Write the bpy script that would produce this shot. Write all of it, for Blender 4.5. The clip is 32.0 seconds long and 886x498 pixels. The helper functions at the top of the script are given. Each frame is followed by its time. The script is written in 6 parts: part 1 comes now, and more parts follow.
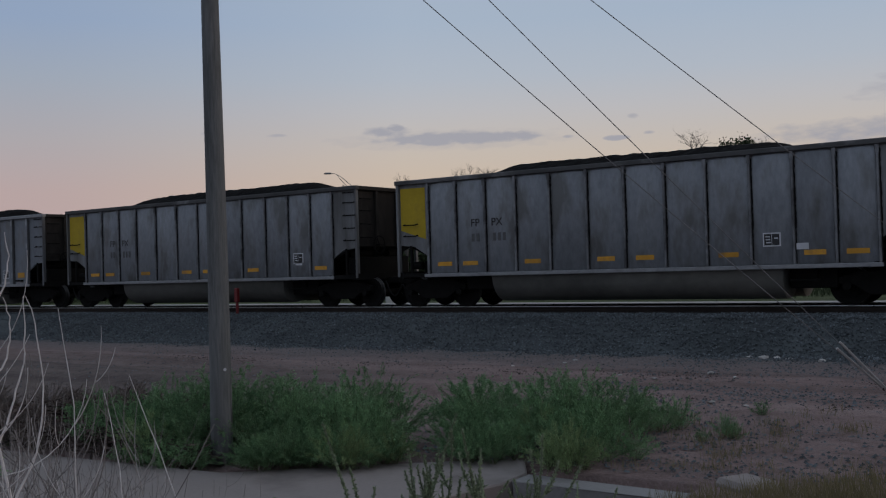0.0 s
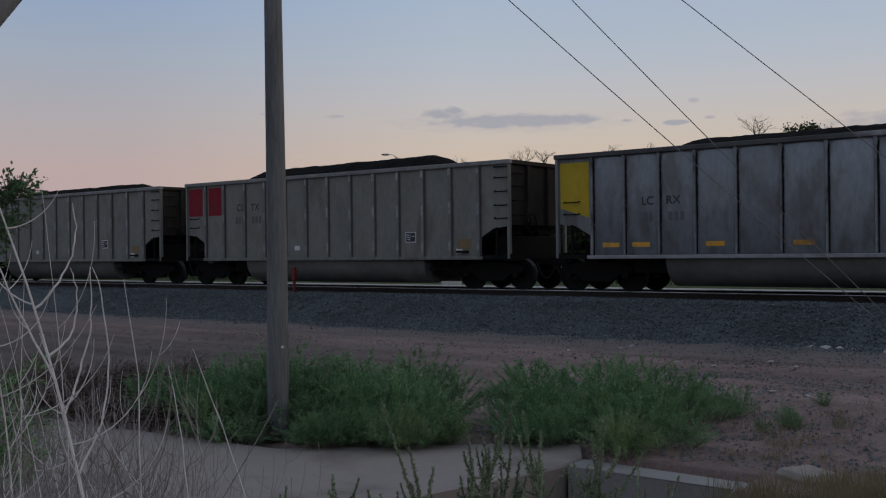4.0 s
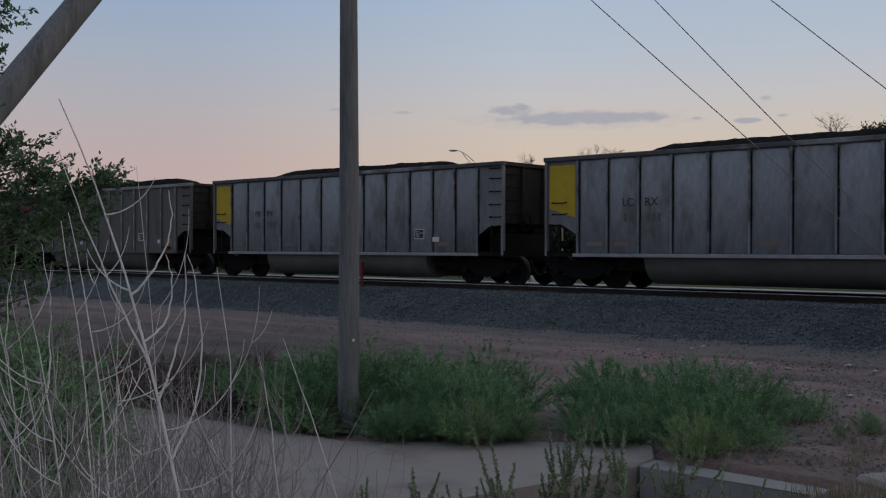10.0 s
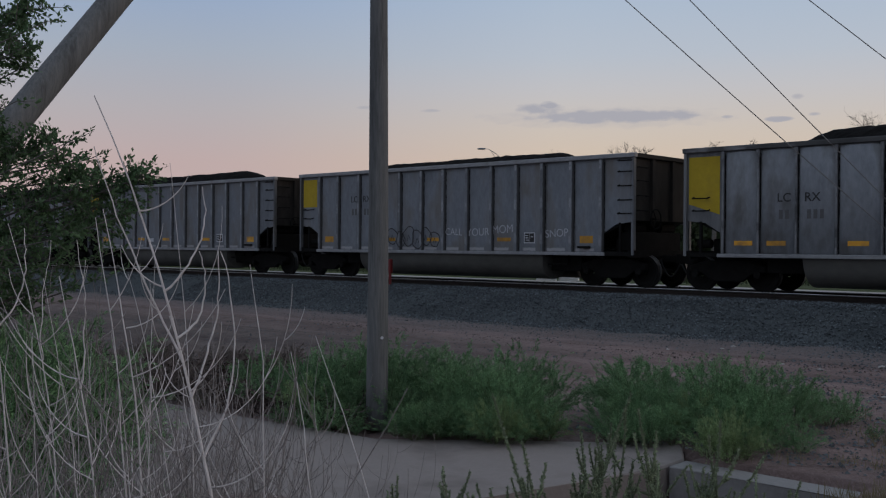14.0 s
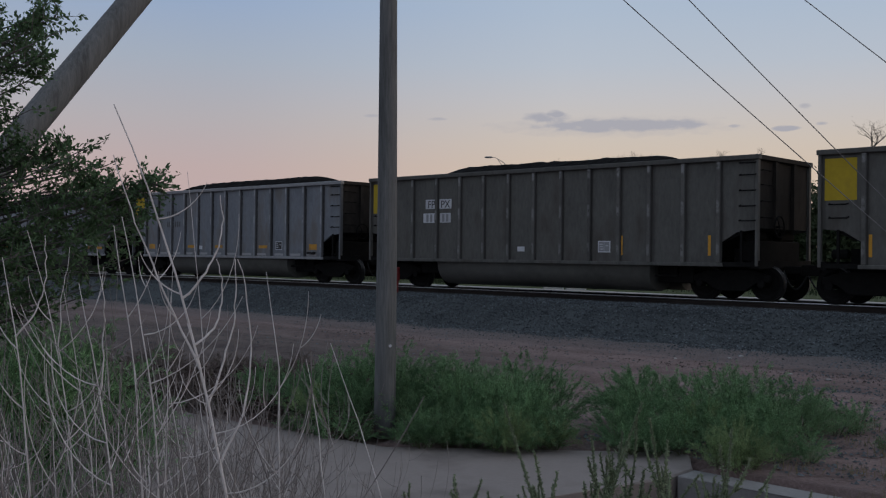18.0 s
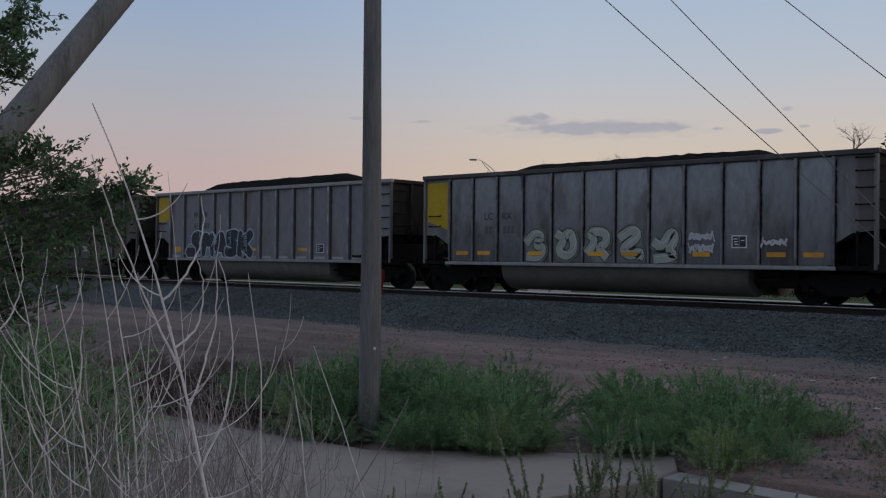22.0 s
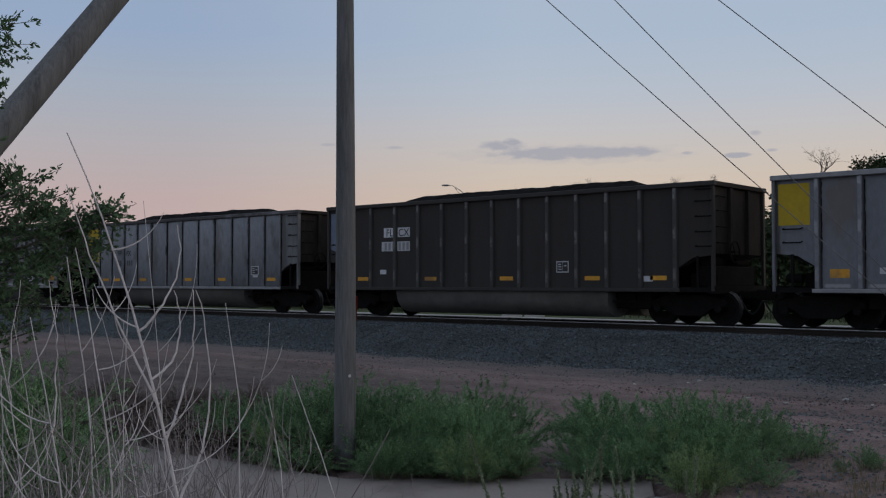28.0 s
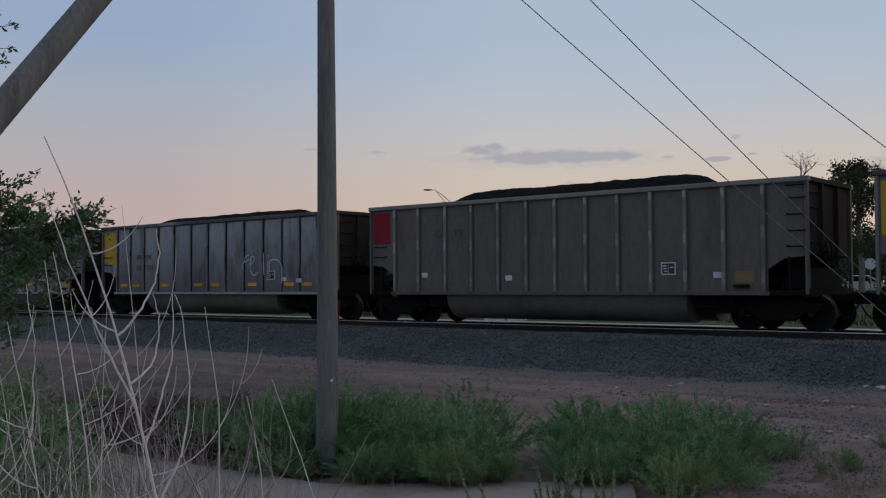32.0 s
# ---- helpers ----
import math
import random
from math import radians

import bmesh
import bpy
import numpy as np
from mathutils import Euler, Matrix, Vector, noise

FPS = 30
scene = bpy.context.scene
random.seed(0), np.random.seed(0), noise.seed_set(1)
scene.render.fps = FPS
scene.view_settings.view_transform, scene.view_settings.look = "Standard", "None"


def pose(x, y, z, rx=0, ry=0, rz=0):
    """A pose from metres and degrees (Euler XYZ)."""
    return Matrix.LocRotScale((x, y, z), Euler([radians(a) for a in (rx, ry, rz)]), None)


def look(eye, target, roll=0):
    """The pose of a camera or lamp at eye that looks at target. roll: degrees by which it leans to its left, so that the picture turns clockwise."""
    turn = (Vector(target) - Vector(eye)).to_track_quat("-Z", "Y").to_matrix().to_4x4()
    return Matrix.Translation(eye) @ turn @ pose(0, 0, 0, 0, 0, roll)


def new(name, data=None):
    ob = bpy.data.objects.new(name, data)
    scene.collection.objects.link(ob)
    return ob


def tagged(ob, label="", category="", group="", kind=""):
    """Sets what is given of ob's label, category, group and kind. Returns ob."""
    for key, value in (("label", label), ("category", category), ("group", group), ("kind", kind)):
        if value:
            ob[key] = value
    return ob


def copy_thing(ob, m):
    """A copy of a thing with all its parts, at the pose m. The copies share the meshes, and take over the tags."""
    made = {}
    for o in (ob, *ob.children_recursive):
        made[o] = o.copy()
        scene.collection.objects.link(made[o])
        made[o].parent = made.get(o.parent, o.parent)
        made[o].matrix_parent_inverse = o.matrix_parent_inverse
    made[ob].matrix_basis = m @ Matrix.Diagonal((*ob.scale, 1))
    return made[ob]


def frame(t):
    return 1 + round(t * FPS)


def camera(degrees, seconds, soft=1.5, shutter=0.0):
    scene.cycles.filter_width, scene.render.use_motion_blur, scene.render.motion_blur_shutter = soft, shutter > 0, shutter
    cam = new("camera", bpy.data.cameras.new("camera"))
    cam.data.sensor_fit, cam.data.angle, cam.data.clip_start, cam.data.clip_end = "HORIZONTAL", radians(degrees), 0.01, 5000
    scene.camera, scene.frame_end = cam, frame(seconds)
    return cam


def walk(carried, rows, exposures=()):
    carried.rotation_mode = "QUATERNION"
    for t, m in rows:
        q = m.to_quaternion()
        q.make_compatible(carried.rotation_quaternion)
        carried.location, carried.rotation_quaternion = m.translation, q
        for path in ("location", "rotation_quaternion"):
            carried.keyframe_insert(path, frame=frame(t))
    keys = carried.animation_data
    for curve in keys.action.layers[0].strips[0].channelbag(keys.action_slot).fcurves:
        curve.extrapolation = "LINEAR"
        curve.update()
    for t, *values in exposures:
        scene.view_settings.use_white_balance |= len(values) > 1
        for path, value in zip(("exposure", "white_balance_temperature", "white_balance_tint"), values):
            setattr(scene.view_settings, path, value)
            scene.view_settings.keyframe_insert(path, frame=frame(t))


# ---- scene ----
# ---- camera: hand-held, standing beside the line, turning slowly ----
cam = camera(47.1, 32.0, soft=1.2)
# seconds, eye x, y, z, turn to the left of the track's normal, tilt, roll
PATH = [
    (0.0, 0.168, -0.012, 2.069, 34.60, 1.01, -1.72), (0.5, 0.155, 0.001, 2.066, 34.94, 0.98, -1.55), (1.0, 0.152, 0.006, 2.067, 35.43, 0.91, -1.42),
    (1.5, 0.144, 0.003, 2.066, 35.95, 0.78, -1.29), (2.0, 0.141, 0.004, 2.066, 36.42, 0.60, -1.20), (2.5, 0.115, 0.005, 2.062, 36.74, 0.43, -1.11),
    (3.0, 0.109, 0.013, 2.059, 37.10, 0.32, -0.90), (3.5, 0.110, 0.016, 2.057, 37.44, 0.21, -0.80), (5.5, 0.087, 0.002, 2.053, 38.69, -0.21, -0.42),
    (6.0, 0.098, -0.000, 2.050, 39.12, -0.31, -0.38), (6.5, 0.064, 0.014, 2.047, 39.50, -0.47, -0.24), (7.0, 0.037, 0.021, 2.042, 39.83, -0.58, -0.17),
    (7.5, 0.034, 0.016, 2.040, 40.12, -0.58, -0.13), (8.0, 0.032, 0.024, 2.036, 40.42, -0.49, -0.07), (8.5, 0.019, 0.027, 2.037, 40.73, -0.35, -0.04),
    (9.0, 0.009, 0.027, 2.042, 41.05, -0.23, 0.06), (9.5, 0.008, 0.008, 2.041, 41.28, -0.13, 0.08), (10.0, 0.015, -0.007, 2.042, 41.40, -0.08, 0.10),
    (10.5, 0.021, 0.002, 2.040, 41.54, -0.06, 0.17), (11.0, 0.014, 0.011, 2.039, 41.71, -0.08, 0.16), (11.5, 0.012, 0.015, 2.040, 41.96, -0.14, 0.22),
    (12.0, 0.007, 0.007, 2.041, 42.20, -0.16, 0.26), (12.5, -0.011, -0.011, 2.043, 42.36, -0.19, 0.33), (13.0, -0.013, -0.010, 2.045, 42.52, -0.18, 0.37),
    (13.5, -0.010, -0.004, 2.043, 42.73, -0.18, 0.37), (14.0, -0.013, -0.002, 2.041, 42.96, -0.19, 0.38), (14.5, -0.015, -0.006, 2.038, 43.15, -0.15, 0.45),
    (16.5, -0.020, -0.037, 2.043, 43.24, 0.22, 0.60), (17.0, -0.016, -0.042, 2.043, 43.29, 0.27, 0.59), (17.5, -0.013, -0.039, 2.041, 43.33, 0.32, 0.58),
    (18.0, -0.018, -0.036, 2.042, 43.32, 0.27, 0.60), (18.5, -0.026, -0.029, 2.040, 43.26, 0.23, 0.61), (19.0, -0.031, -0.028, 2.042, 43.23, 0.18, 0.69),
    (19.5, -0.037, -0.032, 2.041, 43.10, 0.21, 0.64), (20.0, -0.028, -0.029, 2.038, 42.95, 0.25, 0.64), (20.5, -0.028, -0.033, 2.037, 42.78, 0.30, 0.61),
    (21.0, -0.025, -0.026, 2.037, 42.67, 0.32, 0.60), (21.5, -0.044, -0.013, 2.038, 42.55, 0.36, 0.55), (22.0, -0.042, -0.009, 2.037, 42.46, 0.42, 0.52),
    (22.5, -0.050, -0.007, 2.040, 42.33, 0.51, 0.50), (23.0, -0.045, -0.009, 2.040, 42.21, 0.60, 0.34), (23.5, -0.046, -0.007, 2.042, 42.06, 0.72, 0.31),
    (24.0, -0.049, -0.006, 2.045, 41.83, 0.92, 0.20), (24.5, -0.049, -0.002, 2.044, 41.69, 1.14, 0.13), (25.0, -0.053, 0.000, 2.046, 41.59, 1.34, 0.08),
    (25.5, -0.057, -0.003, 2.043, 41.50, 1.50, -0.00), (27.5, -0.066, -0.009, 2.044, 41.09, 1.75, -0.07), (28.0, -0.065, -0.012, 2.043, 40.94, 1.87, -0.02),
    (28.5, -0.068, -0.007, 2.043, 40.70, 1.99, -0.06), (29.0, -0.061, -0.008, 2.041, 40.49, 2.08, -0.08), (29.5, -0.059, -0.007, 2.041, 40.32, 2.18, -0.11),
    (30.0, -0.065, -0.002, 2.040, 40.23, 2.28, -0.13), (30.5, -0.064, -0.009, 2.045, 40.09, 2.30, -0.17), (31.0, -0.062, -0.002, 2.042, 39.99, 2.27, -0.16),
    (31.5, -0.061, -0.007, 2.041, 39.93, 2.19, -0.26), (32.0, -0.054, -0.011, 2.038, 39.95, 2.12, -0.28),
]


def aim(row):
    t, x, y, z, turn, tilt, roll = row
    a, b = radians(turn), radians(tilt)
    way = Vector((-math.sin(a) * math.cos(b), math.cos(a) * math.cos(b), math.sin(b)))
    eye = Vector((x, y, z))
    return t, look(eye, eye + way, roll)


walk(cam, [aim(r) for r in PATH], exposures=[(0.0, -0.12), (3.0, -0.11), (6.0, 0.0), (32.0, 0.0)])

# ---- light: clear sky some minutes after sunset, no direct sun ----
RAIL = 0.885          # rail top above the dirt road
SIDE_Y = 24.33        # near side of the cars
TRACK_Y = SIDE_Y + 1.6
PITCH = 16.18         # one car, coupler to coupler


def node(tree, kind, **values):
    n = tree.nodes.new(kind)
    for key, value in values.items():
        if key in n.inputs:
            n.inputs[key].default_value = value
    return n


def mathn(tree, op, a, b=0.0, c=0.0):
    n = tree.nodes.new("ShaderNodeMath")
    n.operation = op
    for slot, value in zip(n.inputs, (a, b, c)):
        if isinstance(value, (int, float)):
            slot.default_value = value
        else:
            tree.links.new(value, slot)
    return n.outputs[0]


def ramp(tree, value, stops, ease="LINEAR"):
    n = tree.nodes.new("ShaderNodeValToRGB")
    n.color_ramp.interpolation = ease
    while len(n.color_ramp.elements) < len(stops):
        n.color_ramp.elements.new(0.5)
    for e, (p, c) in zip(n.color_ramp.elements, stops):
        e.position = p
        e.color = (*c, 1) if len(c) == 3 else c
    tree.links.new(value, n.inputs[0])
    return n.outputs[0]


def mix(tree, factor, a, b, how="MIX"):
    n = tree.nodes.new("ShaderNodeMix")
    n.data_type, n.blend_type = "RGBA", how
    for slot, value in ((n.inputs["Factor"], factor), (n.inputs[6], a), (n.inputs[7], b)):
        if isinstance(value, tuple):
            slot.default_value = (*value, 1) if len(value) == 3 else value
        elif isinstance(value, (int, float)):
            slot.default_value = value
        else:
            tree.links.new(value, slot)
    return n.outputs[2]


def sky():
    """Dusk: rose and peach low over the sunset side, grey blue above, duller behind; a few thin clouds."""
    world = bpy.data.worlds.new("dusk_sky")
    scene.world = world
    world.use_nodes = True
    t = world.node_tree
    t.nodes.clear()
    co = t.nodes.new("ShaderNodeTexCoord").outputs["Generated"]
    xyz = t.nodes.new("ShaderNodeSeparateXYZ")
    t.links.new(co, xyz.inputs[0])
    x, y, z = xyz.outputs
    flat = mathn(t, "SQRT", mathn(t, "ADD", mathn(t, "MULTIPLY", x, x), mathn(t, "MULTIPLY", y, y)))
    el = mathn(t, "DIVIDE", z, mathn(t, "MAXIMUM", flat, 0.02))
    az = mathn(t, "ARCTAN2", mathn(t, "MULTIPLY", x, -1.0), y)
    level = mathn(t, "DIVIDE", mathn(t, "MAXIMUM", el, 0.0), 1.0)
    glow = ramp(t, level, [(0.0, (0.66, 0.50, 0.385)), (0.086, (0.625, 0.515, 0.42)), (0.11, (0.60, 0.525, 0.46)), (0.152, (0.53, 0.525, 0.545)),
                           (0.186, (0.465, 0.515, 0.59)), (0.241, (0.405, 0.49, 0.61)), (0.40, (0.38, 0.46, 0.59)), (1.0, (0.325, 0.385, 0.485))])
    rose = ramp(t, level, [(0.0, (0.53, 0.385, 0.375)), (0.08, (0.51, 0.40, 0.395)), (0.13, (0.445, 0.42, 0.445)), (0.186, (0.37, 0.42, 0.505)),
                           (0.241, (0.305, 0.395, 0.555)), (0.40, (0.30, 0.385, 0.52)), (1.0, (0.325, 0.385, 0.485))])
    dull = ramp(t, level, [(0.0, (0.245, 0.265, 0.325)), (0.15, (0.308, 0.328, 0.40)), (0.35, (0.305, 0.35, 0.445)), (1.0, (0.325, 0.385, 0.485))])
    left = mathn(t, "SMOOTH_MIN", mathn(t, "MAXIMUM", mathn(t, "DIVIDE", mathn(t, "ADD", az, -0.64), 0.33), 0.0), 1.0, 0.2)
    front = mix(t, left, glow, rose)
    # how far the direction is turned away from the sunset
    away = mathn(t, "ADD", mathn(t, "MULTIPLY", x, 0.5), mathn(t, "MULTIPLY", y, -0.85))
    back = ramp(t, mathn(t, "ADD", mathn(t, "MULTIPLY", away, 0.5), 0.5), [(0.12, (0, 0, 0)), (0.60, (1, 1, 1))])
    colour = mix(t, back, front, dull)
    # the sun went down further along the line: the low glow strengthens towards that side
    toward = ramp(t, mathn(t, "ADD", mathn(t, "MULTIPLY", az, 0.3333), 0.6667), [(0.0, (0, 0, 0)), (0.22, (0.7, 0.7, 0.7)), (0.45, (1, 1, 1)), (0.70, (0, 0, 0))], "EASE")
    low_band = ramp(t, level, [(0.0, (1, 1, 1)), (0.25, (0.8, 0.8, 0.8)), (0.9, (0, 0, 0))])
    colour = mix(t, mathn(t, "MULTIPLY", toward, low_band), colour, (1.35, 1.10, 0.92))
    # thin grey-violet cloud bars
    place = t.nodes.new("ShaderNodeCombineXYZ")
    t.links.new(mathn(t, "MULTIPLY", az, 45.0), place.inputs[0])
    t.links.new(mathn(t, "MULTIPLY", el, 130.0), place.inputs[1])
    puff = node(t, "ShaderNodeTexNoise", Scale=1.0, Detail=5.0, Roughness=0.55)
    t.links.new(place.outputs[0], puff.inputs["Vector"])
    fray = mathn(t, "ADD", puff.outputs[0], -0.5)

    def bank(a0, e0, wide, high, strength):
        u = mathn(t, "DIVIDE", mathn(t, "ADD", az, -a0), wide)
        v = mathn(t, "DIVIDE", mathn(t, "ADD", el, -e0), high)
        r = mathn(t, "ADD", mathn(t, "MULTIPLY", u, u), mathn(t, "MULTIPLY", v, v))
        r = mathn(t, "ADD", r, mathn(t, "MULTIPLY", fray, 2.2))
        return mathn(t, "MULTIPLY", mathn(t, "MAXIMUM", mathn(t, "SUBTRACT", 1.0, r), 0.0), strength)

    veil = 0.0
    for a0, e0, wide, high, strength in (
            (0.655, 0.1350, 0.026, 0.0060, 0.9), (0.648, 0.1385, 0.010, 0.004, 0.9), (0.585, 0.1265, 0.090, 0.0070, 0.9), (0.59, 0.125, 0.13, 0.011, 0.35), (0.764, 0.1325, 0.011, 0.0020, 0.8),
            (0.828, 0.135, 0.009, 0.0020, 0.6), (0.432, 0.1205, 0.013, 0.0030, 1.2), (0.478, 0.124, 0.006, 0.002, 0.7), (0.40, 0.124, 0.006, 0.002, 0.7),
            (0.415, 0.141, 0.006, 0.003, 0.6), (0.20, 0.112, 0.115, 0.0150, 0.75), (0.10, 0.15, 0.12, 0.02, 0.6)):
        veil = mathn(t, "ADD", veil, bank(a0, e0, wide, high, strength))
    veil = mathn(t, "MINIMUM", veil, 0.85)
    colour = mix(t, veil, colour, (0.36, 0.365, 0.42))
    # below the horizon the dark land
    land = ramp(t, mathn(t, "ADD", mathn(t, "MULTIPLY", el, 8.0), 0.5), [(0.44, (0.05, 0.045, 0.045)), (0.5, (1, 1, 1))])
    colour = mix(t, 1.0, colour, land, "MULTIPLY")
    bg = node(t, "ShaderNodeBackground", Strength=1.0)
    t.links.new(colour, bg.inputs[0])
    t.links.new(bg.outputs[0], t.nodes.new("ShaderNodeOutputWorld").inputs[0])


sky()
scene.view_settings.exposure = 0.0

# ---- materials ----


def material(name, low, high, rough=0.7, metal=0.0, grain=18.0, stain=1.1, bump=0.2, stretch=(1, 1, 1), vary=0.0, dirt=None, dirt_at=0.58, gloss=0.5, space="Object", seams=0.0, island=0.0, worn=None, scuff=0.0):
    """A worn surface: fine grain between two colours, broad stains, fine relief; vary: brightness from object to object."""
    m = bpy.data.materials.new(name)
    m.use_nodes = True
    t = m.node_tree
    shade = t.nodes["Principled BSDF"]
    co = t.nodes.new("ShaderNodeTexCoord").outputs[space]
    mp = t.nodes.new("ShaderNodeMapping")
    mp.inputs["Scale"].default_value = stretch
    t.links.new(co, mp.inputs[0])
    info = t.nodes.new("ShaderNodeObjectInfo")
    shift = t.nodes.new("ShaderNodeVectorMath")
    shift.operation = "ADD"
    t.links.new(mp.outputs[0], shift.inputs[0])
    spread = mathn(t, "MULTIPLY", info.outputs["Random"], 37.0 if vary else 0.0)
    t.links.new(spread, shift.inputs[1])
    fine = node(t, "ShaderNodeTexNoise", Scale=grain, Detail=6.0, Roughness=0.65)
    broad = node(t, "ShaderNodeTexNoise", Scale=stain, Detail=4.0, Roughness=0.6)
    for n in (fine, broad):
        t.links.new(shift.outputs[0], n.inputs["Vector"])
    both = mathn(t, "ADD", mathn(t, "MULTIPLY", fine.outputs[0], 0.45), mathn(t, "MULTIPLY", broad.outputs[0], 0.55))
    colour = ramp(t, both, [(0.32, low), (0.68, high)])
    if dirt:
        patch = ramp(t, broad.outputs[0], [(dirt_at - 0.06, (0, 0, 0)), (dirt_at + 0.1, (1, 1, 1))])
        colour = mix(t, mathn(t, "MULTIPLY", patch, 0.8), colour, dirt)
    if seams:
        # sooty streak and painted-in rib shadow beside each rib, and a sooty top edge
        pos = t.nodes.new("ShaderNodeSeparateXYZ")
        t.links.new(co, pos.inputs[0])
        u = mathn(t, "MULTIPLY", mathn(t, "FRACT", mathn(t, "DIVIDE", mathn(t, "ADD", pos.outputs[0], -1.13), 1.035)), 1.035)
        u = mathn(t, "ADD", u, mathn(t, "MULTIPLY", mathn(t, "ADD", fine.outputs[0], -0.5), 0.10))
        beside = ramp(t, u, [(0.0, (1, 1, 1)), (0.075, (1, 1, 1)), (0.13, (0.15, 0.15, 0.15)), (0.26, (0, 0, 0)), (0.93, (0, 0, 0)), (0.97, (0.7, 0.7, 0.7))])
        top = ramp(t, mathn(t, "ADD", mathn(t, "DIVIDE", pos.outputs[2], 4.0), mathn(t, "MULTIPLY", fine.outputs[0], 0.03)), [(0.905, (0, 0, 0)), (0.935, (0.7, 0.7, 0.7))])
        low = ramp(t, mathn(t, "ADD", mathn(t, "DIVIDE", pos.outputs[2], 4.0), mathn(t, "MULTIPLY", fine.outputs[0], 0.06)), [(0.26, (0.35, 0.35, 0.35)), (0.36, (0, 0, 0))])
        soot_shade = mathn(t, "MAXIMUM", mathn(t, "MAXIMUM", beside, top), low)
        colour = mix(t, mathn(t, "MULTIPLY", soot_shade, seams), colour, (0.045, 0.043, 0.04))
        if scuff:
            # bare metal rubbed along the bottom edge, bay by bay
            band = ramp(t, mathn(t, "ADD", mathn(t, "DIVIDE", pos.outputs[2], 4.0), mathn(t, "MULTIPLY", fine.outputs[0], 0.02)), [(0.262, (0, 0, 0)), (0.268, (1, 1, 1)), (0.284, (1, 1, 1)), (0.290, (0, 0, 0))])
            reach = ramp(t, mathn(t, "ADD", u, mathn(t, "MULTIPLY", broad.outputs[0], 0.5)), [(0.36, (0, 0, 0)), (0.42, (1, 1, 1)), (0.95, (1, 1, 1)), (1.0, (0, 0, 0))])
            colour = mix(t, mathn(t, "MULTIPLY", mathn(t, "MULTIPLY", band, reach), scuff), colour, (0.40, 0.40, 0.405))
    if worn:
        # paint rubbed off at the cap, the middle and the foot of a post
        pos = t.nodes.new("ShaderNodeSeparateXYZ")
        t.links.new(co, pos.inputs[0])
        h = mathn(t, "ADD", mathn(t, "DIVIDE", pos.outputs[2], 4.0), mathn(t, "MULTIPLY", mathn(t, "ADD", broad.outputs[0], -0.5), 0.12))
        spots = ramp(t, h, [(0.29, (0, 0, 0)), (0.31, (0.6, 0.6, 0.6)), (0.36, (0.6, 0.6, 0.6)), (0.38, (0, 0, 0)), (0.56, (0, 0, 0)), (0.58, (0.75, 0.75, 0.75)), (0.64, (0.75, 0.75, 0.75)), (0.66, (0, 0, 0)), (0.85, (0, 0, 0)), (0.865, (1, 1, 1))])
        bits = ramp(t, fine.outputs[0], [(0.36, (0, 0, 0)), (0.52, (1, 1, 1))])
        # rubbed patches kept to the left flank, doubling as its painted highlight
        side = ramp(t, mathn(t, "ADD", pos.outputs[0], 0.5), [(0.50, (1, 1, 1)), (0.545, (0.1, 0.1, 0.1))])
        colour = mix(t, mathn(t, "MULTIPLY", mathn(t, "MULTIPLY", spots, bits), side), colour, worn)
        # the post's shadow side, painted as a ragged dark right flank
        shade_flank = ramp(t, mathn(t, "ADD", mathn(t, "ADD", pos.outputs[0], 0.5), mathn(t, "MULTIPLY", mathn(t, "ADD", fine.outputs[0], -0.5), 0.10)), [(0.53, (0, 0, 0)), (0.555, (0.75, 0.75, 0.75))])
        colour = mix(t, shade_flank, colour, (0.03, 0.029, 0.028))
    if island:
        # each small piece a little lighter or darker than the next
        piece = t.nodes.new("ShaderNodeNewGeometry").outputs["Random Per Island"]
        lift = t.nodes.new("ShaderNodeVectorMath")
        lift.operation = "SCALE"
        t.links.new(colour, lift.inputs[0])
        t.links.new(mathn(t, "ADD", mathn(t, "MULTIPLY", mathn(t, "POWER", piece, 1.6), 2.2 * island), 1.0 - 0.7 * island), lift.inputs["Scale"])
        colour = lift.outputs[0]
    if vary:
        tone = mathn(t, "ADD", mathn(t, "MULTIPLY", info.outputs["Random"], 2 * vary), 1.0 - vary)
        bright = t.nodes.new("ShaderNodeVectorMath")
        bright.operation = "SCALE"
        t.links.new(colour, bright.inputs[0])
        t.links.new(tone, bright.inputs["Scale"])
        colour = bright.outputs[0]
    t.links.new(colour, shade.inputs["Base Color"])
    t.links.new(mathn(t, "ADD", mathn(t, "MULTIPLY", fine.outputs[0], 0.25), rough - 0.12), shade.inputs["Roughness"])
    shade.inputs["Metallic"].default_value = metal
    shade.inputs["Specular IOR Level"].default_value = gloss
    if bump:
        b = node(t, "ShaderNodeBump", Strength=bump, Distance=0.02)
        t.links.new(fine.outputs[0], b.inputs["Height"])
        t.links.new(b.outputs[0], shade.inputs["Normal"])
    return m


# streaked aluminium and painted steel of the cars: streaks run down
ALU = material("weathered_aluminium", (0.132, 0.146, 0.165), (0.255, 0.277, 0.308), 0.55, 0.25, 6.5, 0.75, 0.08, (1.6, 1.6, 0.6), 0.12, (0.15, 0.138, 0.124), 0.55, seams=0.72, scuff=0.8)
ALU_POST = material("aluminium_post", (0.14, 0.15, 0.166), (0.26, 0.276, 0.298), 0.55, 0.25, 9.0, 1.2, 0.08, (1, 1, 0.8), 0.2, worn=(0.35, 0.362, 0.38))
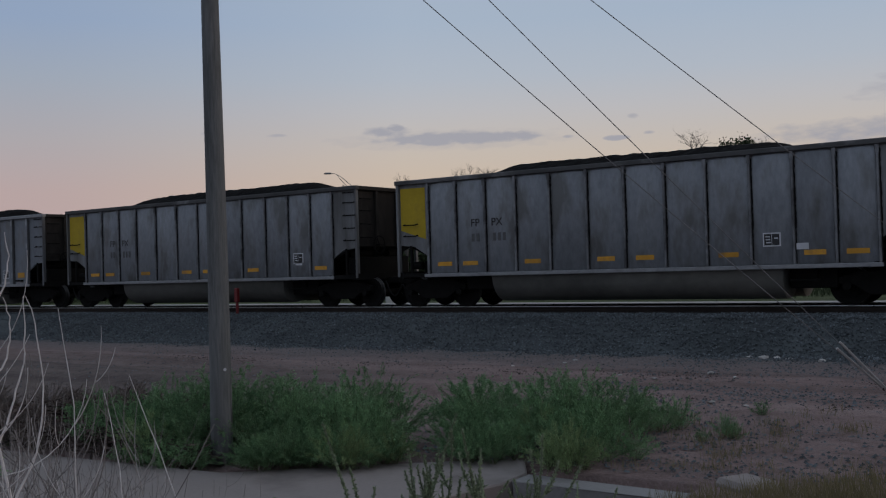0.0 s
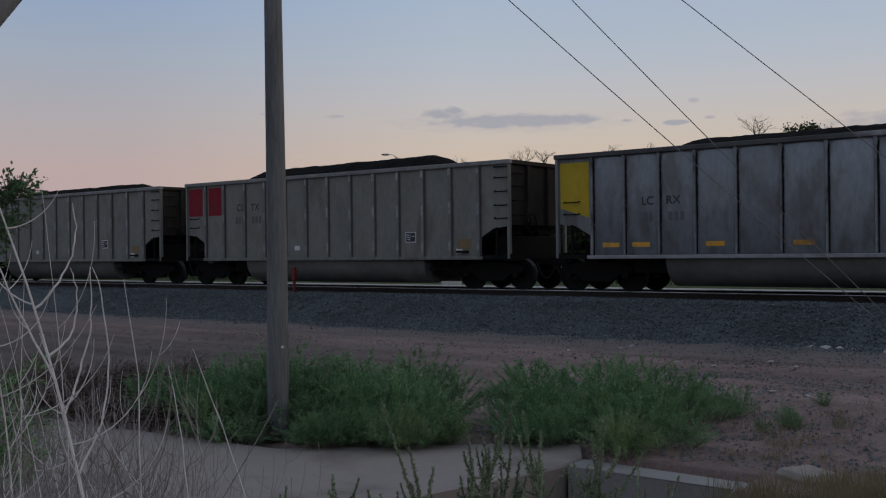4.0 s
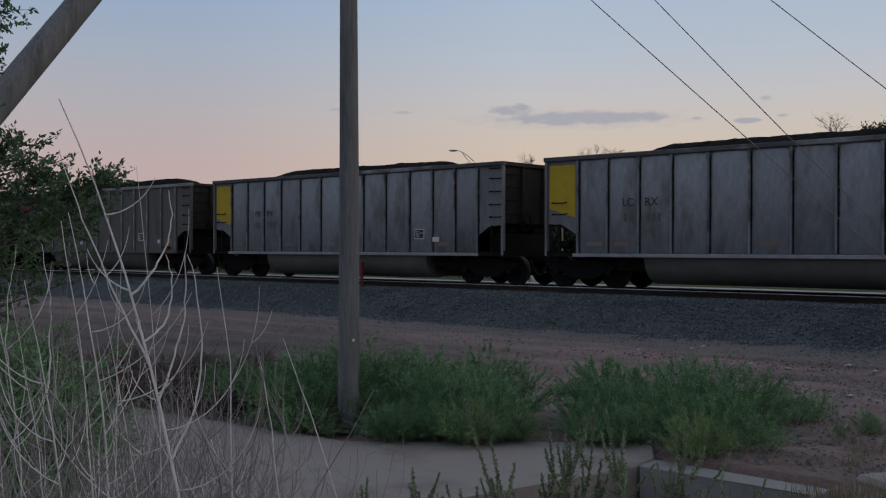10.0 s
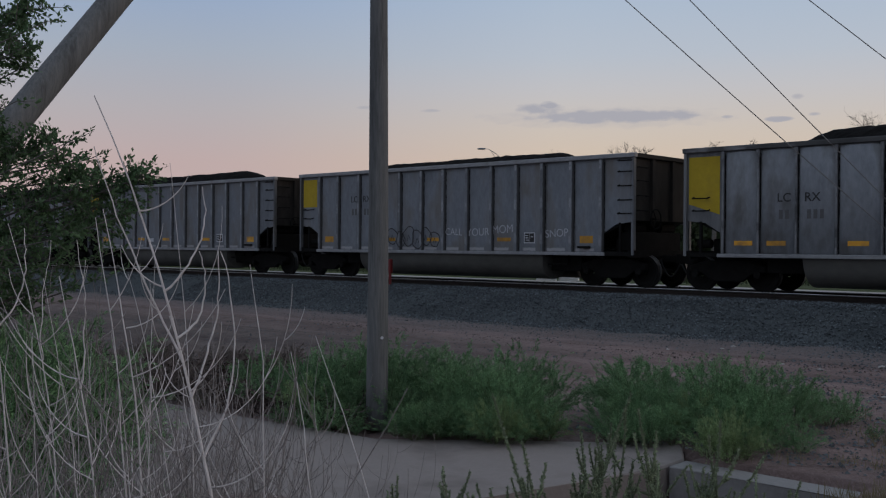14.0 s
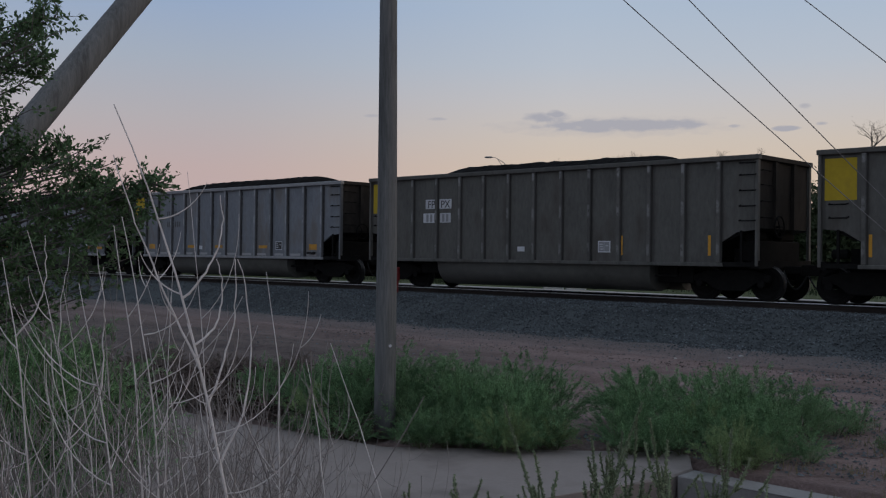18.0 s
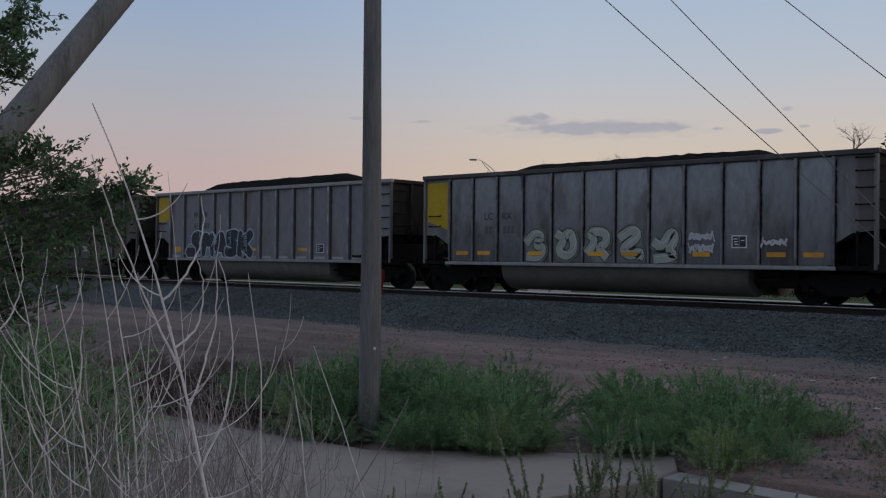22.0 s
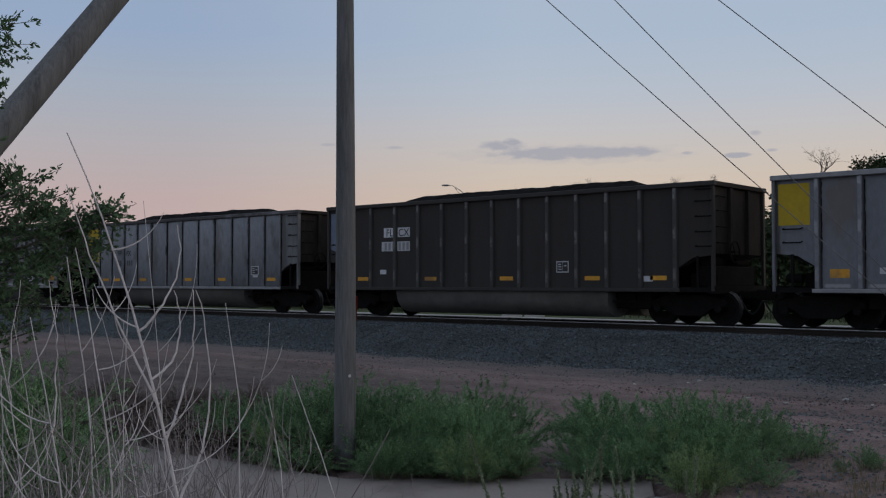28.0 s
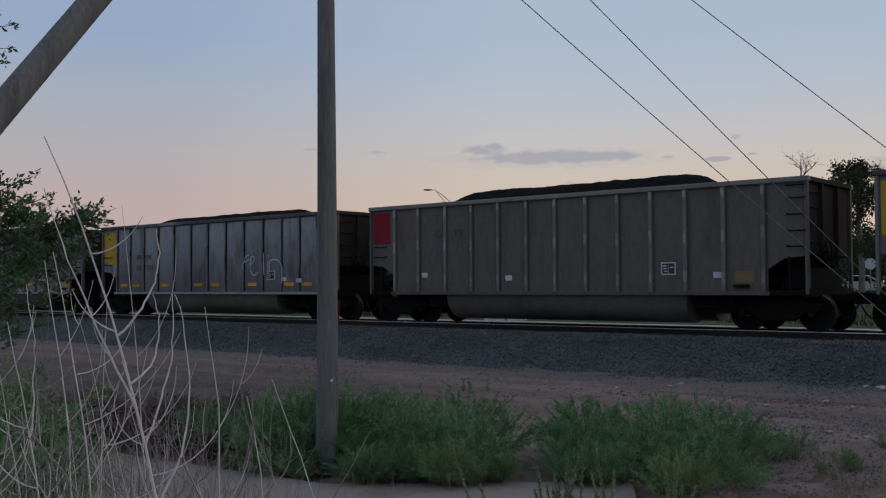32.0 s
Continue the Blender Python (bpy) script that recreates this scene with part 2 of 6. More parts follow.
ALU_RIB = material("bare_aluminium_edge", (0.19, 0.195, 0.205), (0.38, 0.388, 0.40), 0.5, 0.3, 6.0, 0.9, 0.08, (1, 1, 1.5), 0.0, (0.15, 0.14, 0.13), 0.60)
DUN = material("sooty_dun_paint", (0.085, 0.080, 0.073), (0.168, 0.158, 0.145), 0.8, 0.0, 6.5, 0.75, 0.06, (1.6, 1.6, 0.6), 0.10, (0.085, 0.072, 0.062), 0.56, seams=0.45)
TAN = material("dusty_grey_paint", (0.140, 0.141, 0.126), (0.268, 0.268, 0.242), 0.8, 0.0, 6.5, 0.75, 0.06, (1.6, 1.6, 0.6), 0.10, (0.12, 0.105, 0.09), 0.58, seams=0.4)
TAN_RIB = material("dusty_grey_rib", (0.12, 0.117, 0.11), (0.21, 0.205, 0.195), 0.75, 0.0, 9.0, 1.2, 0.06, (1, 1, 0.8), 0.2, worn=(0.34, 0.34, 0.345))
TAN_EDGE = material("dusty_grey_edge", (0.14, 0.138, 0.132), (0.32, 0.318, 0.312), 0.75, 0.0, 6.0, 0.9, 0.06, vary=0.15)
BROWN = material("brown_paint", (0.074, 0.073, 0.066), (0.172, 0.168, 0.153), 0.8, 0.0, 6.5, 0.75, 0.06, (1.6, 1.6, 0.6), 0.10, (0.07, 0.06, 0.05), 0.58, seams=0.5)
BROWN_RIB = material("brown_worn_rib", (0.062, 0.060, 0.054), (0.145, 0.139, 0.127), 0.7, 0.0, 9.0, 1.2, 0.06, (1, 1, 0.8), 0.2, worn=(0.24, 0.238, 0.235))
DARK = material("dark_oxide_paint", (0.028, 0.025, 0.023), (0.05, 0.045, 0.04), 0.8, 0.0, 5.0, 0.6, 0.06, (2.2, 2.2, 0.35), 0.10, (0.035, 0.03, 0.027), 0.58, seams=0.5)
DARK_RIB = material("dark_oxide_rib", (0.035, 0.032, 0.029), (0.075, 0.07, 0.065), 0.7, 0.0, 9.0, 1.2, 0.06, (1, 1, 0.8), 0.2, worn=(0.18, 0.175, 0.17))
TUB = material("dusty_tub", (0.075, 0.074, 0.067), (0.165, 0.162, 0.146), 0.75, 0.1, 4.0, 0.6, 0.05, (0.8, 1, 1), 0.15)
CHORD_DARK = material("sooty_chord", (0.03, 0.03, 0.03), (0.12, 0.12, 0.12), 0.7, 0.1, 2.0, 0.9, 0.1, (0.6, 1, 1), 0.1, (0.36, 0.36, 0.37), 0.62)
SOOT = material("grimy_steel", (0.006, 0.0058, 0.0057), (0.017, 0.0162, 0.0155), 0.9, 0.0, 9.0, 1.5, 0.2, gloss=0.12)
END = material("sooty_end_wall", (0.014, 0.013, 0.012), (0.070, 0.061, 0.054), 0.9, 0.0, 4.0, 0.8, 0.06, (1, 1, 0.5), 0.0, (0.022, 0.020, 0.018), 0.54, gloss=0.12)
TREAD = material("polished_tread", (0.5, 0.5, 0.5), (0.66, 0.66, 0.66), 0.3, 1.0, 8.0, 1.5, 0.03)
WHEEL = material("worn_wheel_tread", (0.03, 0.029, 0.028), (0.09, 0.087, 0.085), 0.5, 0.7, 8.0, 1.5, 0.03)
COAL = material("coal", (0.004, 0.004, 0.004), (0.015, 0.014, 0.014), 0.95, 0.0, 22.0, 2.5, 0.8, gloss=0.05)
YELLOW = material("yellow_panel", (0.42, 0.30, 0.02), (0.56, 0.40, 0.03), 0.6, 0.0, 6.0, 0.9, 0.04, gloss=0.25, dirt=(0.30, 0.22, 0.04), dirt_at=0.62)
RED = material("red_panel", (0.19, 0.014, 0.024), (0.27, 0.022, 0.036), 0.7, 0.0, 6.0, 0.9, 0.04, gloss=0.15, dirt=(0.13, 0.025, 0.03), dirt_at=0.60)
BLUE = material("pale_blue_panel", (0.14, 0.19, 0.27), (0.20, 0.26, 0.35), 0.6, 0.0, 6.0, 0.9, 0.04, dirt=(0.11, 0.12, 0.14), dirt_at=0.5)
STRIPE = material("reflective_stripe", (0.55, 0.26, 0.02), (0.72, 0.36, 0.03), 0.5, 0.0, 9.0, 2.0, 0.02, vary=0.25, dirt=(0.30, 0.16, 0.05), dirt_at=0.56)
PALE = material("white_stencil", (0.50, 0.51, 0.53), (0.66, 0.67, 0.70), 0.6, 0.0, 9.0, 2.0, 0.02, vary=0.12)
INK = material("black_lettering", (0.018, 0.018, 0.02), (0.04, 0.04, 0.042), 0.6, 0.0, 9.0, 2.0, 0.0)
FADED = material("faded_lettering", (0.045, 0.045, 0.046), (0.095, 0.093, 0.09), 0.7, 0.0, 9.0, 2.0, 0.0)
NUMERAL = material("worn_numeral_paint", (0.085, 0.085, 0.088), (0.14, 0.14, 0.142), 0.7, 0.0, 9.0, 2.0, 0.0)
NUMERAL_PALE = material("worn_numeral_on_white", (0.22, 0.225, 0.235), (0.34, 0.345, 0.355), 0.7, 0.0, 9.0, 2.0, 0.0)
STRIPE_WORN = material("worn_stripe", (0.15, 0.105, 0.075), (0.27, 0.15, 0.08), 0.7, 0.0, 9.0, 2.0, 0.02, vary=0.2, dirt=(0.16, 0.15, 0.145), dirt_at=0.5)
CHALK = material("white_scrawl", (0.42, 0.43, 0.46), (0.60, 0.62, 0.66), 0.7, 0.0, 9.0, 2.0, 0.0)
SAGE = material("sage_spray_paint", (0.25, 0.30, 0.26), (0.42, 0.46, 0.41), 0.7, 0.0, 9.0, 2.0, 0.0)
NAVY = material("navy_spray_paint", (0.014, 0.020, 0.030), (0.03, 0.04, 0.055), 0.6, 0.0, 9.0, 2.0, 0.0)
MIST = material("pale_blue_spray_paint", (0.34, 0.42, 0.50), (0.50, 0.58, 0.66), 0.6, 0.0, 9.0, 2.0, 0.0)
RUST = material("rusty_rail", (0.018, 0.014, 0.012), (0.045, 0.033, 0.027), 0.8, 0.3, 14.0, 2.0, 0.2)
TIE = material("creosoted_tie", (0.03, 0.026, 0.022), (0.075, 0.065, 0.055), 0.9, 0.0, 14.0, 2.0, 0.4, (1, 0.3, 1), 0.2)
STONE = material("grey_ballast", (0.016, 0.021, 0.024), (0.10, 0.116, 0.12), 0.85, 0.0, 22.0, 0.6, 0.6)
POLE = material("weathered_pole_wood", (0.062, 0.065, 0.066), (0.24, 0.25, 0.252), 0.85, 0.0, 34.0, 3.5, 0.6, (1, 1, 0.09), 0.0, (0.085, 0.086, 0.085), 0.56)
CONCRETE = material("dusty_concrete", (0.225, 0.196, 0.182), (0.315, 0.276, 0.256), 0.9, 0.0, 20.0, 0.7, 0.3, dirt=(0.155, 0.132, 0.122), dirt_at=0.55)
WALLCRETE = material("grey_concrete", (0.19, 0.186, 0.182), (0.31, 0.302, 0.295), 0.9, 0.0, 20.0, 0.8, 0.2, dirt=(0.15, 0.15, 0.15), dirt_at=0.58)
WIRE = material("galvanised_wire", (0.13, 0.13, 0.133), (0.22, 0.22, 0.224), 0.55, 0.4, 30.0, 3.0, 0.0)
GUARD = material("pale_guy_guard", (0.28, 0.27, 0.265), (0.42, 0.41, 0.40), 0.6, 0.0, 20.0, 3.0, 0.1)
BONE = material("dead_stem", (0.43, 0.40, 0.39), (0.77, 0.74, 0.725), 0.85, 0.0, 40.0, 5.0, 0.2)
STRAW = material("dry_stem", (0.13, 0.118, 0.112), (0.36, 0.33, 0.315), 0.85, 0.0, 40.0, 5.0, 0.2, vary=0.25)
BUSH = material("feathery_green", (0.070, 0.155, 0.076), (0.275, 0.425, 0.222), 0.8, 0.0, 9.0, 1.6, 0.0, vary=0.25, gloss=0.2, island=0.65)
BUSH_PALE = material("yellow_green_feather", (0.14, 0.215, 0.095), (0.34, 0.44, 0.22), 0.8, 0.0, 9.0, 1.6, 0.0, vary=0.2, gloss=0.2, island=0.5)
BUSH_STEM = material("green_stem", (0.06, 0.075, 0.035), (0.11, 0.12, 0.06), 0.8, 0.0, 20.0, 2.0, 0.0)
WEED = material("weed_green", (0.16, 0.205, 0.13), (0.33, 0.38, 0.25), 0.8, 0.0, 20.0, 3.0, 0.0, gloss=0.2, island=0.4)
LEAF = material("elm_leaf", (0.055, 0.105, 0.050), (0.135, 0.215, 0.105), 0.6, 0.0, 14.0, 2.0, 0.0, gloss=0.3, island=0.4)
BARK = material("grey_bark", (0.09, 0.08, 0.075), (0.2, 0.185, 0.175), 0.9, 0.0, 20.0, 3.0, 0.4, (1, 1, 0.3))
DRYBRUSH = material("brown_brush", (0.11, 0.093, 0.086), (0.24, 0.205, 0.19), 0.85, 0.0, 9.0, 1.6, 0.0, vary=0.2, gloss=0.2, island=0.5)
LITTER = material("brown_litter", (0.045, 0.035, 0.031), (0.13, 0.103, 0.092), 0.9, 0.0, 9.0, 1.6, 0.0, gloss=0.1, island=0.6)
CLOD = material("dark_clod", (0.04, 0.033, 0.031), (0.12, 0.098, 0.09), 0.95, 0.0, 9.0, 1.6, 0.0, gloss=0.1, island=0.6)
DRYGRASS = material("dry_grass", (0.14, 0.12, 0.06), (0.30, 0.26, 0.15), 0.85, 0.0, 10.0, 1.2, 0.0, gloss=0.2)
SIGNRED = material("red_enamel", (0.13, 0.010, 0.011), (0.19, 0.014, 0.015), 0.5, 0.0, 9.0, 2.0, 0.0)
CARWHITE = material("white_car_paint", (0.70, 0.71, 0.73), (0.80, 0.81, 0.82), 0.3, 0.0, 3.0, 1.0, 0.0)
GLASS = material("dark_car_glass", (0.01, 0.011, 0.013), (0.02, 0.021, 0.024), 0.15, 0.0, 3.0, 1.0, 0.0)
RUBBER = material("tyre_rubber", (0.012, 0.012, 0.012), (0.025, 0.025, 0.025), 0.85, 0.0, 20.0, 2.0, 0.1)
STEEL = material("galvanised_steel", (0.22, 0.22, 0.23), (0.33, 0.33, 0.34), 0.5, 0.5, 9.0, 2.0, 0.0)
ROCK = material("red_sandstone", (0.13, 0.085, 0.07), (0.24, 0.16, 0.135), 0.9, 0.0, 12.0, 2.5, 0.5, vary=0.2)
DEBRIS = material("pale_debris", (0.35, 0.33, 0.31), (0.6, 0.58, 0.55), 0.8, 0.0, 12.0, 2.5, 0.2, vary=0.3)


def ground_material():
    """Reddish trodden dirt; greyer gravel near the ballast and in loose patches; grass beyond the line and on the near bank."""
    m = bpy.data.materials.new("red_dirt_ground")
    m.use_nodes = True
    t = m.node_tree
    shade = t.nodes["Principled BSDF"]
    co = t.nodes.new("ShaderNodeTexCoord").outputs["Object"]
    xyz = t.nodes.new("ShaderNodeSeparateXYZ")
    t.links.new(co, xyz.inputs[0])
    fine = node(t, "ShaderNodeTexNoise", Scale=26.0, Detail=7.0, Roughness=0.75)
    clod = node(t, "ShaderNodeTexNoise", Scale=3.2, Detail=6.0, Roughness=0.65)
    broad = node(t, "ShaderNodeTexNoise", Scale=0.33, Detail=5.0, Roughness=0.6)
    lane = node(t, "ShaderNodeTexNoise", Scale=1.0, Detail=4.0, Roughness=0.6)
    mp = t.nodes.new("ShaderNodeMapping")
    mp.inputs["Scale"].default_value = (0.09, 1.1, 1)
    t.links.new(co, mp.inputs[0])
    t.links.new(mp.outputs[0], lane.inputs["Vector"])
    for n in (fine, clod, broad):
        t.links.new(co, n.inputs["Vector"])
    tone = mathn(t, "ADD", mathn(t, "MULTIPLY", fine.outputs[0], 0.35), mathn(t, "ADD", mathn(t, "MULTIPLY", clod.outputs[0], 0.30), mathn(t, "MULTIPLY", lane.outputs[0], 0.35)))
    dirt = ramp(t, tone, [(0.36, (0.11, 0.080, 0.073)), (0.5, (0.255, 0.184, 0.170)), (0.62, (0.37, 0.282, 0.26))])
    gravel = ramp(t, fine.outputs[0], [(0.35, (0.055, 0.056, 0.057)), (0.65, (0.215, 0.205, 0.20))])
    wob = mathn(t, "MULTIPLY", mathn(t, "ADD", broad.outputs[0], -0.5), 3.0)
    yy = mathn(t, "ADD", xyz.outputs[1], wob)
    near_track = ramp(t, mathn(t, "DIVIDE", yy, 40.0), [(0.435, (0, 0, 0)), (0.515, (1, 1, 1))])
    colour = mix(t, mathn(t, "MULTIPLY", near_track, 0.9), dirt, gravel)
    loose = ramp(t, clod.outputs[0], [(0.56, (0, 0, 0)), (0.64, (1, 1, 1))])
    colour = mix(t, mathn(t, "MULTIPLY", loose, 0.5), colour, gravel)
    # dark soil with rotted twigs round the far end of the ditch
    west = ramp(t, mathn(t, "DIVIDE", mathn(t, "ADD", mathn(t, "MULTIPLY", xyz.outputs[0], -1.0), wob), 40.0), [(0.235, (0, 0, 0)), (0.36, (1, 1, 1))])
    shore = ramp(t, mathn(t, "DIVIDE", yy, 40.0), [(0.36, (1, 1, 1)), (0.47, (0, 0, 0))])
    soil = ramp(t, tone, [(0.38, (0.045, 0.037, 0.034)), (0.6, (0.17, 0.142, 0.13))])
    colour = mix(t, mathn(t, "MULTIPLY", mathn(t, "MULTIPLY", west, shore), 0.85), colour, soil)
    grass = ramp(t, tone, [(0.35, (0.035, 0.05, 0.02)), (0.65, (0.11, 0.13, 0.055))])
    beyond = ramp(t, mathn(t, "DIVIDE", yy, 40.0), [(0.735, (0, 0, 0)), (0.77, (1, 1, 1))])
    colour = mix(t, beyond, colour, grass)
    t.links.new(colour, shade.inputs["Base Color"])
    shade.inputs["Roughness"].default_value = 0.95
    shade.inputs["Specular IOR Level"].default_value = 0.2
    b = node(t, "ShaderNodeBump", Strength=0.7, Distance=0.05)
    t.links.new(mathn(t, "ADD", fine.outputs[0], mathn(t, "MULTIPLY", clod.outputs[0], 1.5)), b.inputs["Height"])
    t.links.new(b.outputs[0], shade.inputs["Normal"])
    return m


def let_light_through(m, share):
    """Thin leaves pass part of the light that falls on their far side."""
    t = m.node_tree
    shade = t.nodes["Principled BSDF"]
    thin = t.nodes.new("ShaderNodeBsdfTranslucent")
    t.links.new(shade.inputs["Base Color"].links[0].from_socket, thin.inputs[0])
    both = t.nodes.new("ShaderNodeMixShader")
    both.inputs[0].default_value = share
    t.links.new(shade.outputs[0], both.inputs[1])
    t.links.new(thin.outputs[0], both.inputs[2])
    t.links.new(both.outputs[0], t.nodes["Material Output"].inputs[0])


for leafy, share in ((BUSH, 0.28), (BUSH_PALE, 0.3), (WEED, 0.4), (LEAF, 0.4), (DRYGRASS, 0.4)):
    let_light_through(leafy, share)
PALEROAD = material("pale_gravel_road", (0.34, 0.325, 0.305), (0.50, 0.48, 0.455), 0.95, 0.0, 14.0, 0.6, 0.2)
HEDGE = material("far_scrub_leaf", (0.025, 0.04, 0.02), (0.07, 0.09, 0.045), 0.8, 0.0, 3.0, 0.3, 0.0, gloss=0.2)
GROUND = ground_material()

# ---- mesh helpers ----


def box(bm, x0, x1, y0, y1, z0, z1):
    vs = [bm.verts.new((x, y, z)) for x in (x0, x1) for y in (y0, y1) for z in (z0, z1)]
    for a, b, c, d in ((0, 1, 3, 2), (4, 6, 7, 5), (0, 4, 5, 1), (2, 3, 7, 6), (0, 2, 6, 4), (1, 5, 7, 3)):
        bm.faces.new((vs[a], vs[b], vs[c], vs[d]))
    return vs


def prism(bm, outline, y0, y1):
    """An outline in x and z, from y0 to y1."""
    a = [bm.verts.new((x, y0, z)) for x, z in outline]
    b = [bm.verts.new((x, y1, z)) for x, z in outline]
    n = len(a)
    bm.faces.new(a)
    bm.faces.new(b[::-1])
    for i in range(n):
        bm.faces.new((a[i], b[i], b[(i + 1) % n], a[(i + 1) % n]))


def slab(bm, outline, z0, z1):
    """An outline in x and y, from z0 to z1."""
    a = [bm.verts.new((x, y, z0)) for x, y in outline]
    b = [bm.verts.new((x, y, z1)) for x, y in outline]
    n = len(a)
    bm.faces.new(a[::-1])
    bm.faces.new(b)
    for i in range(n):
        bm.faces.new((a[i], a[(i + 1) % n], b[(i + 1) % n], b[i]))


def tube(bm, points, radii, sides=6, cap=True):
    rings = []
    for i, p in enumerate(points):
        p = Vector(p)
        way = (Vector(points[min(i + 1, len(points) - 1)]) - Vector(points[max(i - 1, 0)])).normalized()
        u = way.orthogonal().normalized() if i == 0 else (u - way * u.dot(way)).normalized()
        v = way.cross(u)
        r = radii[i]
        rings.append([bm.verts.new(p + (u * math.cos(a) + v * math.sin(a)) * r) for a in (2 * math.pi * k / sides for k in range(sides))])
    for a, b in zip(rings, rings[1:]):
        for k in range(sides):
            bm.faces.new((a[k], a[(k + 1) % sides], b[(k + 1) % sides], b[k]))
    if cap:
        bm.faces.new(rings[0][::-1])
        bm.faces.new(rings[-1])


def mesh_of(name, bm, mat, smooth=False, bevel=0.0):
    if bevel:
        bmesh.ops.bevel(bm, geom=bm.edges[:], offset=bevel, segments=1, affect="EDGES")
    bmesh.ops.recalc_face_normals(bm, faces=bm.faces[:])
    me = bpy.data.meshes.new(name)
    bm.to_mesh(me)
    bm.free()
    me.materials.append(mat)
    if smooth:
        me.polygons.foreach_set("use_smooth", [True] * len(me.polygons))
    return me


def raw_mesh(name, verts, faces, mat):
    me = bpy.data.meshes.new(name)
    me.from_pydata(verts, [], faces)
    me.materials.append(mat)
    me.update()
    return me


def part(name, what, mat, parent, label="", smooth=False, bevel=0.0):
    """One mesh object under a thing or a part; what: a bmesh or a finished mesh."""
    me = what if isinstance(what, bpy.types.Mesh) else mesh_of(name, what, mat, smooth, bevel)
    ob = new(name, me)
    ob.parent = parent
    return tagged(ob, label)


def thing(name, label, category, group="", at=(0, 0, 0), kind=""):
    ob = new(name)
    ob.empty_display_size = 0.3
    ob.location = at
    return tagged(ob, label, category, group, kind)


def solid(name, what, mat, label, category, group="", kind="", smooth=False, bevel=0.0):
    me = what if isinstance(what, bpy.types.Mesh) else mesh_of(name, what, mat, smooth, bevel)
    return tagged(new(name, me), label, category, group, kind)

# ---- the ground: one sheet, with the line's bank, the dirt road, the ditch and the near bank ----


def smooth(a, b, v):
    k = np.clip((v - a) / (b - a), 0, 1)
    return k * k * (3 - 2 * k)


def ground_height(x, y):
    z = -0.25 * smooth(15.5, 11.0, y)
    z = z + 0.70 * smooth(27.4, 28.4, y) + 0.60 * smooth(60.0, 70.0, y)
    # near bank on which the camera stands, and the ditch before it
    ditch = smooth(8.7, 7.0, y) * (1 - smooth(-3.2, -2.2, x))
    z = z - 0.65 * ditch
    bank = np.maximum(smooth(6.4, 4.6, np.hypot(x, y)), smooth(5.0, 4.1, y) * smooth(-2.0, -3.5, x))
    z = z * (1 - bank) + 0.45 * bank
    z = z + 0.30 * smooth(-3.4, -1.5, x) * smooth(11.5, 9.0, y) * (1 - bank)
    # shallow ruts and ridges along the road
    z = z + 0.03 * np.sin(y * 2.3 + 0.3 * np.sin(x * 0.2)) * smooth(12, 15, y) * smooth(23, 20, y)
    z = z + 0.10 * smooth(-10.0, -12.5, x) * smooth(15.5, 11.0, y)
    return z


SLAB_EDGE = [(-15.4, 8.13), (-12.0, 8.20), (-8.96, 8.42), (-6.32, 10.74), (-6.12, 10.72), (-5.70, 10.05)]


def build_ground():
    far = [60, 90, 140, 220, 400, 800, 1600, 3200]
    xs = np.array([-f for f in far[::-1]] + list(np.arange(-45, 12.01, 0.3)) + [16, 22, 34] + far)
    ys = np.array([-f for f in far[::-1]] + [-30, -15, -8, -4] + list(np.arange(-2, 34.01, 0.25)) + [36, 40, 48, 56, 64, 72, 80] + far[1:])
    gx, gy = np.meshgrid(xs, ys, indexing="ij")
    gz = ground_height(gx, gy)
    rough = np.array([[noise.noise((a * 0.9, b * 0.9, 0)) * 0.05 + noise.noise((a * 3.1, b * 3.1, 7)) * 0.022 if -46 < a < 13 and 3 < b < 33 else 0.0 for b in ys] for a in xs])
    gz = gz + rough
    # room for the concrete slab and the pit
    under = (gx < -5.65) & (gx > -15.5) & (gy > 3.0) & (gy < np.interp(gx, [-15.4, -8.96, -6.3, -5.7], [8.0, 8.25, 10.58, 9.95]))
    gz = np.where(under, np.minimum(gz, -0.75), gz)
    lip = np.interp(gx, [-15.4, -8.96, -6.3, -5.7], [8.15, 8.42, 10.76, 10.1])
    gz = gz - 0.11 * smooth(0.75, 0.2, np.abs(gy - lip - 0.12)) * (gx < -5.6) * (gx > -15.4)
    pit = (gx >= -6.2) & (gx < -3.75) & (gy > 5.2) & (gy < 9.85)
    gz = np.where(pit, -1.9, gz)
    n, k = len(xs), len(ys)
    verts = np.stack([gx, gy, gz], -1).reshape(-1, 3).tolist()
    faces = [(i * k + j, (i + 1) * k + j, (i + 1) * k + j + 1, i * k + j + 1) for i in range(n - 1) for j in range(k - 1)]
    me = raw_mesh("ground", verts, faces, GROUND)
    me.polygons.foreach_set("use_smooth", [True] * len(faces))
    tagged(new("ground", me), "reddish bare dirt with gravel patches, grassy beyond the line", "ground", kind="structure")


build_ground()


def height_at(x, y):
    return float(ground_height(np.array(x, float), np.array(y, float)))


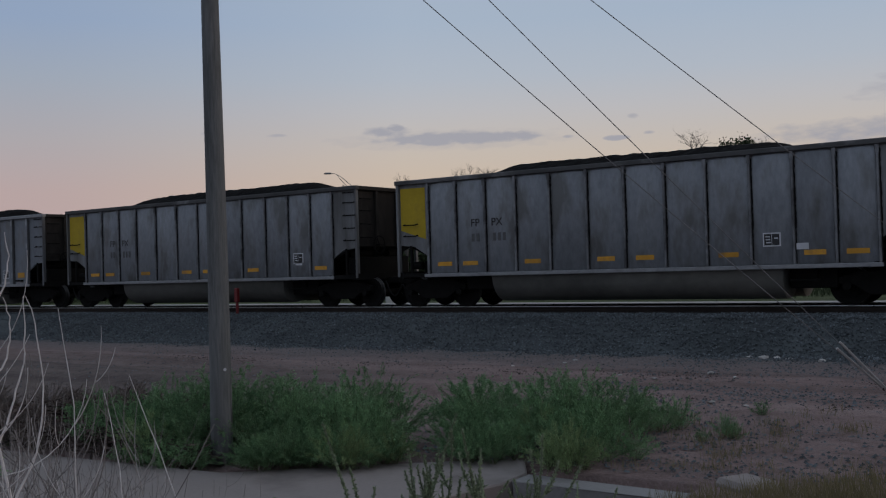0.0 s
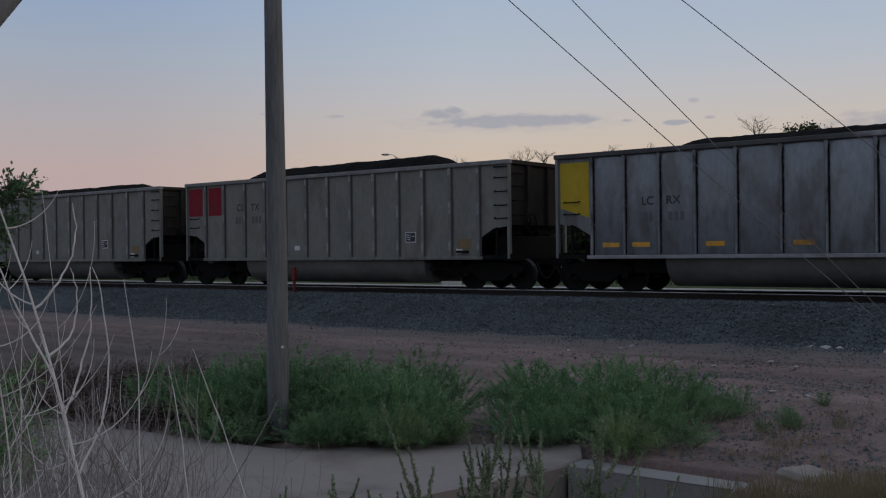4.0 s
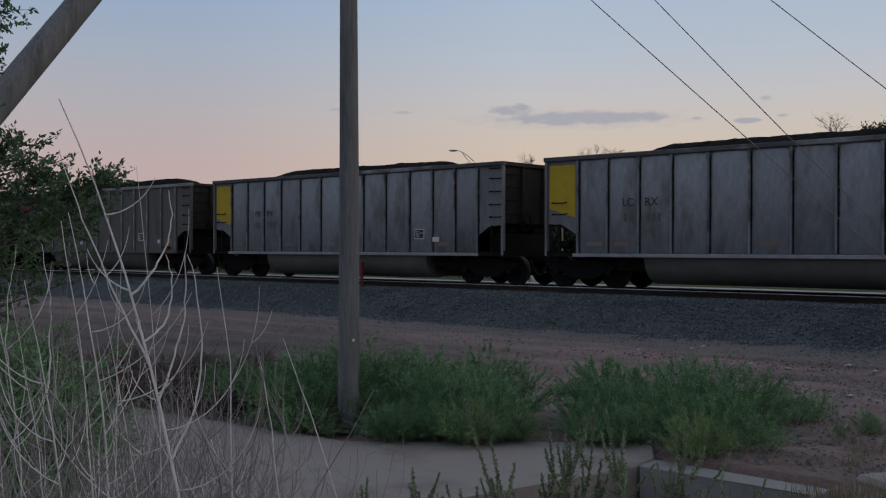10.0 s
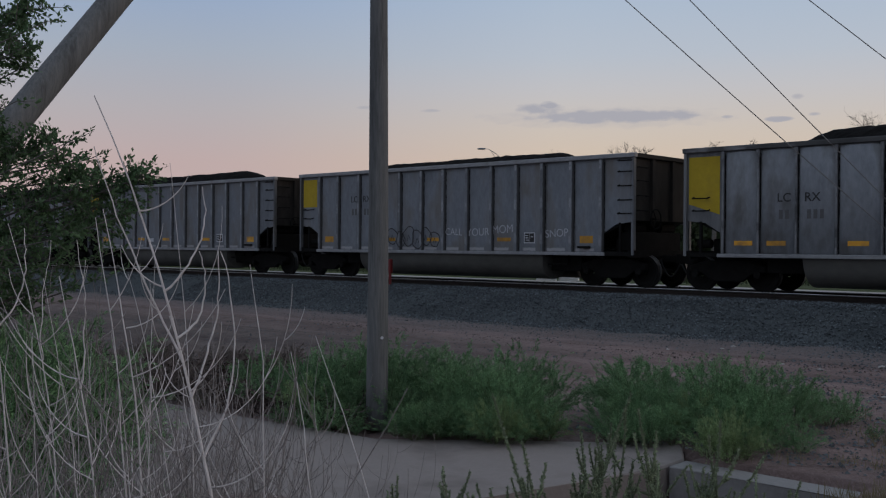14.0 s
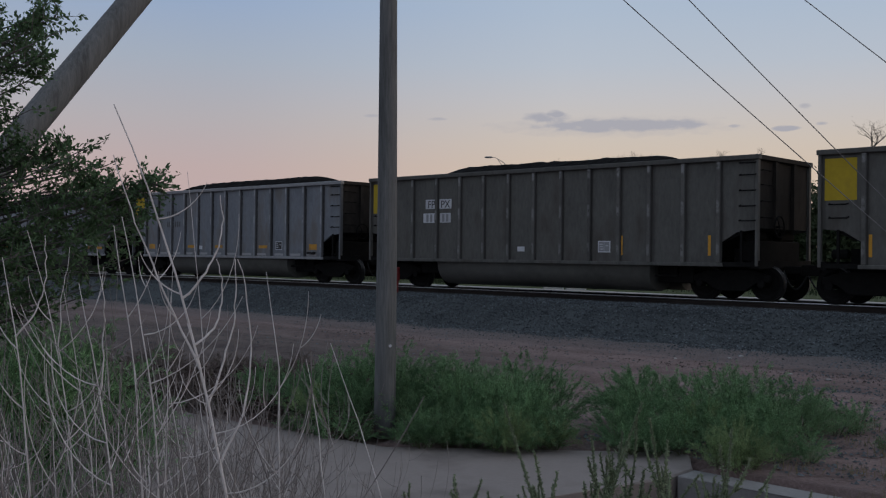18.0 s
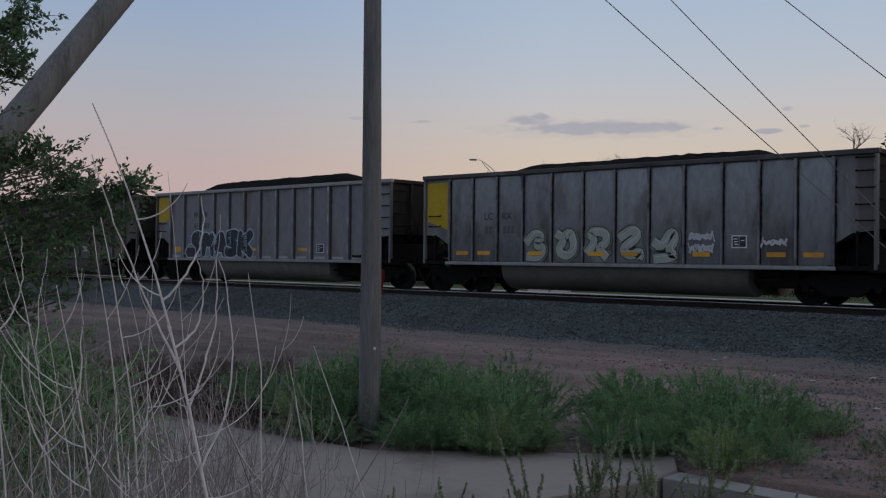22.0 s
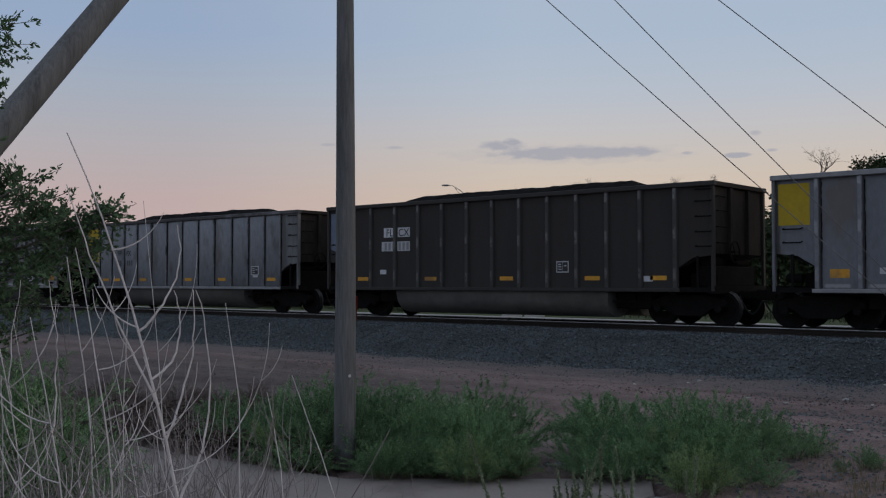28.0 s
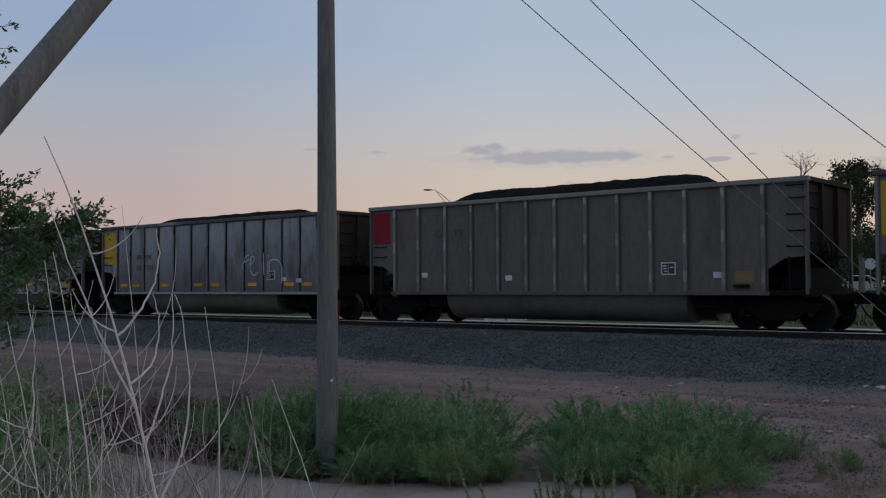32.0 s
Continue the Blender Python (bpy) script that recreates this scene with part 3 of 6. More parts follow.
# ---- ballast, ties and rails ----
def build_track():
    bm = bmesh.new()
    xs = list(np.arange(-75, 40.01, 0.5))
    profile = [(20.6, -0.12), (21.3, 0.02), (22.55, 0.50), (23.2, 0.66), (24.4, 0.70), (27.3, 0.70), (27.9, 0.66), (28.6, 0.55), (29.4, 0.3)]
    rings = []
    table_x, table = [], []
    for x in (-900, -300, -120, *xs, 80, 200, 900):
        row = [(y + (0.30 if i < 2 else 0.04) * noise.noise((x * 0.35, y, 1)), z + (0.015 * noise.noise((x * 1.1, y * 2, 3)) if 0 < i < 8 else 0)) for i, (y, z) in enumerate(profile)]
        rings.append([bm.verts.new((x, y, z)) for y, z in row])
        table_x.append(float(x))
        table.append(row)
    for a, b in zip(rings, rings[1:]):
        for i in range(len(profile) - 1):
            bm.faces.new((a[i], b[i], b[i + 1], a[i + 1]))
    bank = solid("ballast", bm, STONE, "dark grey crushed stone ballast under the line", "ballast", kind="structure", smooth=True)
    # pale gravel service road on the far side
    bm = bmesh.new()
    rings = []
    for x in (-900, -200, *np.arange(-80, 40, 2.0), 200, 900):
        rings.append([bm.verts.new((float(x), 27.75 + 0.12 * noise.noise((x * 0.3, 1, 0)), 0.60)), bm.verts.new((float(x), 28.2, 0.735)), bm.verts.new((float(x), 30.6 + 0.5 * noise.noise((x * 0.15, 4, 0)), 0.755)), bm.verts.new((float(x), 31.4, 0.6))])
    for a, b in zip(rings, rings[1:]):
        for i in range(3):
            bm.faces.new((a[i], b[i], b[i + 1], a[i + 1]))
    solid("service_road", bm, PALEROAD, "pale gravel service road beyond the rails", "road", kind="structure", smooth=True)
    # loose stones on the near shoulder
    rng = np.random.default_rng(5)
    n = 92000
    x = np.concatenate([rng.uniform(-34, 2, n - 16000), rng.uniform(-70, -30, 16000)])
    y = 24.55 - 5.3 * rng.random(n) ** 1.1
    z = np.zeros(n)
    near = np.searchsorted(table_x, x)
    for i in np.unique(near):
        those = near == i
        z[those] = np.interp(y[those], [p[0] for p in table[i]], [p[1] for p in table[i]])
    keep = rng.random(n) < np.interp(y, [19.6, 20.4, 21.3], [0.05, 0.45, 1.0])
    x, y, z = x[keep], y[keep], np.maximum(z[keep], 0.0)
    n = len(x)
    size = 0.011 + 0.026 * rng.random(n) ** 2.2
    corner = np.array([(1, 0, 0), (-1, 0, 0), (0, 1, 0), (0, -1, 0), (0, 0, 1), (0, 0, -1)], float)
    v = corner[None] * rng.uniform(0.6, 1.25, (n, 6, 1)) * size[:, None, None]
    a = rng.uniform(0, 6.28, n)
    c, s = np.cos(a)[:, None], np.sin(a)[:, None]
    v = np.stack([v[..., 0] * c - v[..., 1] * s, v[..., 0] * s + v[..., 1] * c, v[..., 2] * 0.8 + v[..., 0] * 0.4], -1)
    v += np.stack([x, y, z + size * 0.4 + 0.012], -1)[:, None]
    tri = np.array([(0, 2, 4), (2, 1, 4), (1, 3, 4), (3, 0, 4), (2, 0, 5), (1, 2, 5), (3, 1, 5), (0, 3, 5)])
    faces = (tri[None] + 6 * np.arange(n)[:, None, None]).reshape(-1, 3)
    stones = part("loose_stone", raw_mesh("loose_stone", v.reshape(-1, 3).tolist(), faces.tolist(), STONE_BITS), None, bank)
    tagged(stones, kind="stuff")
    bm = bmesh.new()
    box(bm, -0.12, 0.12, -1.3, 1.3, -0.17, 0.0)
    me = mesh_of("tie", bm, TIE, bevel=0.012)
    rng = random.Random(3)
    track = thing("railway_track", "single line of steel rails on dark wooden ties", "railway track", at=(0, TRACK_Y, RAIL), kind="structure")
    for i in range(-88, 10):
        tie = part("tie", me, None, track)
        tie.location = (i * 0.52, rng.uniform(-0.04, 0.04), -0.185 + rng.uniform(-0.01, 0.005))
        tie.rotation_euler.z = rng.uniform(-0.015, 0.015)
    for y in (-0.7525, 0.7525):
        bm = bmesh.new()
        prof = [(-0.075, -0.185), (0.075, -0.185), (0.075, -0.172), (0.012, -0.150), (0.012, -0.048), (0.036, -0.034), (-0.036, -0.034), (-0.012, -0.048), (-0.012, -0.150), (-0.075, -0.172)]
        a = [bm.verts.new((-900, y + q, z)) for q, z in prof]
        b = [bm.verts.new((900, y + q, z)) for q, z in prof]
        for i in range(10):
            bm.faces.new((a[i], b[i], b[(i + 1) % 10], a[(i + 1) % 10]))
        rail = part("rail", bm, RUST, track, "rusty rail with a polished head")
        bm = bmesh.new()
        prof = [(-0.036, -0.034), (0.036, -0.034), (0.036, -0.010), (0.026, -0.002), (0.0, 0.0), (-0.026, -0.002), (-0.036, -0.010)]
        a = [bm.verts.new((-900, y + q, z)) for q, z in prof]
        b = [bm.verts.new((900, y + q, z)) for q, z in prof]
        for i in range(7):
            bm.faces.new((a[i], b[i], b[(i + 1) % 7], a[(i + 1) % 7]))
        part("rail_head", bm, TREAD, rail, "polished steel running surface", smooth=True)


STONE_BITS = material("crushed_stone", (0.036, 0.045, 0.051), (0.135, 0.152, 0.163), 0.85, 0.0, 4.0, 1.7, 0.2, island=0.55)
build_track()

# ---- coal cars ----
LENGTH = 14.66
POSTS = [1.13, 2.15, 3.27, 4.31, 5.33, 6.36, 7.36, 8.39, 9.41, 10.42, 11.42, 12.48, 13.53]
OLD_POSTS = [1.15, 2.12, 3.12, 4.12, 5.20, 6.32, 7.40, 8.50, 9.58, 10.68, 11.70, 12.66, 13.60]


def truck_part(parent, x):
    truck = part("truck", truck_meshes["bolster"], None, parent)
    truck.location = (x, 1.6, 0)
    for y in (-1.02, 1.02):
        f = part("side_frame", truck_meshes["frame"], None, truck)
        f.location.y = y
        for dx in (-0.2, 0.0, 0.2):
            part("spring", truck_meshes["spring"], None, truck).location = (dx, y, 0)
        for dx in (-0.89, 0.89):
            part("bearing_cap", truck_meshes["cap"], None, truck).location = (dx, y + math.copysign(0.12, y), 0.457)
    for dx in (-0.89, 0.89):
        w = part("wheelset", truck_meshes["wheels"], None, truck, "steel wheels on one axle, bright treads")
        w.location = (dx, 0, 0.457)
    return truck


ALU_OLD = material("sooty_aluminium", (0.115, 0.12, 0.125), (0.29, 0.30, 0.31), 0.6, 0.2, 5.0, 0.55, 0.08, (2.2, 2.2, 0.35), 0.1, (0.08, 0.078, 0.074), 0.52)
ALU_SEAM = material("sooty_rib", (0.13, 0.135, 0.142), (0.30, 0.31, 0.325), 0.6, 0.2, 7.0, 1.6, 0.1, (1, 1, 0.8), 0.15, (0.03, 0.03, 0.03), 0.54)
PANEL = material("bulged_aluminium_panel", (0.155, 0.167, 0.185), (0.30, 0.32, 0.345), 0.5, 0.35, 7.0, 1.0, 0.08, (1.5, 1.5, 0.6), 0.16, (0.11, 0.108, 0.102), 0.55)
truck_meshes = {}


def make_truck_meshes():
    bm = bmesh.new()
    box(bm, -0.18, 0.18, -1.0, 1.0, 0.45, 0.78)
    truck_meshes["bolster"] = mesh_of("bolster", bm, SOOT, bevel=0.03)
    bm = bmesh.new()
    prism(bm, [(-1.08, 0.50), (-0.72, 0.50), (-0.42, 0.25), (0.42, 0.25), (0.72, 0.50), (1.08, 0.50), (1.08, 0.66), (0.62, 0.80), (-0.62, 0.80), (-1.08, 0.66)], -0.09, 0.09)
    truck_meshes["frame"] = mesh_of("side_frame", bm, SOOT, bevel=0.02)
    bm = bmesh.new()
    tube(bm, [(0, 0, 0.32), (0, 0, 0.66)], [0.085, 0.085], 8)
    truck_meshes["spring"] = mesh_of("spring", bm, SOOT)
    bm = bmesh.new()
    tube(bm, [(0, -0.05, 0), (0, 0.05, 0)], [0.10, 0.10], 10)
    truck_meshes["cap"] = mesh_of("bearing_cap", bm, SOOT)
    bm = bmesh.new()
    tube(bm, [(0, -1.05, 0), (0, 1.05, 0)], [0.08, 0.08], 8)
    for s in (-1, 1):
        prof = [(0.79, 0.10), (0.79, 0.30), (0.83, 0.36), (0.83, 0.455), (0.72, 0.457), (0.70, 0.485), (0.68, 0.485), (0.68, 0.38), (0.73, 0.32), (0.71, 0.10)]
        rings = [[bm.verts.new((r * math.cos(a), s * q, r * math.sin(a))) for a in (2 * math.pi * k / 24 for k in range(24))] for q, r in prof]
        for a, b in zip(rings, rings[1:] + rings[:1]):
            for k in range(24):
                bm.faces.new((a[k], a[(k + 1) % 24], b[(k + 1) % 24], b[k]))
    me = mesh_of("wheelset", bm, SOOT)
    me.materials.append(WHEEL)
    for p in me.polygons:
        r = math.hypot(p.center.x, p.center.z)
        if r > 0.445 and 0.675 < abs(p.center.y) < 0.829:
            p.material_index = 1
    truck_meshes["wheels"] = me


make_truck_meshes()


def coal_mesh(seed):
    """A load heaped in the middle, sloping off to the ends, with a crumbly top."""
    bm = bmesh.new()
    nx, ny = 110, 13
    rnd = random.Random(seed)
    peak = rnd.uniform(0.24, 0.42)
    tilt = rnd.uniform(-0.07, 0.07)
    start, stop = rnd.uniform(2.1, 2.7), rnd.uniform(12.2, 13.2)
    grid = []
    for i in range(nx):
        x = 0.2 + (LENGTH - 0.4) * i / (nx - 1)
        u = float(smooth(start, start + 1.35, np.float64(x)) * smooth(stop, stop - 1.6, np.float64(x)))
        row = []
        for j in range(ny):
            y = 0.2 + 2.8 * j / (ny - 1)
            v = 1 - ((y - 1.6) / 1.4) ** 2
            z = 3.62 + u * (0.11 + (peak + 0.07) * v + tilt * (x / LENGTH - 0.5) * v)
            z += u * (0.035 * noise.noise((x * 0.9, y * 1.3, seed)) + 0.03 * noise.noise((x * 5, y * 5, seed + 9)) + 0.035 * rnd.random())
            row.append(bm.verts.new((x, y, z)))
        grid.append(row)
    for a, b in zip(grid, grid[1:]):
        for j in range(ny - 1):
            bm.faces.new((a[j], b[j], b[j + 1], a[j + 1]))
    me = mesh_of("coal_load", bm, COAL)
    return me


coal_meshes = [coal_mesh(s) for s in range(6)]


def make_car(style):
    """An open coal gondola: high ribbed sides, cut-away lower corners, rounded tubs between two trucks."""
    skin, rib, proud, words = {
        "alu": (ALU, ALU_POST, 0.075, "weathered aluminium-grey"), "old": (ALU_OLD, ALU_SEAM, 0.075, "sooty aluminium-grey"), "tan": (TAN, TAN_RIB, 0.045, "dusty tan-grey"), "dun": (DUN, TAN_RIB, 0.045, "sooty grey-brown"),
        "brown": (BROWN, BROWN_RIB, 0.07, "faded brown"), "dark": (DARK, DARK_RIB, 0.07, "sooty dark brown")}[style]
    car = thing("coal_car", words + " coal car heaped with coal, rolling on the line", "rail car", "coal cars of the train")
    car["proud"] = proud
    car["face"] = 0.008 if style == "old" else proud
    edge = {"alu": ALU_RIB, "old": CHORD_DARK, "tan": TAN_EDGE, "dun": TAN_EDGE}.get(style, skin)
    y0 = proud
    outline = [(1.06, 0.92), (1.06, 1.54), (0.62, 1.80), (0.08, 1.86), (0.08, 3.68), (LENGTH - 0.08, 3.68), (LENGTH - 0.08, 1.86), (LENGTH - 0.62, 1.80), (LENGTH - 1.06, 1.54), (LENGTH - 1.06, 0.92)]
    bm = bmesh.new()
    prism(bm, outline, y0, y0 + 0.04)
    part("side_sheet", bm, skin, car)
    bm = bmesh.new()
    prism(bm, outline, 3.2 - y0 - 0.04, 3.2 - y0)
    for x in (OLD_POSTS if style == "old" else POSTS):
        box(bm, x - 0.07, x + 0.07, 3.2 - y0, 3.2, 1.05, 3.6)
    part("far_side", bm, skin, car)
    posts = OLD_POSTS if style == "old" else POSTS
    bm = bmesh.new()
    # a tapered hat-section post
    vs = box(bm, -0.085, 0.085, 0.0, y0 + 0.005, 1.0, 3.66)
    for v in vs:
        if v.co.y < 0.01:
            v.co.x *= 0.7
    if style == "old":
        for v in vs:
            v.co.x *= 0.42
        box(bm, -0.045, 0.045, -0.004, y0, 3.46, 3.665)
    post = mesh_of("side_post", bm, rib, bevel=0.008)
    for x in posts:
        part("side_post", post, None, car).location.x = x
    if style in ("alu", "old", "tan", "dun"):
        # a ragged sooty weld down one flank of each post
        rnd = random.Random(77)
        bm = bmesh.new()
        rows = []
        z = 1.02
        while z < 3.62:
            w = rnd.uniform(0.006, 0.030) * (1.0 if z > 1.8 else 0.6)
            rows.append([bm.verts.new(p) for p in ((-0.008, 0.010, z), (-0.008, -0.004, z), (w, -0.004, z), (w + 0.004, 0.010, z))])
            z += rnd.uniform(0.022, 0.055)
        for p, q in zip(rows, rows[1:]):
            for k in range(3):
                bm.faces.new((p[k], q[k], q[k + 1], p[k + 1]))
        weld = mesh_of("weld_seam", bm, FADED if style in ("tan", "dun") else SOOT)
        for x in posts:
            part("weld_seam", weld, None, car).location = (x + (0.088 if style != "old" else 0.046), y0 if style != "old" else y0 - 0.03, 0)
    if style == "old":
        # pressed panels that bulge between sooty grooves
        shapes = {}
        for n in range(12):
            a, b = posts[n] + 0.075, posts[n + 1] - 0.045
            w = round(b - a, 3)
            if w not in shapes:
                bm = bmesh.new()
                cols = []
                for k in range(9):
                    u = k / 8
                    y = y0 - 0.012 - 0.055 * math.sin(math.pi * u) ** 0.45
                    cols.append([bm.verts.new((u * w, y + (0.03 if z in (1.0, 3.655) else 0.0), z)) for z in (1.0, 1.05, 2.4, 3.60, 3.655)])
                for p, q in zip(cols, cols[1:]):
                    for m in range(4):
                        bm.faces.new((p[m], q[m], q[m + 1], p[m + 1]))
                shapes[w] = mesh_of("side_panel", bm, PANEL, smooth=True)
            part("side_panel", shapes[w], None, car).location.x = a
    bm = bmesh.new()
    box(bm, -0.042, 0.042, -0.005, 0.12, 0.92, 3.68)
    corner = mesh_of("corner_post", bm, skin, bevel=0.01)
    for x in (0.055, LENGTH - 0.055):
        for y in (0.0, 3.08):
            part("corner_post", corner, None, car).location = (x, y, 0)
    bm = bmesh.new()
    box(bm, -0.02, LENGTH + 0.02, -0.03, 0.14, 3.662, 3.79)
    part("top_chord", bm, edge, car, bevel=0.015)
    bm = bmesh.new()
    box(bm, -0.02, LENGTH + 0.02, 3.06, 3.23, 3.662, 3.79)
    part("top_chord", bm, edge, car, bevel=0.015)
    bm = bmesh.new()
    box(bm, 1.0, LENGTH - 1.0, -0.012, 0.12, 0.895, 0.995)
    part("side_sill", bm, ALU_RIB if edge in (ALU_RIB, CHORD_DARK) else skin, car, "pale worn bottom flange", bevel=0.012)
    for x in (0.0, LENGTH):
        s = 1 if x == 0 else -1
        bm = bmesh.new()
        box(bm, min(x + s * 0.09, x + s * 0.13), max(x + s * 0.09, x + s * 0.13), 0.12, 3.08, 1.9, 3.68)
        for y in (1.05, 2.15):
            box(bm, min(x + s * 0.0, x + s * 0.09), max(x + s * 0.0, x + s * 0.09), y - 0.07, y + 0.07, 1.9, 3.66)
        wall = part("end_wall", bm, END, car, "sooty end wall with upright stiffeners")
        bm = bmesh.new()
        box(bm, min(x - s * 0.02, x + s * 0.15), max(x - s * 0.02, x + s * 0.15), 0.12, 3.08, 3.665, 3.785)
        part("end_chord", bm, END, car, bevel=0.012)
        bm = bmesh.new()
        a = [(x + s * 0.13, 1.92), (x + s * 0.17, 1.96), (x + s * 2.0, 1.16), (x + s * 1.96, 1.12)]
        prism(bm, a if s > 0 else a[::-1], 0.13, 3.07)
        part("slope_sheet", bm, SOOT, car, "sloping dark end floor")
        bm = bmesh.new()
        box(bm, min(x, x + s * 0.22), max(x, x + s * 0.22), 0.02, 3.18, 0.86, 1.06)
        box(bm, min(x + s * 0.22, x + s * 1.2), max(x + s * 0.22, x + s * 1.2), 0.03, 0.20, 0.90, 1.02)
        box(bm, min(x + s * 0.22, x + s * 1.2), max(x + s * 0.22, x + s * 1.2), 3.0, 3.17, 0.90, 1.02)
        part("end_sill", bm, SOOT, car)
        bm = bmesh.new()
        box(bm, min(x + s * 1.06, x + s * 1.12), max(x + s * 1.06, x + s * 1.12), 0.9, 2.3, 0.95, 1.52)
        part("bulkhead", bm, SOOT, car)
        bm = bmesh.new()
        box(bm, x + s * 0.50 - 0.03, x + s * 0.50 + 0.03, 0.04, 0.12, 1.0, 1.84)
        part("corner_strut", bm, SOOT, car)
        # coupler and its knuckle, with hoses below
        bm = bmesh.new()
        box(bm, min(x, x - s * 0.55), max(x, x - s * 0.55), 1.50, 1.70, 0.72, 0.92)
        box(bm, min(x - s * 0.50, x - s * 0.78), max(x - s * 0.50, x - s * 0.78), 1.42, 1.78, 0.68, 0.96)
        part("coupler", bm, SOOT, car, bevel=0.02)
        bm = bmesh.new()
        pts = [(x - s * (0.1 + 0.64 * k / 8), 1.25, 0.80 - 0.42 * math.sin(math.pi * min(k / 8 * 1.0, 1)) - 0.12 * k / 8) for k in range(9)]
        tube(bm, pts, [0.025] * 9, 6)
        part("brake_hose", bm, RUBBER, car)
        # machinery in the open corner
        bm = bmesh.new()
        box(bm, min(x + s * 0.62, x + s * 0.95), max(x + s * 0.62, x + s * 0.95), 0.55, 1.0, 1.02, 1.38)
        tube(bm, [(x + s * 0.2, 0.5, 1.25), (x + s * 0.6, 0.5, 1.25)], [0.12, 0.12], 8)
        part("brake_gear", bm, SOOT, car, bevel=0.01)
        # grab irons beside and on the ends
        rungs = (2.09, 2.47, 2.87, 3.27, 3.58) if s < 0 else (2.12, 2.45)
        bm = bmesh.new()
        q = -0.045
        tube(bm, [(-0.23, y0, 0.03), (-0.22, q, 0), (0.22, q, 0), (0.23, y0, 0.03)], [0.019] * 4, 5)
        rung = mesh_of("grab_iron", bm, SOOT)
        for z in rungs:
            part("grab_iron", rung, None, car).location = (x + s * (0.52 if s > 0 else 0.30), 0, z)
        bm = bmesh.new()
        tube(bm, [(0, -0.24, 0), (-s * 0.09, -0.24, 0), (-s * 0.09, 0.24, 0), (0, 0.24, 0)], [0.016] * 4, 5)
        rung = mesh_of("grab_iron", bm, SOOT)
        for z in (2.18, 2.6, 3.02, 3.4):
            part("grab_iron", rung, None, car).location = (x + s * 0.09, 0.5, z)
    # broad dark box and two tanks, added to darken the see-through rear platform
    bm = bmesh.new()
    box(bm, LENGTH - 0.62, LENGTH - 0.20, 0.30, 2.90, 1.04, 1.58)
    part("brake_casing", bm, SOOT, car, bevel=0.03)
    for y in (0.72, 2.35):
        bm = bmesh.new()
        tube(bm, [(LENGTH - 0.42, y - 0.38, 1.70), (LENGTH - 0.42, y + 0.38, 1.70)], [0.14, 0.14], 10)
        part("brake_tank", bm, SOOT, car)
    # brake wheel on the rear end
    bm = bmesh.new()
    c = Vector((LENGTH + 0.12, 0.95, 1.95))
    pts = [c + Vector((0, 0.28 * math.cos(a), 0.28 * math.sin(a))) for a in (2 * math.pi * k / 14 for k in range(15))]
    tube(bm, pts, [0.02] * 15, 5)
    for k in range(3):
        a = 2.1 * k
        tube(bm, [c, c + Vector((0, 0.28 * math.cos(a), 0.28 * math.sin(a)))], [0.015, 0.015], 5)
    tube(bm, [c, c - Vector((0.14, 0, 0))], [0.03, 0.03], 6)
    part("brake_wheel", bm, SOOT, car)
    for a, b in ((0.10, 1.46), (1.74, 3.10)):
        bm = bmesh.new()
        m, w = (a + b) / 2, (b - a) / 2
        prof = [(m - w * math.cos(k * math.pi / 12), 0.92 - 0.76 * math.sin(k * math.pi / 12) ** 0.75) for k in range(13)]
        lo, hi = 3.25, 11.42
        ra = [bm.verts.new((lo + 0.10 * (1.0 - z), y, z)) for y, z in prof]
        rb = [bm.verts.new((hi - 0.10 * (1.0 - z), y, z)) for y, z in prof]
        for i in range(12):
            bm.faces.new((ra[i], rb[i], rb[i + 1], ra[i + 1]))
        bm.faces.new(ra)
        bm.faces.new(rb[::-1])
        tub = part("tub", bm, TUB, car, "rounded dusty belly of the car body", smooth=False)
        tub.data.polygons.foreach_set("use_smooth", [len(p.vertices) == 4 for p in tub.data.polygons])
    bm = bmesh.new()
    box(bm, 0.1, LENGTH - 0.1, 1.42, 1.78, 0.72, 1.05)
    box(bm, 1.9, 3.4, 0.1, 3.1, 0.97, 1.04)
    box(bm, 11.3, LENGTH - 1.9, 0.1, 3.1, 0.97, 1.04)
    part("centre_sill", bm, SOOT, car)
    # plain dark boxes added to block the bright view through beside the tubs
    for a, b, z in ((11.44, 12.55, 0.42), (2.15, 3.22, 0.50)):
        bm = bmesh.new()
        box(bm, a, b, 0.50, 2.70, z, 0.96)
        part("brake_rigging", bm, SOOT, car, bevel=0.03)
    # brake cylinder and pipe between tub and rear truck
    bm = bmesh.new()
    tube(bm, [(11.55, 0.55, 0.78), (12.1, 0.55, 0.78)], [0.16, 0.16], 10)
    tube(bm, [(11.5, 0.25, 0.62), (12.2, 0.25, 0.62)], [0.03, 0.03], 6)
    part("air_reservoir", bm, SOOT, car)
    part("coal_load", coal_meshes[0], None, car, "heaped black coal")
    truck_part(car, 1.02)
    truck_part(car, 13.64)
    return car


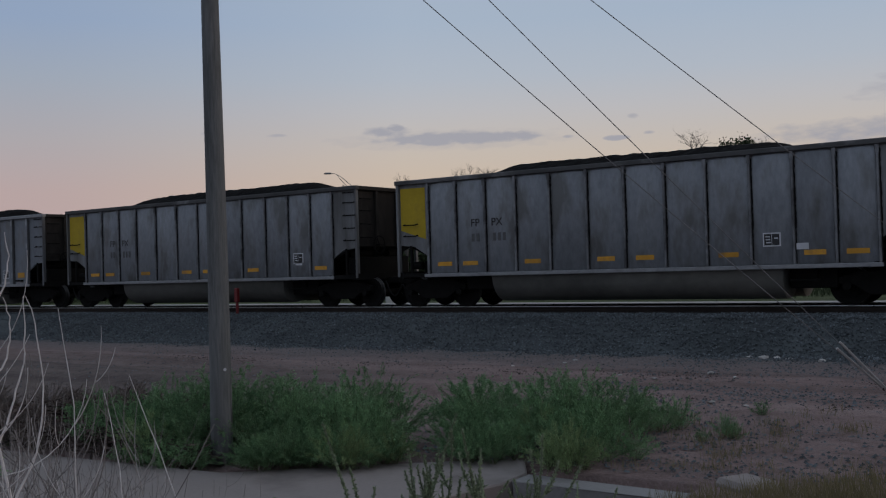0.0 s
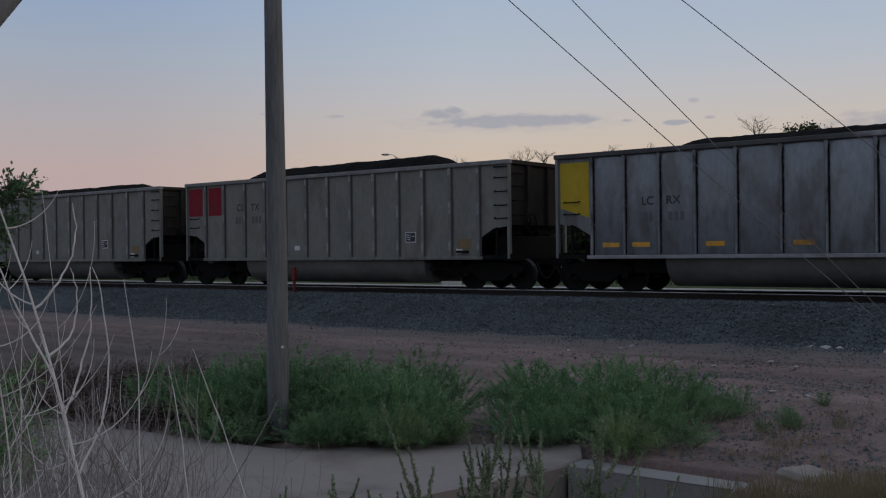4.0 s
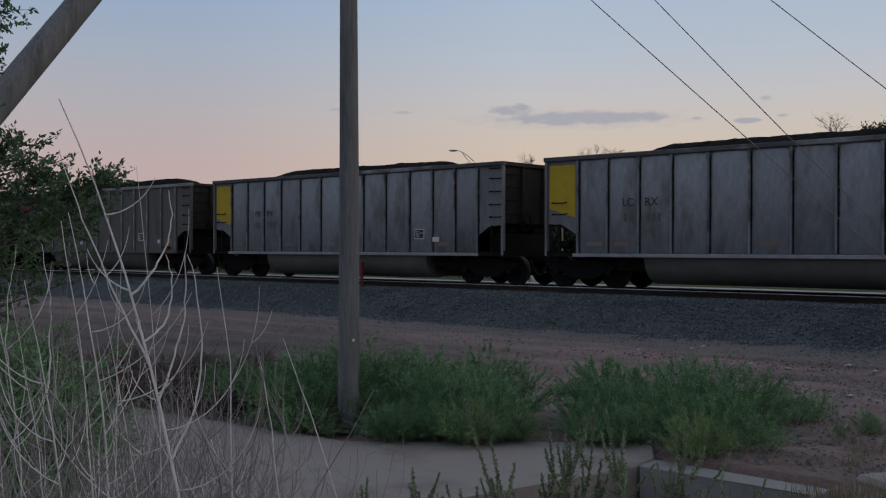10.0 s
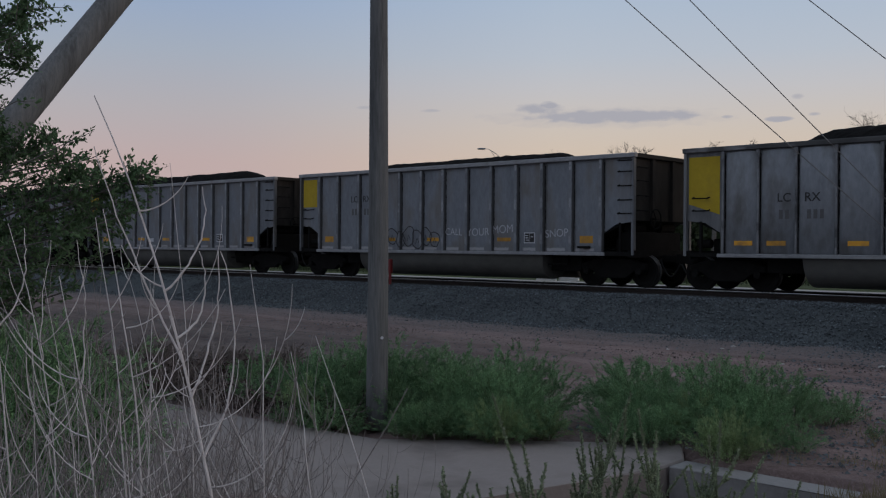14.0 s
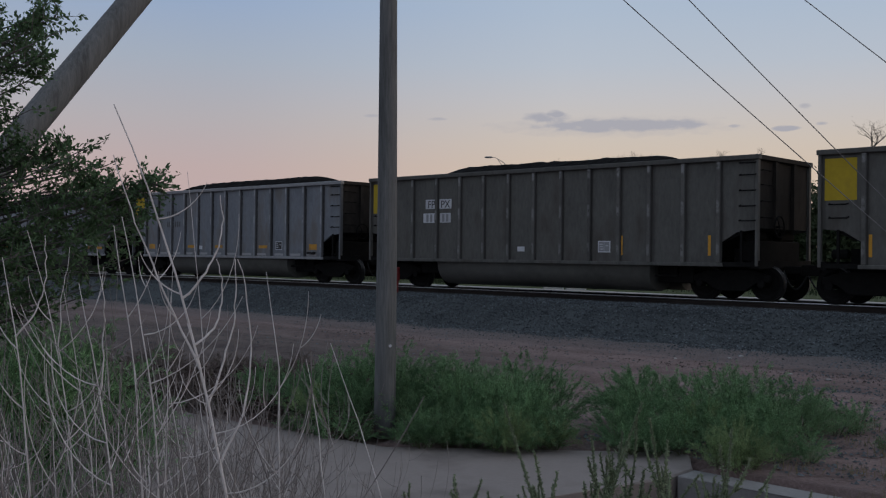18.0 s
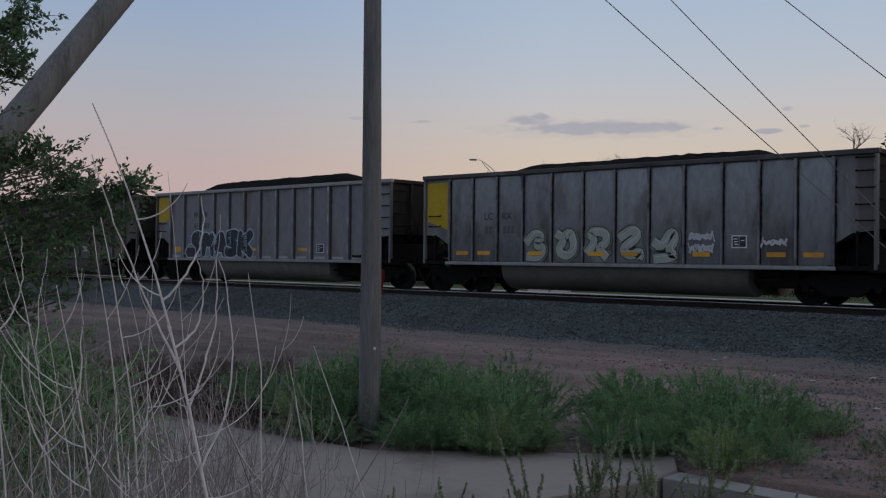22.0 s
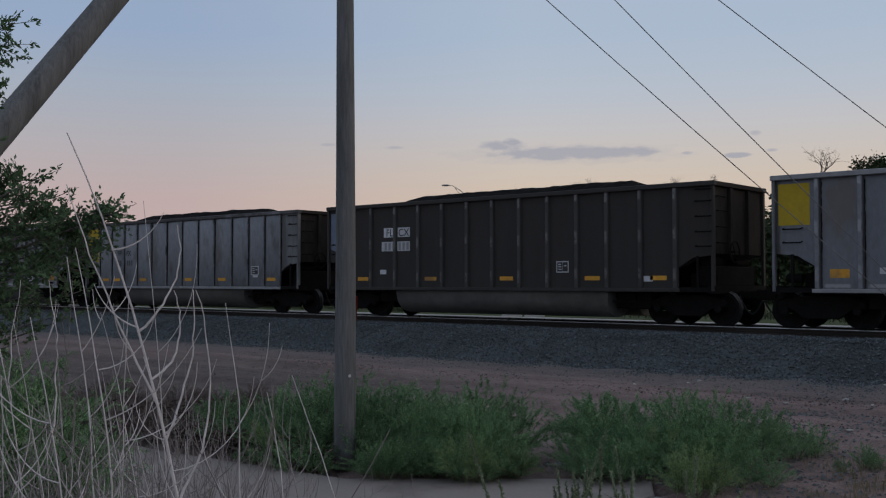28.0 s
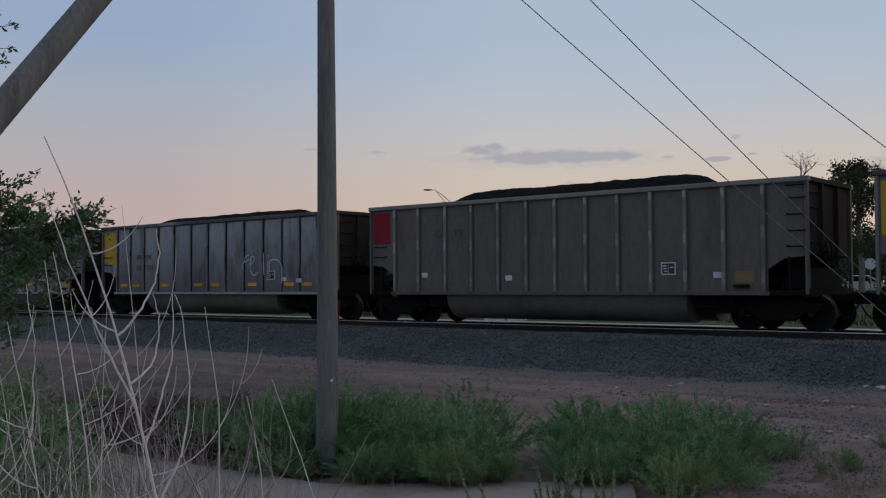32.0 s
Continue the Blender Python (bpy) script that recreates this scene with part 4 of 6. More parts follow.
def glyphs(words, height, bold=0.05):
    """Flat lettering with the built-in font, as a mesh upright in x and z, facing the near side."""
    curve = bpy.data.curves.new("lettering", "FONT")
    curve.body, curve.size, curve.align_x = words, height * 1.38, "CENTER"
    curve.extrude = 0.002
    curve.offset = height * bold
    ob = bpy.data.objects.new("lettering", curve)
    scene.collection.objects.link(ob)
    me = bpy.data.meshes.new_from_object(ob.evaluated_get(bpy.context.evaluated_depsgraph_get()))
    bpy.data.objects.remove(ob)
    me.transform(Matrix.Rotation(math.pi / 2, 4, "X"))
    return me


def plate(x, z, w, h, y):
    bm = bmesh.new()
    box(bm, x - w / 2, x + w / 2, y - 0.006, y + 0.004, z - h / 2, z + h / 2)
    return bm


letter_cache = {}


def lettering(car, words, x, z, height, mat, y):
    key = (words, height, mat.name)
    if key not in letter_cache:
        me = glyphs(words, height, 0.012)
        me.materials.clear()
        me.materials.append(mat)
        letter_cache[key] = me
    ob = part("lettering", letter_cache[key], None, car, "painted reporting letters")
    ob.location = (x, y - 0.008, z)


bar_cache = {}


def bars(car, count, x, z, height, mat, y):
    """A fleet number as a row of plain bars."""
    w = height * 0.62
    if (height, mat.name) not in bar_cache:
        bm = bmesh.new()
        box(bm, -w * 0.33, w * 0.33, -0.005, 0.0, 0, height)
        bar_cache[height, mat.name] = mesh_of("number_bar", bm, mat)
    for k in range(count):
        part("number_bar", bar_cache[height, mat.name], None, car).location = (x + (k - (count - 1) / 2) * w * 1.15, y - 0.003, z)


def stroke(bm, pts, r, y):
    """A flat spray stroke along points in x and z, one ribbon."""
    pts = [Vector(p) for p in pts]
    rows = []
    for k, p in enumerate(pts):
        d = pts[min(k + 1, len(pts) - 1)] - pts[max(k - 1, 0)]
        n = Vector((-d.y, d.x)).normalized() * r
        rows.append((bm.verts.new((p.x + n.x, y, p.y + n.y)), bm.verts.new((p.x - n.x, y, p.y - n.y))))
    for p, q in zip(rows, rows[1:]):
        bm.faces.new((p[0], q[0], q[1], p[1]))


def blob(bm, x, z, w, h, y, seed, turn=0.0):
    """A fat rounded spray-paint shape."""
    rnd = random.Random(seed)
    ph = rnd.uniform(0, 6)
    vs = []
    for k in range(18):
        a = 2 * math.pi * k / 18
        r = 1 + 0.16 * math.sin(3 * a + ph) + 0.10 * math.sin(2 * a + 2 * ph)
        u, v = r * w * math.cos(a), r * h * math.sin(a)
        vs.append(bm.verts.new((x + u * math.cos(turn) - v * math.sin(turn), y, z + u * math.sin(turn) + v * math.cos(turn))))
    bm.faces.new(vs)


# one row a car: style, panel, panel shape, letters (two halves), digits (two counts), lettering material, white plates behind,
# bays with a stripe, stripe form, bay of the framed stencil, small white plates (x, z)
FULL = (1, 2, 4, 6, 7, 9, 11, 12)
CARS = [
    ("old", "Y", "slant", "FP PX", (2, 3), 0, 0, FULL, 11, ((12.2, 1.40),)),                    # -4
    ("old", "Y", "slant", "LC RX", (2, 3), 0, 0, FULL, 11, ((12.2, 1.40),)),                    # -3
    ("alu", "Y", "square", "FP PX", (2, 3), 0, 0, (1, 3, 5, 9, 12), 11, ((5.0, 1.42),)),        # -2
    ("old", "Y", "slant", "FP PX", (2, 3), 1, 0, (1, 2, 4, 6, 7, 9, 12), 11, ((12.2, 1.45),)),  # -1
    ("old", "Y", "slant", "FP PX", (2, 3), 0, 0, (1, 2, 4, 6, 7, 9, 11, 12), 10, ((11.9, 1.42),)),   # 0
    ("tan", "RR", "square", "CI TX", (3, 3), 0, 0, (), 10, ((5.9, 1.32), (12.8, 1.15))),
    ("tan", "RR", "square", "CI TX", (3, 3), 0, 0, (), 10, ((5.9, 1.32), (12.8, 1.15))),
    ("old", "Y", "slant", "LC RX", (2, 3), 0, 0, (1, 2, 4, 6, 9, 11, 12), 10, ((11.9, 1.45),)),
    ("alu", "Y", "square", "FP PX", (2, 3), 0, 0, (1, 4, 6, 9, 12), 10, ((5.8, 1.30),)),
    ("tan", "R", "square", "CI TX", (3, 3), 1, 0, (), 10, ((2.9, 1.5), (5.9, 1.35), (12.3, 1.40))),
    ("old", "Y", "slant", "FP PX", (2, 3), 0, 0, (1, 4, 6, 11), 10, ((11.9, 1.42),)),
    ("old", "Y", "slant", "LC RX", (2, 3), 0, 0, (1, 2, 6, 9, 11), 10, ((11.9, 1.42),)),
    ("alu", "Y", "square", "LC RX", (2, 3), 0, 0, (1, 4, 6, 9, 12), 10, ((5.7, 1.32),)),
    ("alu", "Y", "square", "LC RX", (2, 3), 0, 0, (1, 4, 6, 9, 12), 10, ()),
    ("old", "Y", "slant", "LC RX", (2, 3), 0, 0, (1, 2, 4, 6, 7, 9, 11, 12), 10, ((11.9, 1.42),)),
    ("alu", "Y", "square", "FP PX", (2, 3), 1, 0, (1, 4, 6, 9, 12), 10, ((5.5, 1.32),)),
    ("brown", "Y", "square", "FP PX", (3, 2), 0, 1, (), 9, ((6.85, 1.33),)),
    ("brown", "Y", "square", "LC RX", (3, 2), 0, 1, (), 9, ((6.85, 1.33),)),
    ("alu", "Y", "square", "FP PX", (2, 3), 0, 0, (1, 6, 9), 10, ()),
    ("old", "Y", "slant", "LC RX", (2, 3), 1, 0, (1, 2, 11, 12), 10, ()),
    ("alu", "Y", "square", "FP PX", (2, 3), 0, 0, (1, 4, 6, 9, 12), 10, ((5.5, 1.32),)),
    ("alu", "Y", "square", "FP PX", (2, 3), 0, 0, (1, 4, 6, 9, 12), 10, ((5.7, 1.32),)),
    ("old", "Y", "slant", "FP PX", (2, 3), 0, 0, (1, 2, 4, 7, 9, 12), 11, ((12.2, 1.42),)),
    ("dark", "B", "slant", "FL CX", (3, 3), 0, 1, (1, 4, 7, 10, 12), 9, ((2.7, 1.50), (12.7, 1.25))),
    ("alu", "Y", "square", "FP PX", (2, 3), 0, 0, (1, 4, 6, 9, 12), 10, ((2.7, 1.42), (5.7, 1.36))),
    ("old", "Y", "slant", "FP PX", (2, 3), 1, 0, (1, 2, 4, 6, 7, 9, 11, 12), 10, ((11.9, 1.45), (12.7, 1.40))),
    ("tan", "R", "square", "CI TX", (3, 3), 1, 0, (), 10, ((2.4, 1.52), (5.7, 1.40), (12.3, 1.42))),
    ("old", "Y", "slant", "FP PX", (2, 3), 0, 0, FULL, 10, ((11.9, 1.42),)),
    ("alu", "Y", "square", "FP PX", (2, 3), 0, 0, (1, 4, 6, 9, 12), 10, ((5.7, 1.32),)),
]
FIRST = -4


def bay(i, style="alu"):
    """The middle of bay i; bay 0 is the panel's."""
    p = OLD_POSTS if style == "old" else POSTS
    return 0.6 if i == 0 else (p[i - 1] + p[i]) / 2


def mark_car(car, row, rubbed=False):
    style, panel, shape, letters, digits, worn, white, stripes, stencil, plates = row
    y = car["face"]
    flat = car["proud"]
    paint = {"Y": YELLOW, "R": RED, "B": BLUE}[panel[0]]
    words = {"Y": "faded yellow end panel", "R": "dull red end panel", "B": "pale blue end panel"}[panel[0]]
    if shape == "slant":
        bm = bmesh.new()
        prism(bm, [(0.14, 2.30), (0.14, 3.55), (1.04, 3.55), (1.04, 2.02)], flat - 0.006, flat + 0.004)
    else:
        bm = plate(0.55, 3.06, 0.78 if panel != "R" else 0.72, 1.02, flat)
    part("panel", bm, paint, car, words)
    if panel == "RR":
        part("panel", plate(bay(1), 3.06, 0.72, 1.02, y), RED, car, words)
    ink = FADED if worn else INK
    tall = 0.25 if style in ("tan", "brown", "dark") else 0.225
    for k, (half, count) in enumerate(zip(letters.split(), digits)):
        x = (2.82, 3.54)[k] if style == "old" else (3.00, 3.80 if style == "tan" else 3.64)[k]
        z, zd = (2.31, 1.88) if style == "old" else (2.68, 2.22)
        if white:
            part("number_plate", plate(x, z + tall / 2, 0.54, tall * 1.25, y), PALE, car, "white painted patch")
            part("number_plate", plate(x - (0.05 if count == 3 else 0), zd + tall / 2, 0.16 + 0.16 * count, tall * 1.25, y), PALE, car, "white painted patch")
        lettering(car, half, x, z, tall, FADED if white else ink, y)
        bars(car, count, x + (0.08 if k and not white else 0.0), zd, tall, NUMERAL_PALE if white else NUMERAL, y - 0.002)
    if style == "brown":
        for x in (1.27, 10.5, 13.25) if rubbed else (1.27, 4.13, 7.5, 10.5, 13.25):
            part("stripe", plate(x, 1.45, 0.08, 0.54, y - 0.002), STRIPE, car, "upright orange reflective strip")
    elif shape == "square" and style != "tan":
        for i in stripes:
            wide, high = (0.46, 0.21) if i in (1, 12) else (0.54, 0.12)
            part("stripe", plate(bay(i), 1.36, wide, high, y), STRIPE_WORN if rubbed else STRIPE, car, "worn orange strip" if rubbed else "orange reflective strip")
    else:
        for i in stripes:
            part("stripe", plate(bay(i, style) + (0.1 if i == 1 else 0), 1.27, 0.50, 0.12, y), STRIPE_WORN if rubbed else STRIPE, car, "worn orange strip" if rubbed else "orange reflective strip")
    if style == "tan":
        part("stripe", plate(bay(12), 1.36, 0.5, 0.3, y), STRIPE_OLD, car, "worn orange patch")
    # framed stencil with two dark fields
    x, z = bay(stencil, style), 1.41 if style in ("alu", "brown") else 1.60
    frame_ = part("stencil", plate(x, z, 0.42, 0.33, y), PALE, car, "white framed service stencil")
    field = NUMERAL_PALE if style == "brown" else INK
    part("field", plate(x - 0.093, z, 0.174, 0.27, y - 0.004), field, frame_)
    part("field", plate(x + 0.093, z, 0.174, 0.27, y - 0.004), field, frame_)
    for q in range(3):
        part("bar", plate(x - 0.10 + 0.012 * q, z + 0.07 - 0.07 * q, 0.11, 0.028, y - 0.008), PALE, frame_)
    part("bar", plate(x + 0.10, z + 0.03, 0.09, 0.03, y - 0.008), PALE, frame_)
    for px, pz in plates:
        part("service_plate", plate(px, pz, 0.28 if style != "tan" else 0.24, 0.15, y), PALE, car, "small white service plate")
    if shape == "square" and style != "brown":
        bm = bmesh.new()
        box(bm, 12.75, 13.15, y - 0.10, y, 1.10, 1.17)
        part("step_bracket", bm, SOOT, car)


STRIPE_OLD = material("worn_orange_patch", (0.17, 0.12, 0.07), (0.25, 0.16, 0.08), 0.7, 0.0, 9.0, 2.0, 0.0)


def soft(points):
    """A smooth line through a coarse one."""
    for _ in range(2):
        cut = [points[0]]
        for (xa, za), (xb, zb) in zip(points, points[1:]):
            cut += [(0.75 * xa + 0.25 * xb, 0.75 * za + 0.25 * zb), (0.25 * xa + 0.75 * xb, 0.25 * za + 0.75 * zb)]
        points = cut + [points[-1]]
    return points


# fat letters as lines in a unit square
FAT = {
    "S": (((0.95, 0.86), (0.55, 1.0), (0.12, 0.86), (0.20, 0.60), (0.80, 0.44), (0.92, 0.16), (0.50, 0.0), (0.05, 0.10)),),
    "M": (((0.02, 0.0), (0.10, 0.5), (0.16, 1.0), (0.50, 0.40), (0.86, 1.0), (0.92, 0.5), (1.0, 0.0)),),
    "A": (((0.0, 0.0), (0.30, 0.6), (0.50, 1.05), (0.72, 0.6), (1.0, 0.0)), ((0.28, 0.30), (0.74, 0.30))),
    "K": (((0.12, 0.0), (0.10, 0.5), (0.12, 1.0)), ((0.92, 1.0), (0.48, 0.62), (0.20, 0.52), (0.60, 0.34), (0.85, 0.14), (1.05, 0.0))),
}


def over_posts(car, x):
    """How far the ribbed side stands out at x."""
    gap = min(abs(x - p) for p in POSTS)
    return car["proud"] * min(1.0, max(0.0, (gap - 0.090) / 0.040))


def draped(bm, car, pts, r, lift):
    """A spray stroke that lies on sheets and posts alike, with round ends."""
    pts = [Vector(p) for p in soft(pts)]
    line = []
    for p, q in zip(pts, pts[1:]):
        n = max(1, int((q - p).length / 0.03))
        line += [p.lerp(q, k / n) for k in range(n)]
    line.append(pts[-1])
    d0, d1 = (line[0] - line[1]).normalized(), (line[-1] - line[-2]).normalized()
    line = [line[0] + d0 * r * 0.8, line[0] + d0 * r * 0.45] + line + [line[-1] + d1 * r * 0.45, line[-1] + d1 * r * 0.8]
    rows = []
    for k, p in enumerate(line):
        d = line[min(k + 1, len(line) - 1)] - line[max(k - 1, 0)]
        end = min(k, len(line) - 1 - k)
        w = r * (0.45, 0.86)[end] if end < 2 else r
        side = Vector((-d.y, d.x)).normalized() * w
        row = []
        for j in range(9):
            v = p + side * (1 - j / 4)
            row.append(bm.verts.new((v.x, over_posts(car, v.x) - lift - 0.00003 * k, v.y)))
        rows.append(row)
    for p, q in zip(rows, rows[1:]):
        for j in range(8):
            bm.faces.new((p[j], q[j], q[j + 1], p[j + 1]))


def fat_word(car, word, x0, x1, z0, z1, fill, rim, r):
    """Crowded fat letters, each with a pale rim, one over the next."""
    step = (x1 - x0) / len(word)
    for k, ch in enumerate(word):
        lines = [[(x0 + step * (k + 0.06 + 0.88 * u) + 0.10 * (v - 0.5), z0 + (z1 - z0) * (v * (1.0 if k % 2 else 0.95) + 0.02)) for u, v in line] for line in FAT[ch]]
        bm = bmesh.new()
        for n, line in enumerate(lines):
            draped(bm, car, line, r + 0.055, 0.008 + 0.004 * k + 0.0006 * n)
        outline = part("spray_outline", bm, rim, car, "pale spray-paint outline")
        bm = bmesh.new()
        for n, line in enumerate(lines):
            draped(bm, car, line, r, 0.010 + 0.004 * k + 0.0006 * n)
        part("spray_fill", bm, fill, outline, "black spray-painted letter")


def scrawl(car, words, x, z, height, mat, lean=0.0):
    """A hand-sprayed word."""
    me = glyphs(words, height, -0.012)
    me.materials.clear()
    me.materials.append(mat)
    ob = part("scrawl", me, None, car, "sprayed word in thin pale paint")
    ob.location = (x, -0.009 if car["face"] < 0.02 else car["face"] - 0.009, z)
    ob.rotation_euler.y = lean


SLATE = material("grey_green_spray_paint", (0.045, 0.055, 0.05), (0.085, 0.10, 0.09), 0.7, 0.0, 9.0, 2.0, 0.0)
FOG = material("grey_green_overspray", (0.13, 0.15, 0.14), (0.20, 0.225, 0.21), 0.7, 0.0, 6.0, 2.0, 0.0)
HAZE = material("thin_overspray", (0.17, 0.195, 0.225), (0.27, 0.30, 0.335), 0.7, 0.0, 6.0, 2.0, 0.0)
cars = {}


def build_train():
    made = {}
    for n, row in enumerate(CARS):
        k = FIRST + n
        style = "dun" if row[:2] == ("tan", "R") else row[0]
        if style not in made:
            car = made[style] = make_car(style)
        else:
            car = copy_thing(made[style], Matrix())
        cars[k] = car
    for n, row in enumerate(CARS):
        car = cars[FIRST + n]
        load = [c for c in car.children if c.name.startswith("coal_load")][0]
        load.data = coal_meshes[(n * 5 + 2) % 6]
        mark_car(car, row, FIRST + n in (6, 7, 12))
    # spray paint on single cars
    c = cars[9]
    rnd = random.Random(4)
    for q in range(7):
        x, z, r = 4.62 + 0.40 * q, 1.36 + 0.10 * (q % 2), rnd.uniform(0.20, 0.27)
        bm = bmesh.new()
        ph = rnd.uniform(0, 6)
        stroke(bm, [(x + r * (1 + 0.15 * math.sin(3 * a + ph)) * math.cos(a), z + r * 1.25 * (1 + 0.12 * math.cos(2 * a + ph)) * math.sin(a)) for a in (k * 0.35 + ph for k in range(19))], 0.017, -0.006 - 0.0005 * q)
        stroke(bm, [(x - r * 0.3, z - r * 0.6), (x, z + r * 0.2), (x + r * 0.3, z - r * 0.5)], 0.015, -0.006 - 0.0005 * q)
        part("spray_loop", bm, INK, c, "black sprayed loop")
    scrawl(c, "CALL", 7.80, 1.50, 0.23, CHALK, 0.03)
    scrawl(c, "YOUR", 8.85, 1.48, 0.25, CHALK, -0.03)
    scrawl(c, "MOM", 9.87, 1.56, 0.26, CHALK, -0.05)
    scrawl(c, "SNOP", 11.95, 1.44, 0.24, CHALK, -0.06)
    # black letters with a pale rim over thin overspray
    c = cars[14]
    for q in range(5):
        bm = bmesh.new()
        draped(bm, c, [(2.55 + 0.86 * q, 1.20 + 0.10 * (q % 2)), (2.95 + 0.86 * q, 1.50), (3.25 + 0.86 * q, 1.80 - 0.12 * (q % 2))], 0.34, 0.003 + 0.0004 * q)
        part("overspray", bm, HAZE, c, "thin pale blue overspray")
    fat_word(c, "SMASK", 2.66, 6.82, 1.20, 1.98, NAVY, MIST, 0.185)
    # a small rounded shape at the foot of the first letter, with a pale scrawl on it
    bm = bmesh.new()
    draped(bm, c, [(2.52, 1.22), (2.66, 1.36), (2.80, 1.22)], 0.27, 0.032)
    tail = part("spray_outline", bm, MIST, c, "pale spray-paint outline")
    bm = bmesh.new()
    draped(bm, c, [(2.52, 1.22), (2.66, 1.36), (2.80, 1.22)], 0.22, 0.034)
    part("spray_fill", bm, NAVY, tail)
    for q in range(4):
        bm = bmesh.new()
        draped(bm, c, [(2.46 + 0.12 * q, 1.44), (2.50 + 0.12 * q, 1.52), (2.53 + 0.12 * q, 1.40), (2.55 + 0.12 * q, 1.50)], 0.012, 0.037)
        part("spray_line", bm, MIST, tail)
    # crowded curved shapes, one a bay: thin backing, dark edge, pale body, white line
    c = cars[15]
    paths = (((-0.36, 0.55), (-0.05, 0.95), (0.30, 0.80), (-0.05, 0.50), (0.34, 0.42), (0.15, 0.05), (-0.34, 0.10)),
             ((-0.34, 0.92), (-0.02, 0.70), (-0.30, 0.30), (0.02, 0.08), (0.34, 0.35), (0.20, 0.98), (-0.05, 0.80)),
             ((-0.36, 0.20), (-0.05, 0.62), (-0.30, 0.95), (0.30, 0.95), (0.32, 0.55), (0.02, 0.40), (0.34, 0.06)),
             ((-0.36, 0.72), (0.10, 1.06), (0.30, 0.78), (-0.30, 0.36), (0.0, 0.12), (0.36, 0.30), (0.28, 0.04)),
             ((-0.36, 0.62), (-0.10, 0.40), (0.20, 0.98), (0.34, 0.70), (0.10, 0.30), (0.36, 0.12), (-0.34, 0.04)))
    for q, path in enumerate(paths):
        x = bay(4 + q, "old")
        line = [(x + u, 1.10 + 0.84 * v) for u, v in path]
        bm = bmesh.new()
        blob(bm, x, 1.50, 0.36, 0.42, -0.0055, q)
        part("overspray", bm, FOG, c, "thin grey-green overspray")
        for n, (mat, r) in enumerate(((FOG, 0.20), (SLATE, 0.160), (SAGE, 0.128), (CHALK, 0.012))):
            bm = bmesh.new()
            shift = 0.07 if n == 3 else 0.0
            stroke(bm, soft([(u + shift, v + shift) for u, v in line]), r, -0.0065 - 0.0008 * n)
            part("spray_line", bm, mat, c, "curved spray-paint stroke")
    for i in (4, 6, 7, 9):
        part("stripe", plate(bay(i, "old"), 1.27, 0.50, 0.12, -0.0125), STRIPE, c, "orange reflective strip")
    for n, x, z, s in ((0, bay(9, "old") - 0.02, 1.74, 0.30), (1, bay(9, "old"), 1.43, 0.34), (2, bay(11, "old") - 0.06, 1.58, 0.24)):
        bm = bmesh.new()
        line = [(x - 0.34 + 0.68 * k / 9, z + s * rnd.uniform(0.2, 0.55) * (1 if k % 2 else -1)) for k in range(10)]
        stroke(bm, soft(line), 0.030, -0.0085)
        part("spray_line", bm, CHALK, c, "white spray-paint line")
        bm = bmesh.new()
        stroke(bm, soft([(u + rnd.uniform(-0.08, 0.08), 2 * z - v) for u, v in line]), 0.018, -0.0092)
        part("spray_line", bm, CHALK, c, "white spray-paint line")
    c = cars[21]
    bm = bmesh.new()
    y = -0.008
    for line in (((9.58, 1.85), (9.66, 2.15), (9.80, 2.34), (9.95, 2.36)), ((9.60, 2.06), (9.78, 2.12), (9.98, 2.20)),
                 ((10.0, 2.0), (10.25, 2.1), (10.28, 2.31), (10.1, 2.32), (10.01, 2.0), (10.08, 1.7), (10.29, 1.57), (10.48, 1.72)),
                 ((10.78, 2.42), (10.80, 2.0), (10.82, 1.62)), ((11.03, 2.10), (11.05, 1.80)), ((11.03, 2.33), (11.07, 2.28)),
                 ((11.11, 1.75), (11.12, 2.12), (11.35, 2.17), (11.62, 2.14), (11.80, 1.95), (11.82, 1.6), (11.79, 1.30))):
        stroke(bm, soft(list(line)), 0.022, y)
    part("scrawl", bm, CHALK, c, "thin white sprayed scribble")


build_train()


# ---- utility pole, its brace and guys ----
POLE_AT = Vector((-9.46, 8.92, 0))


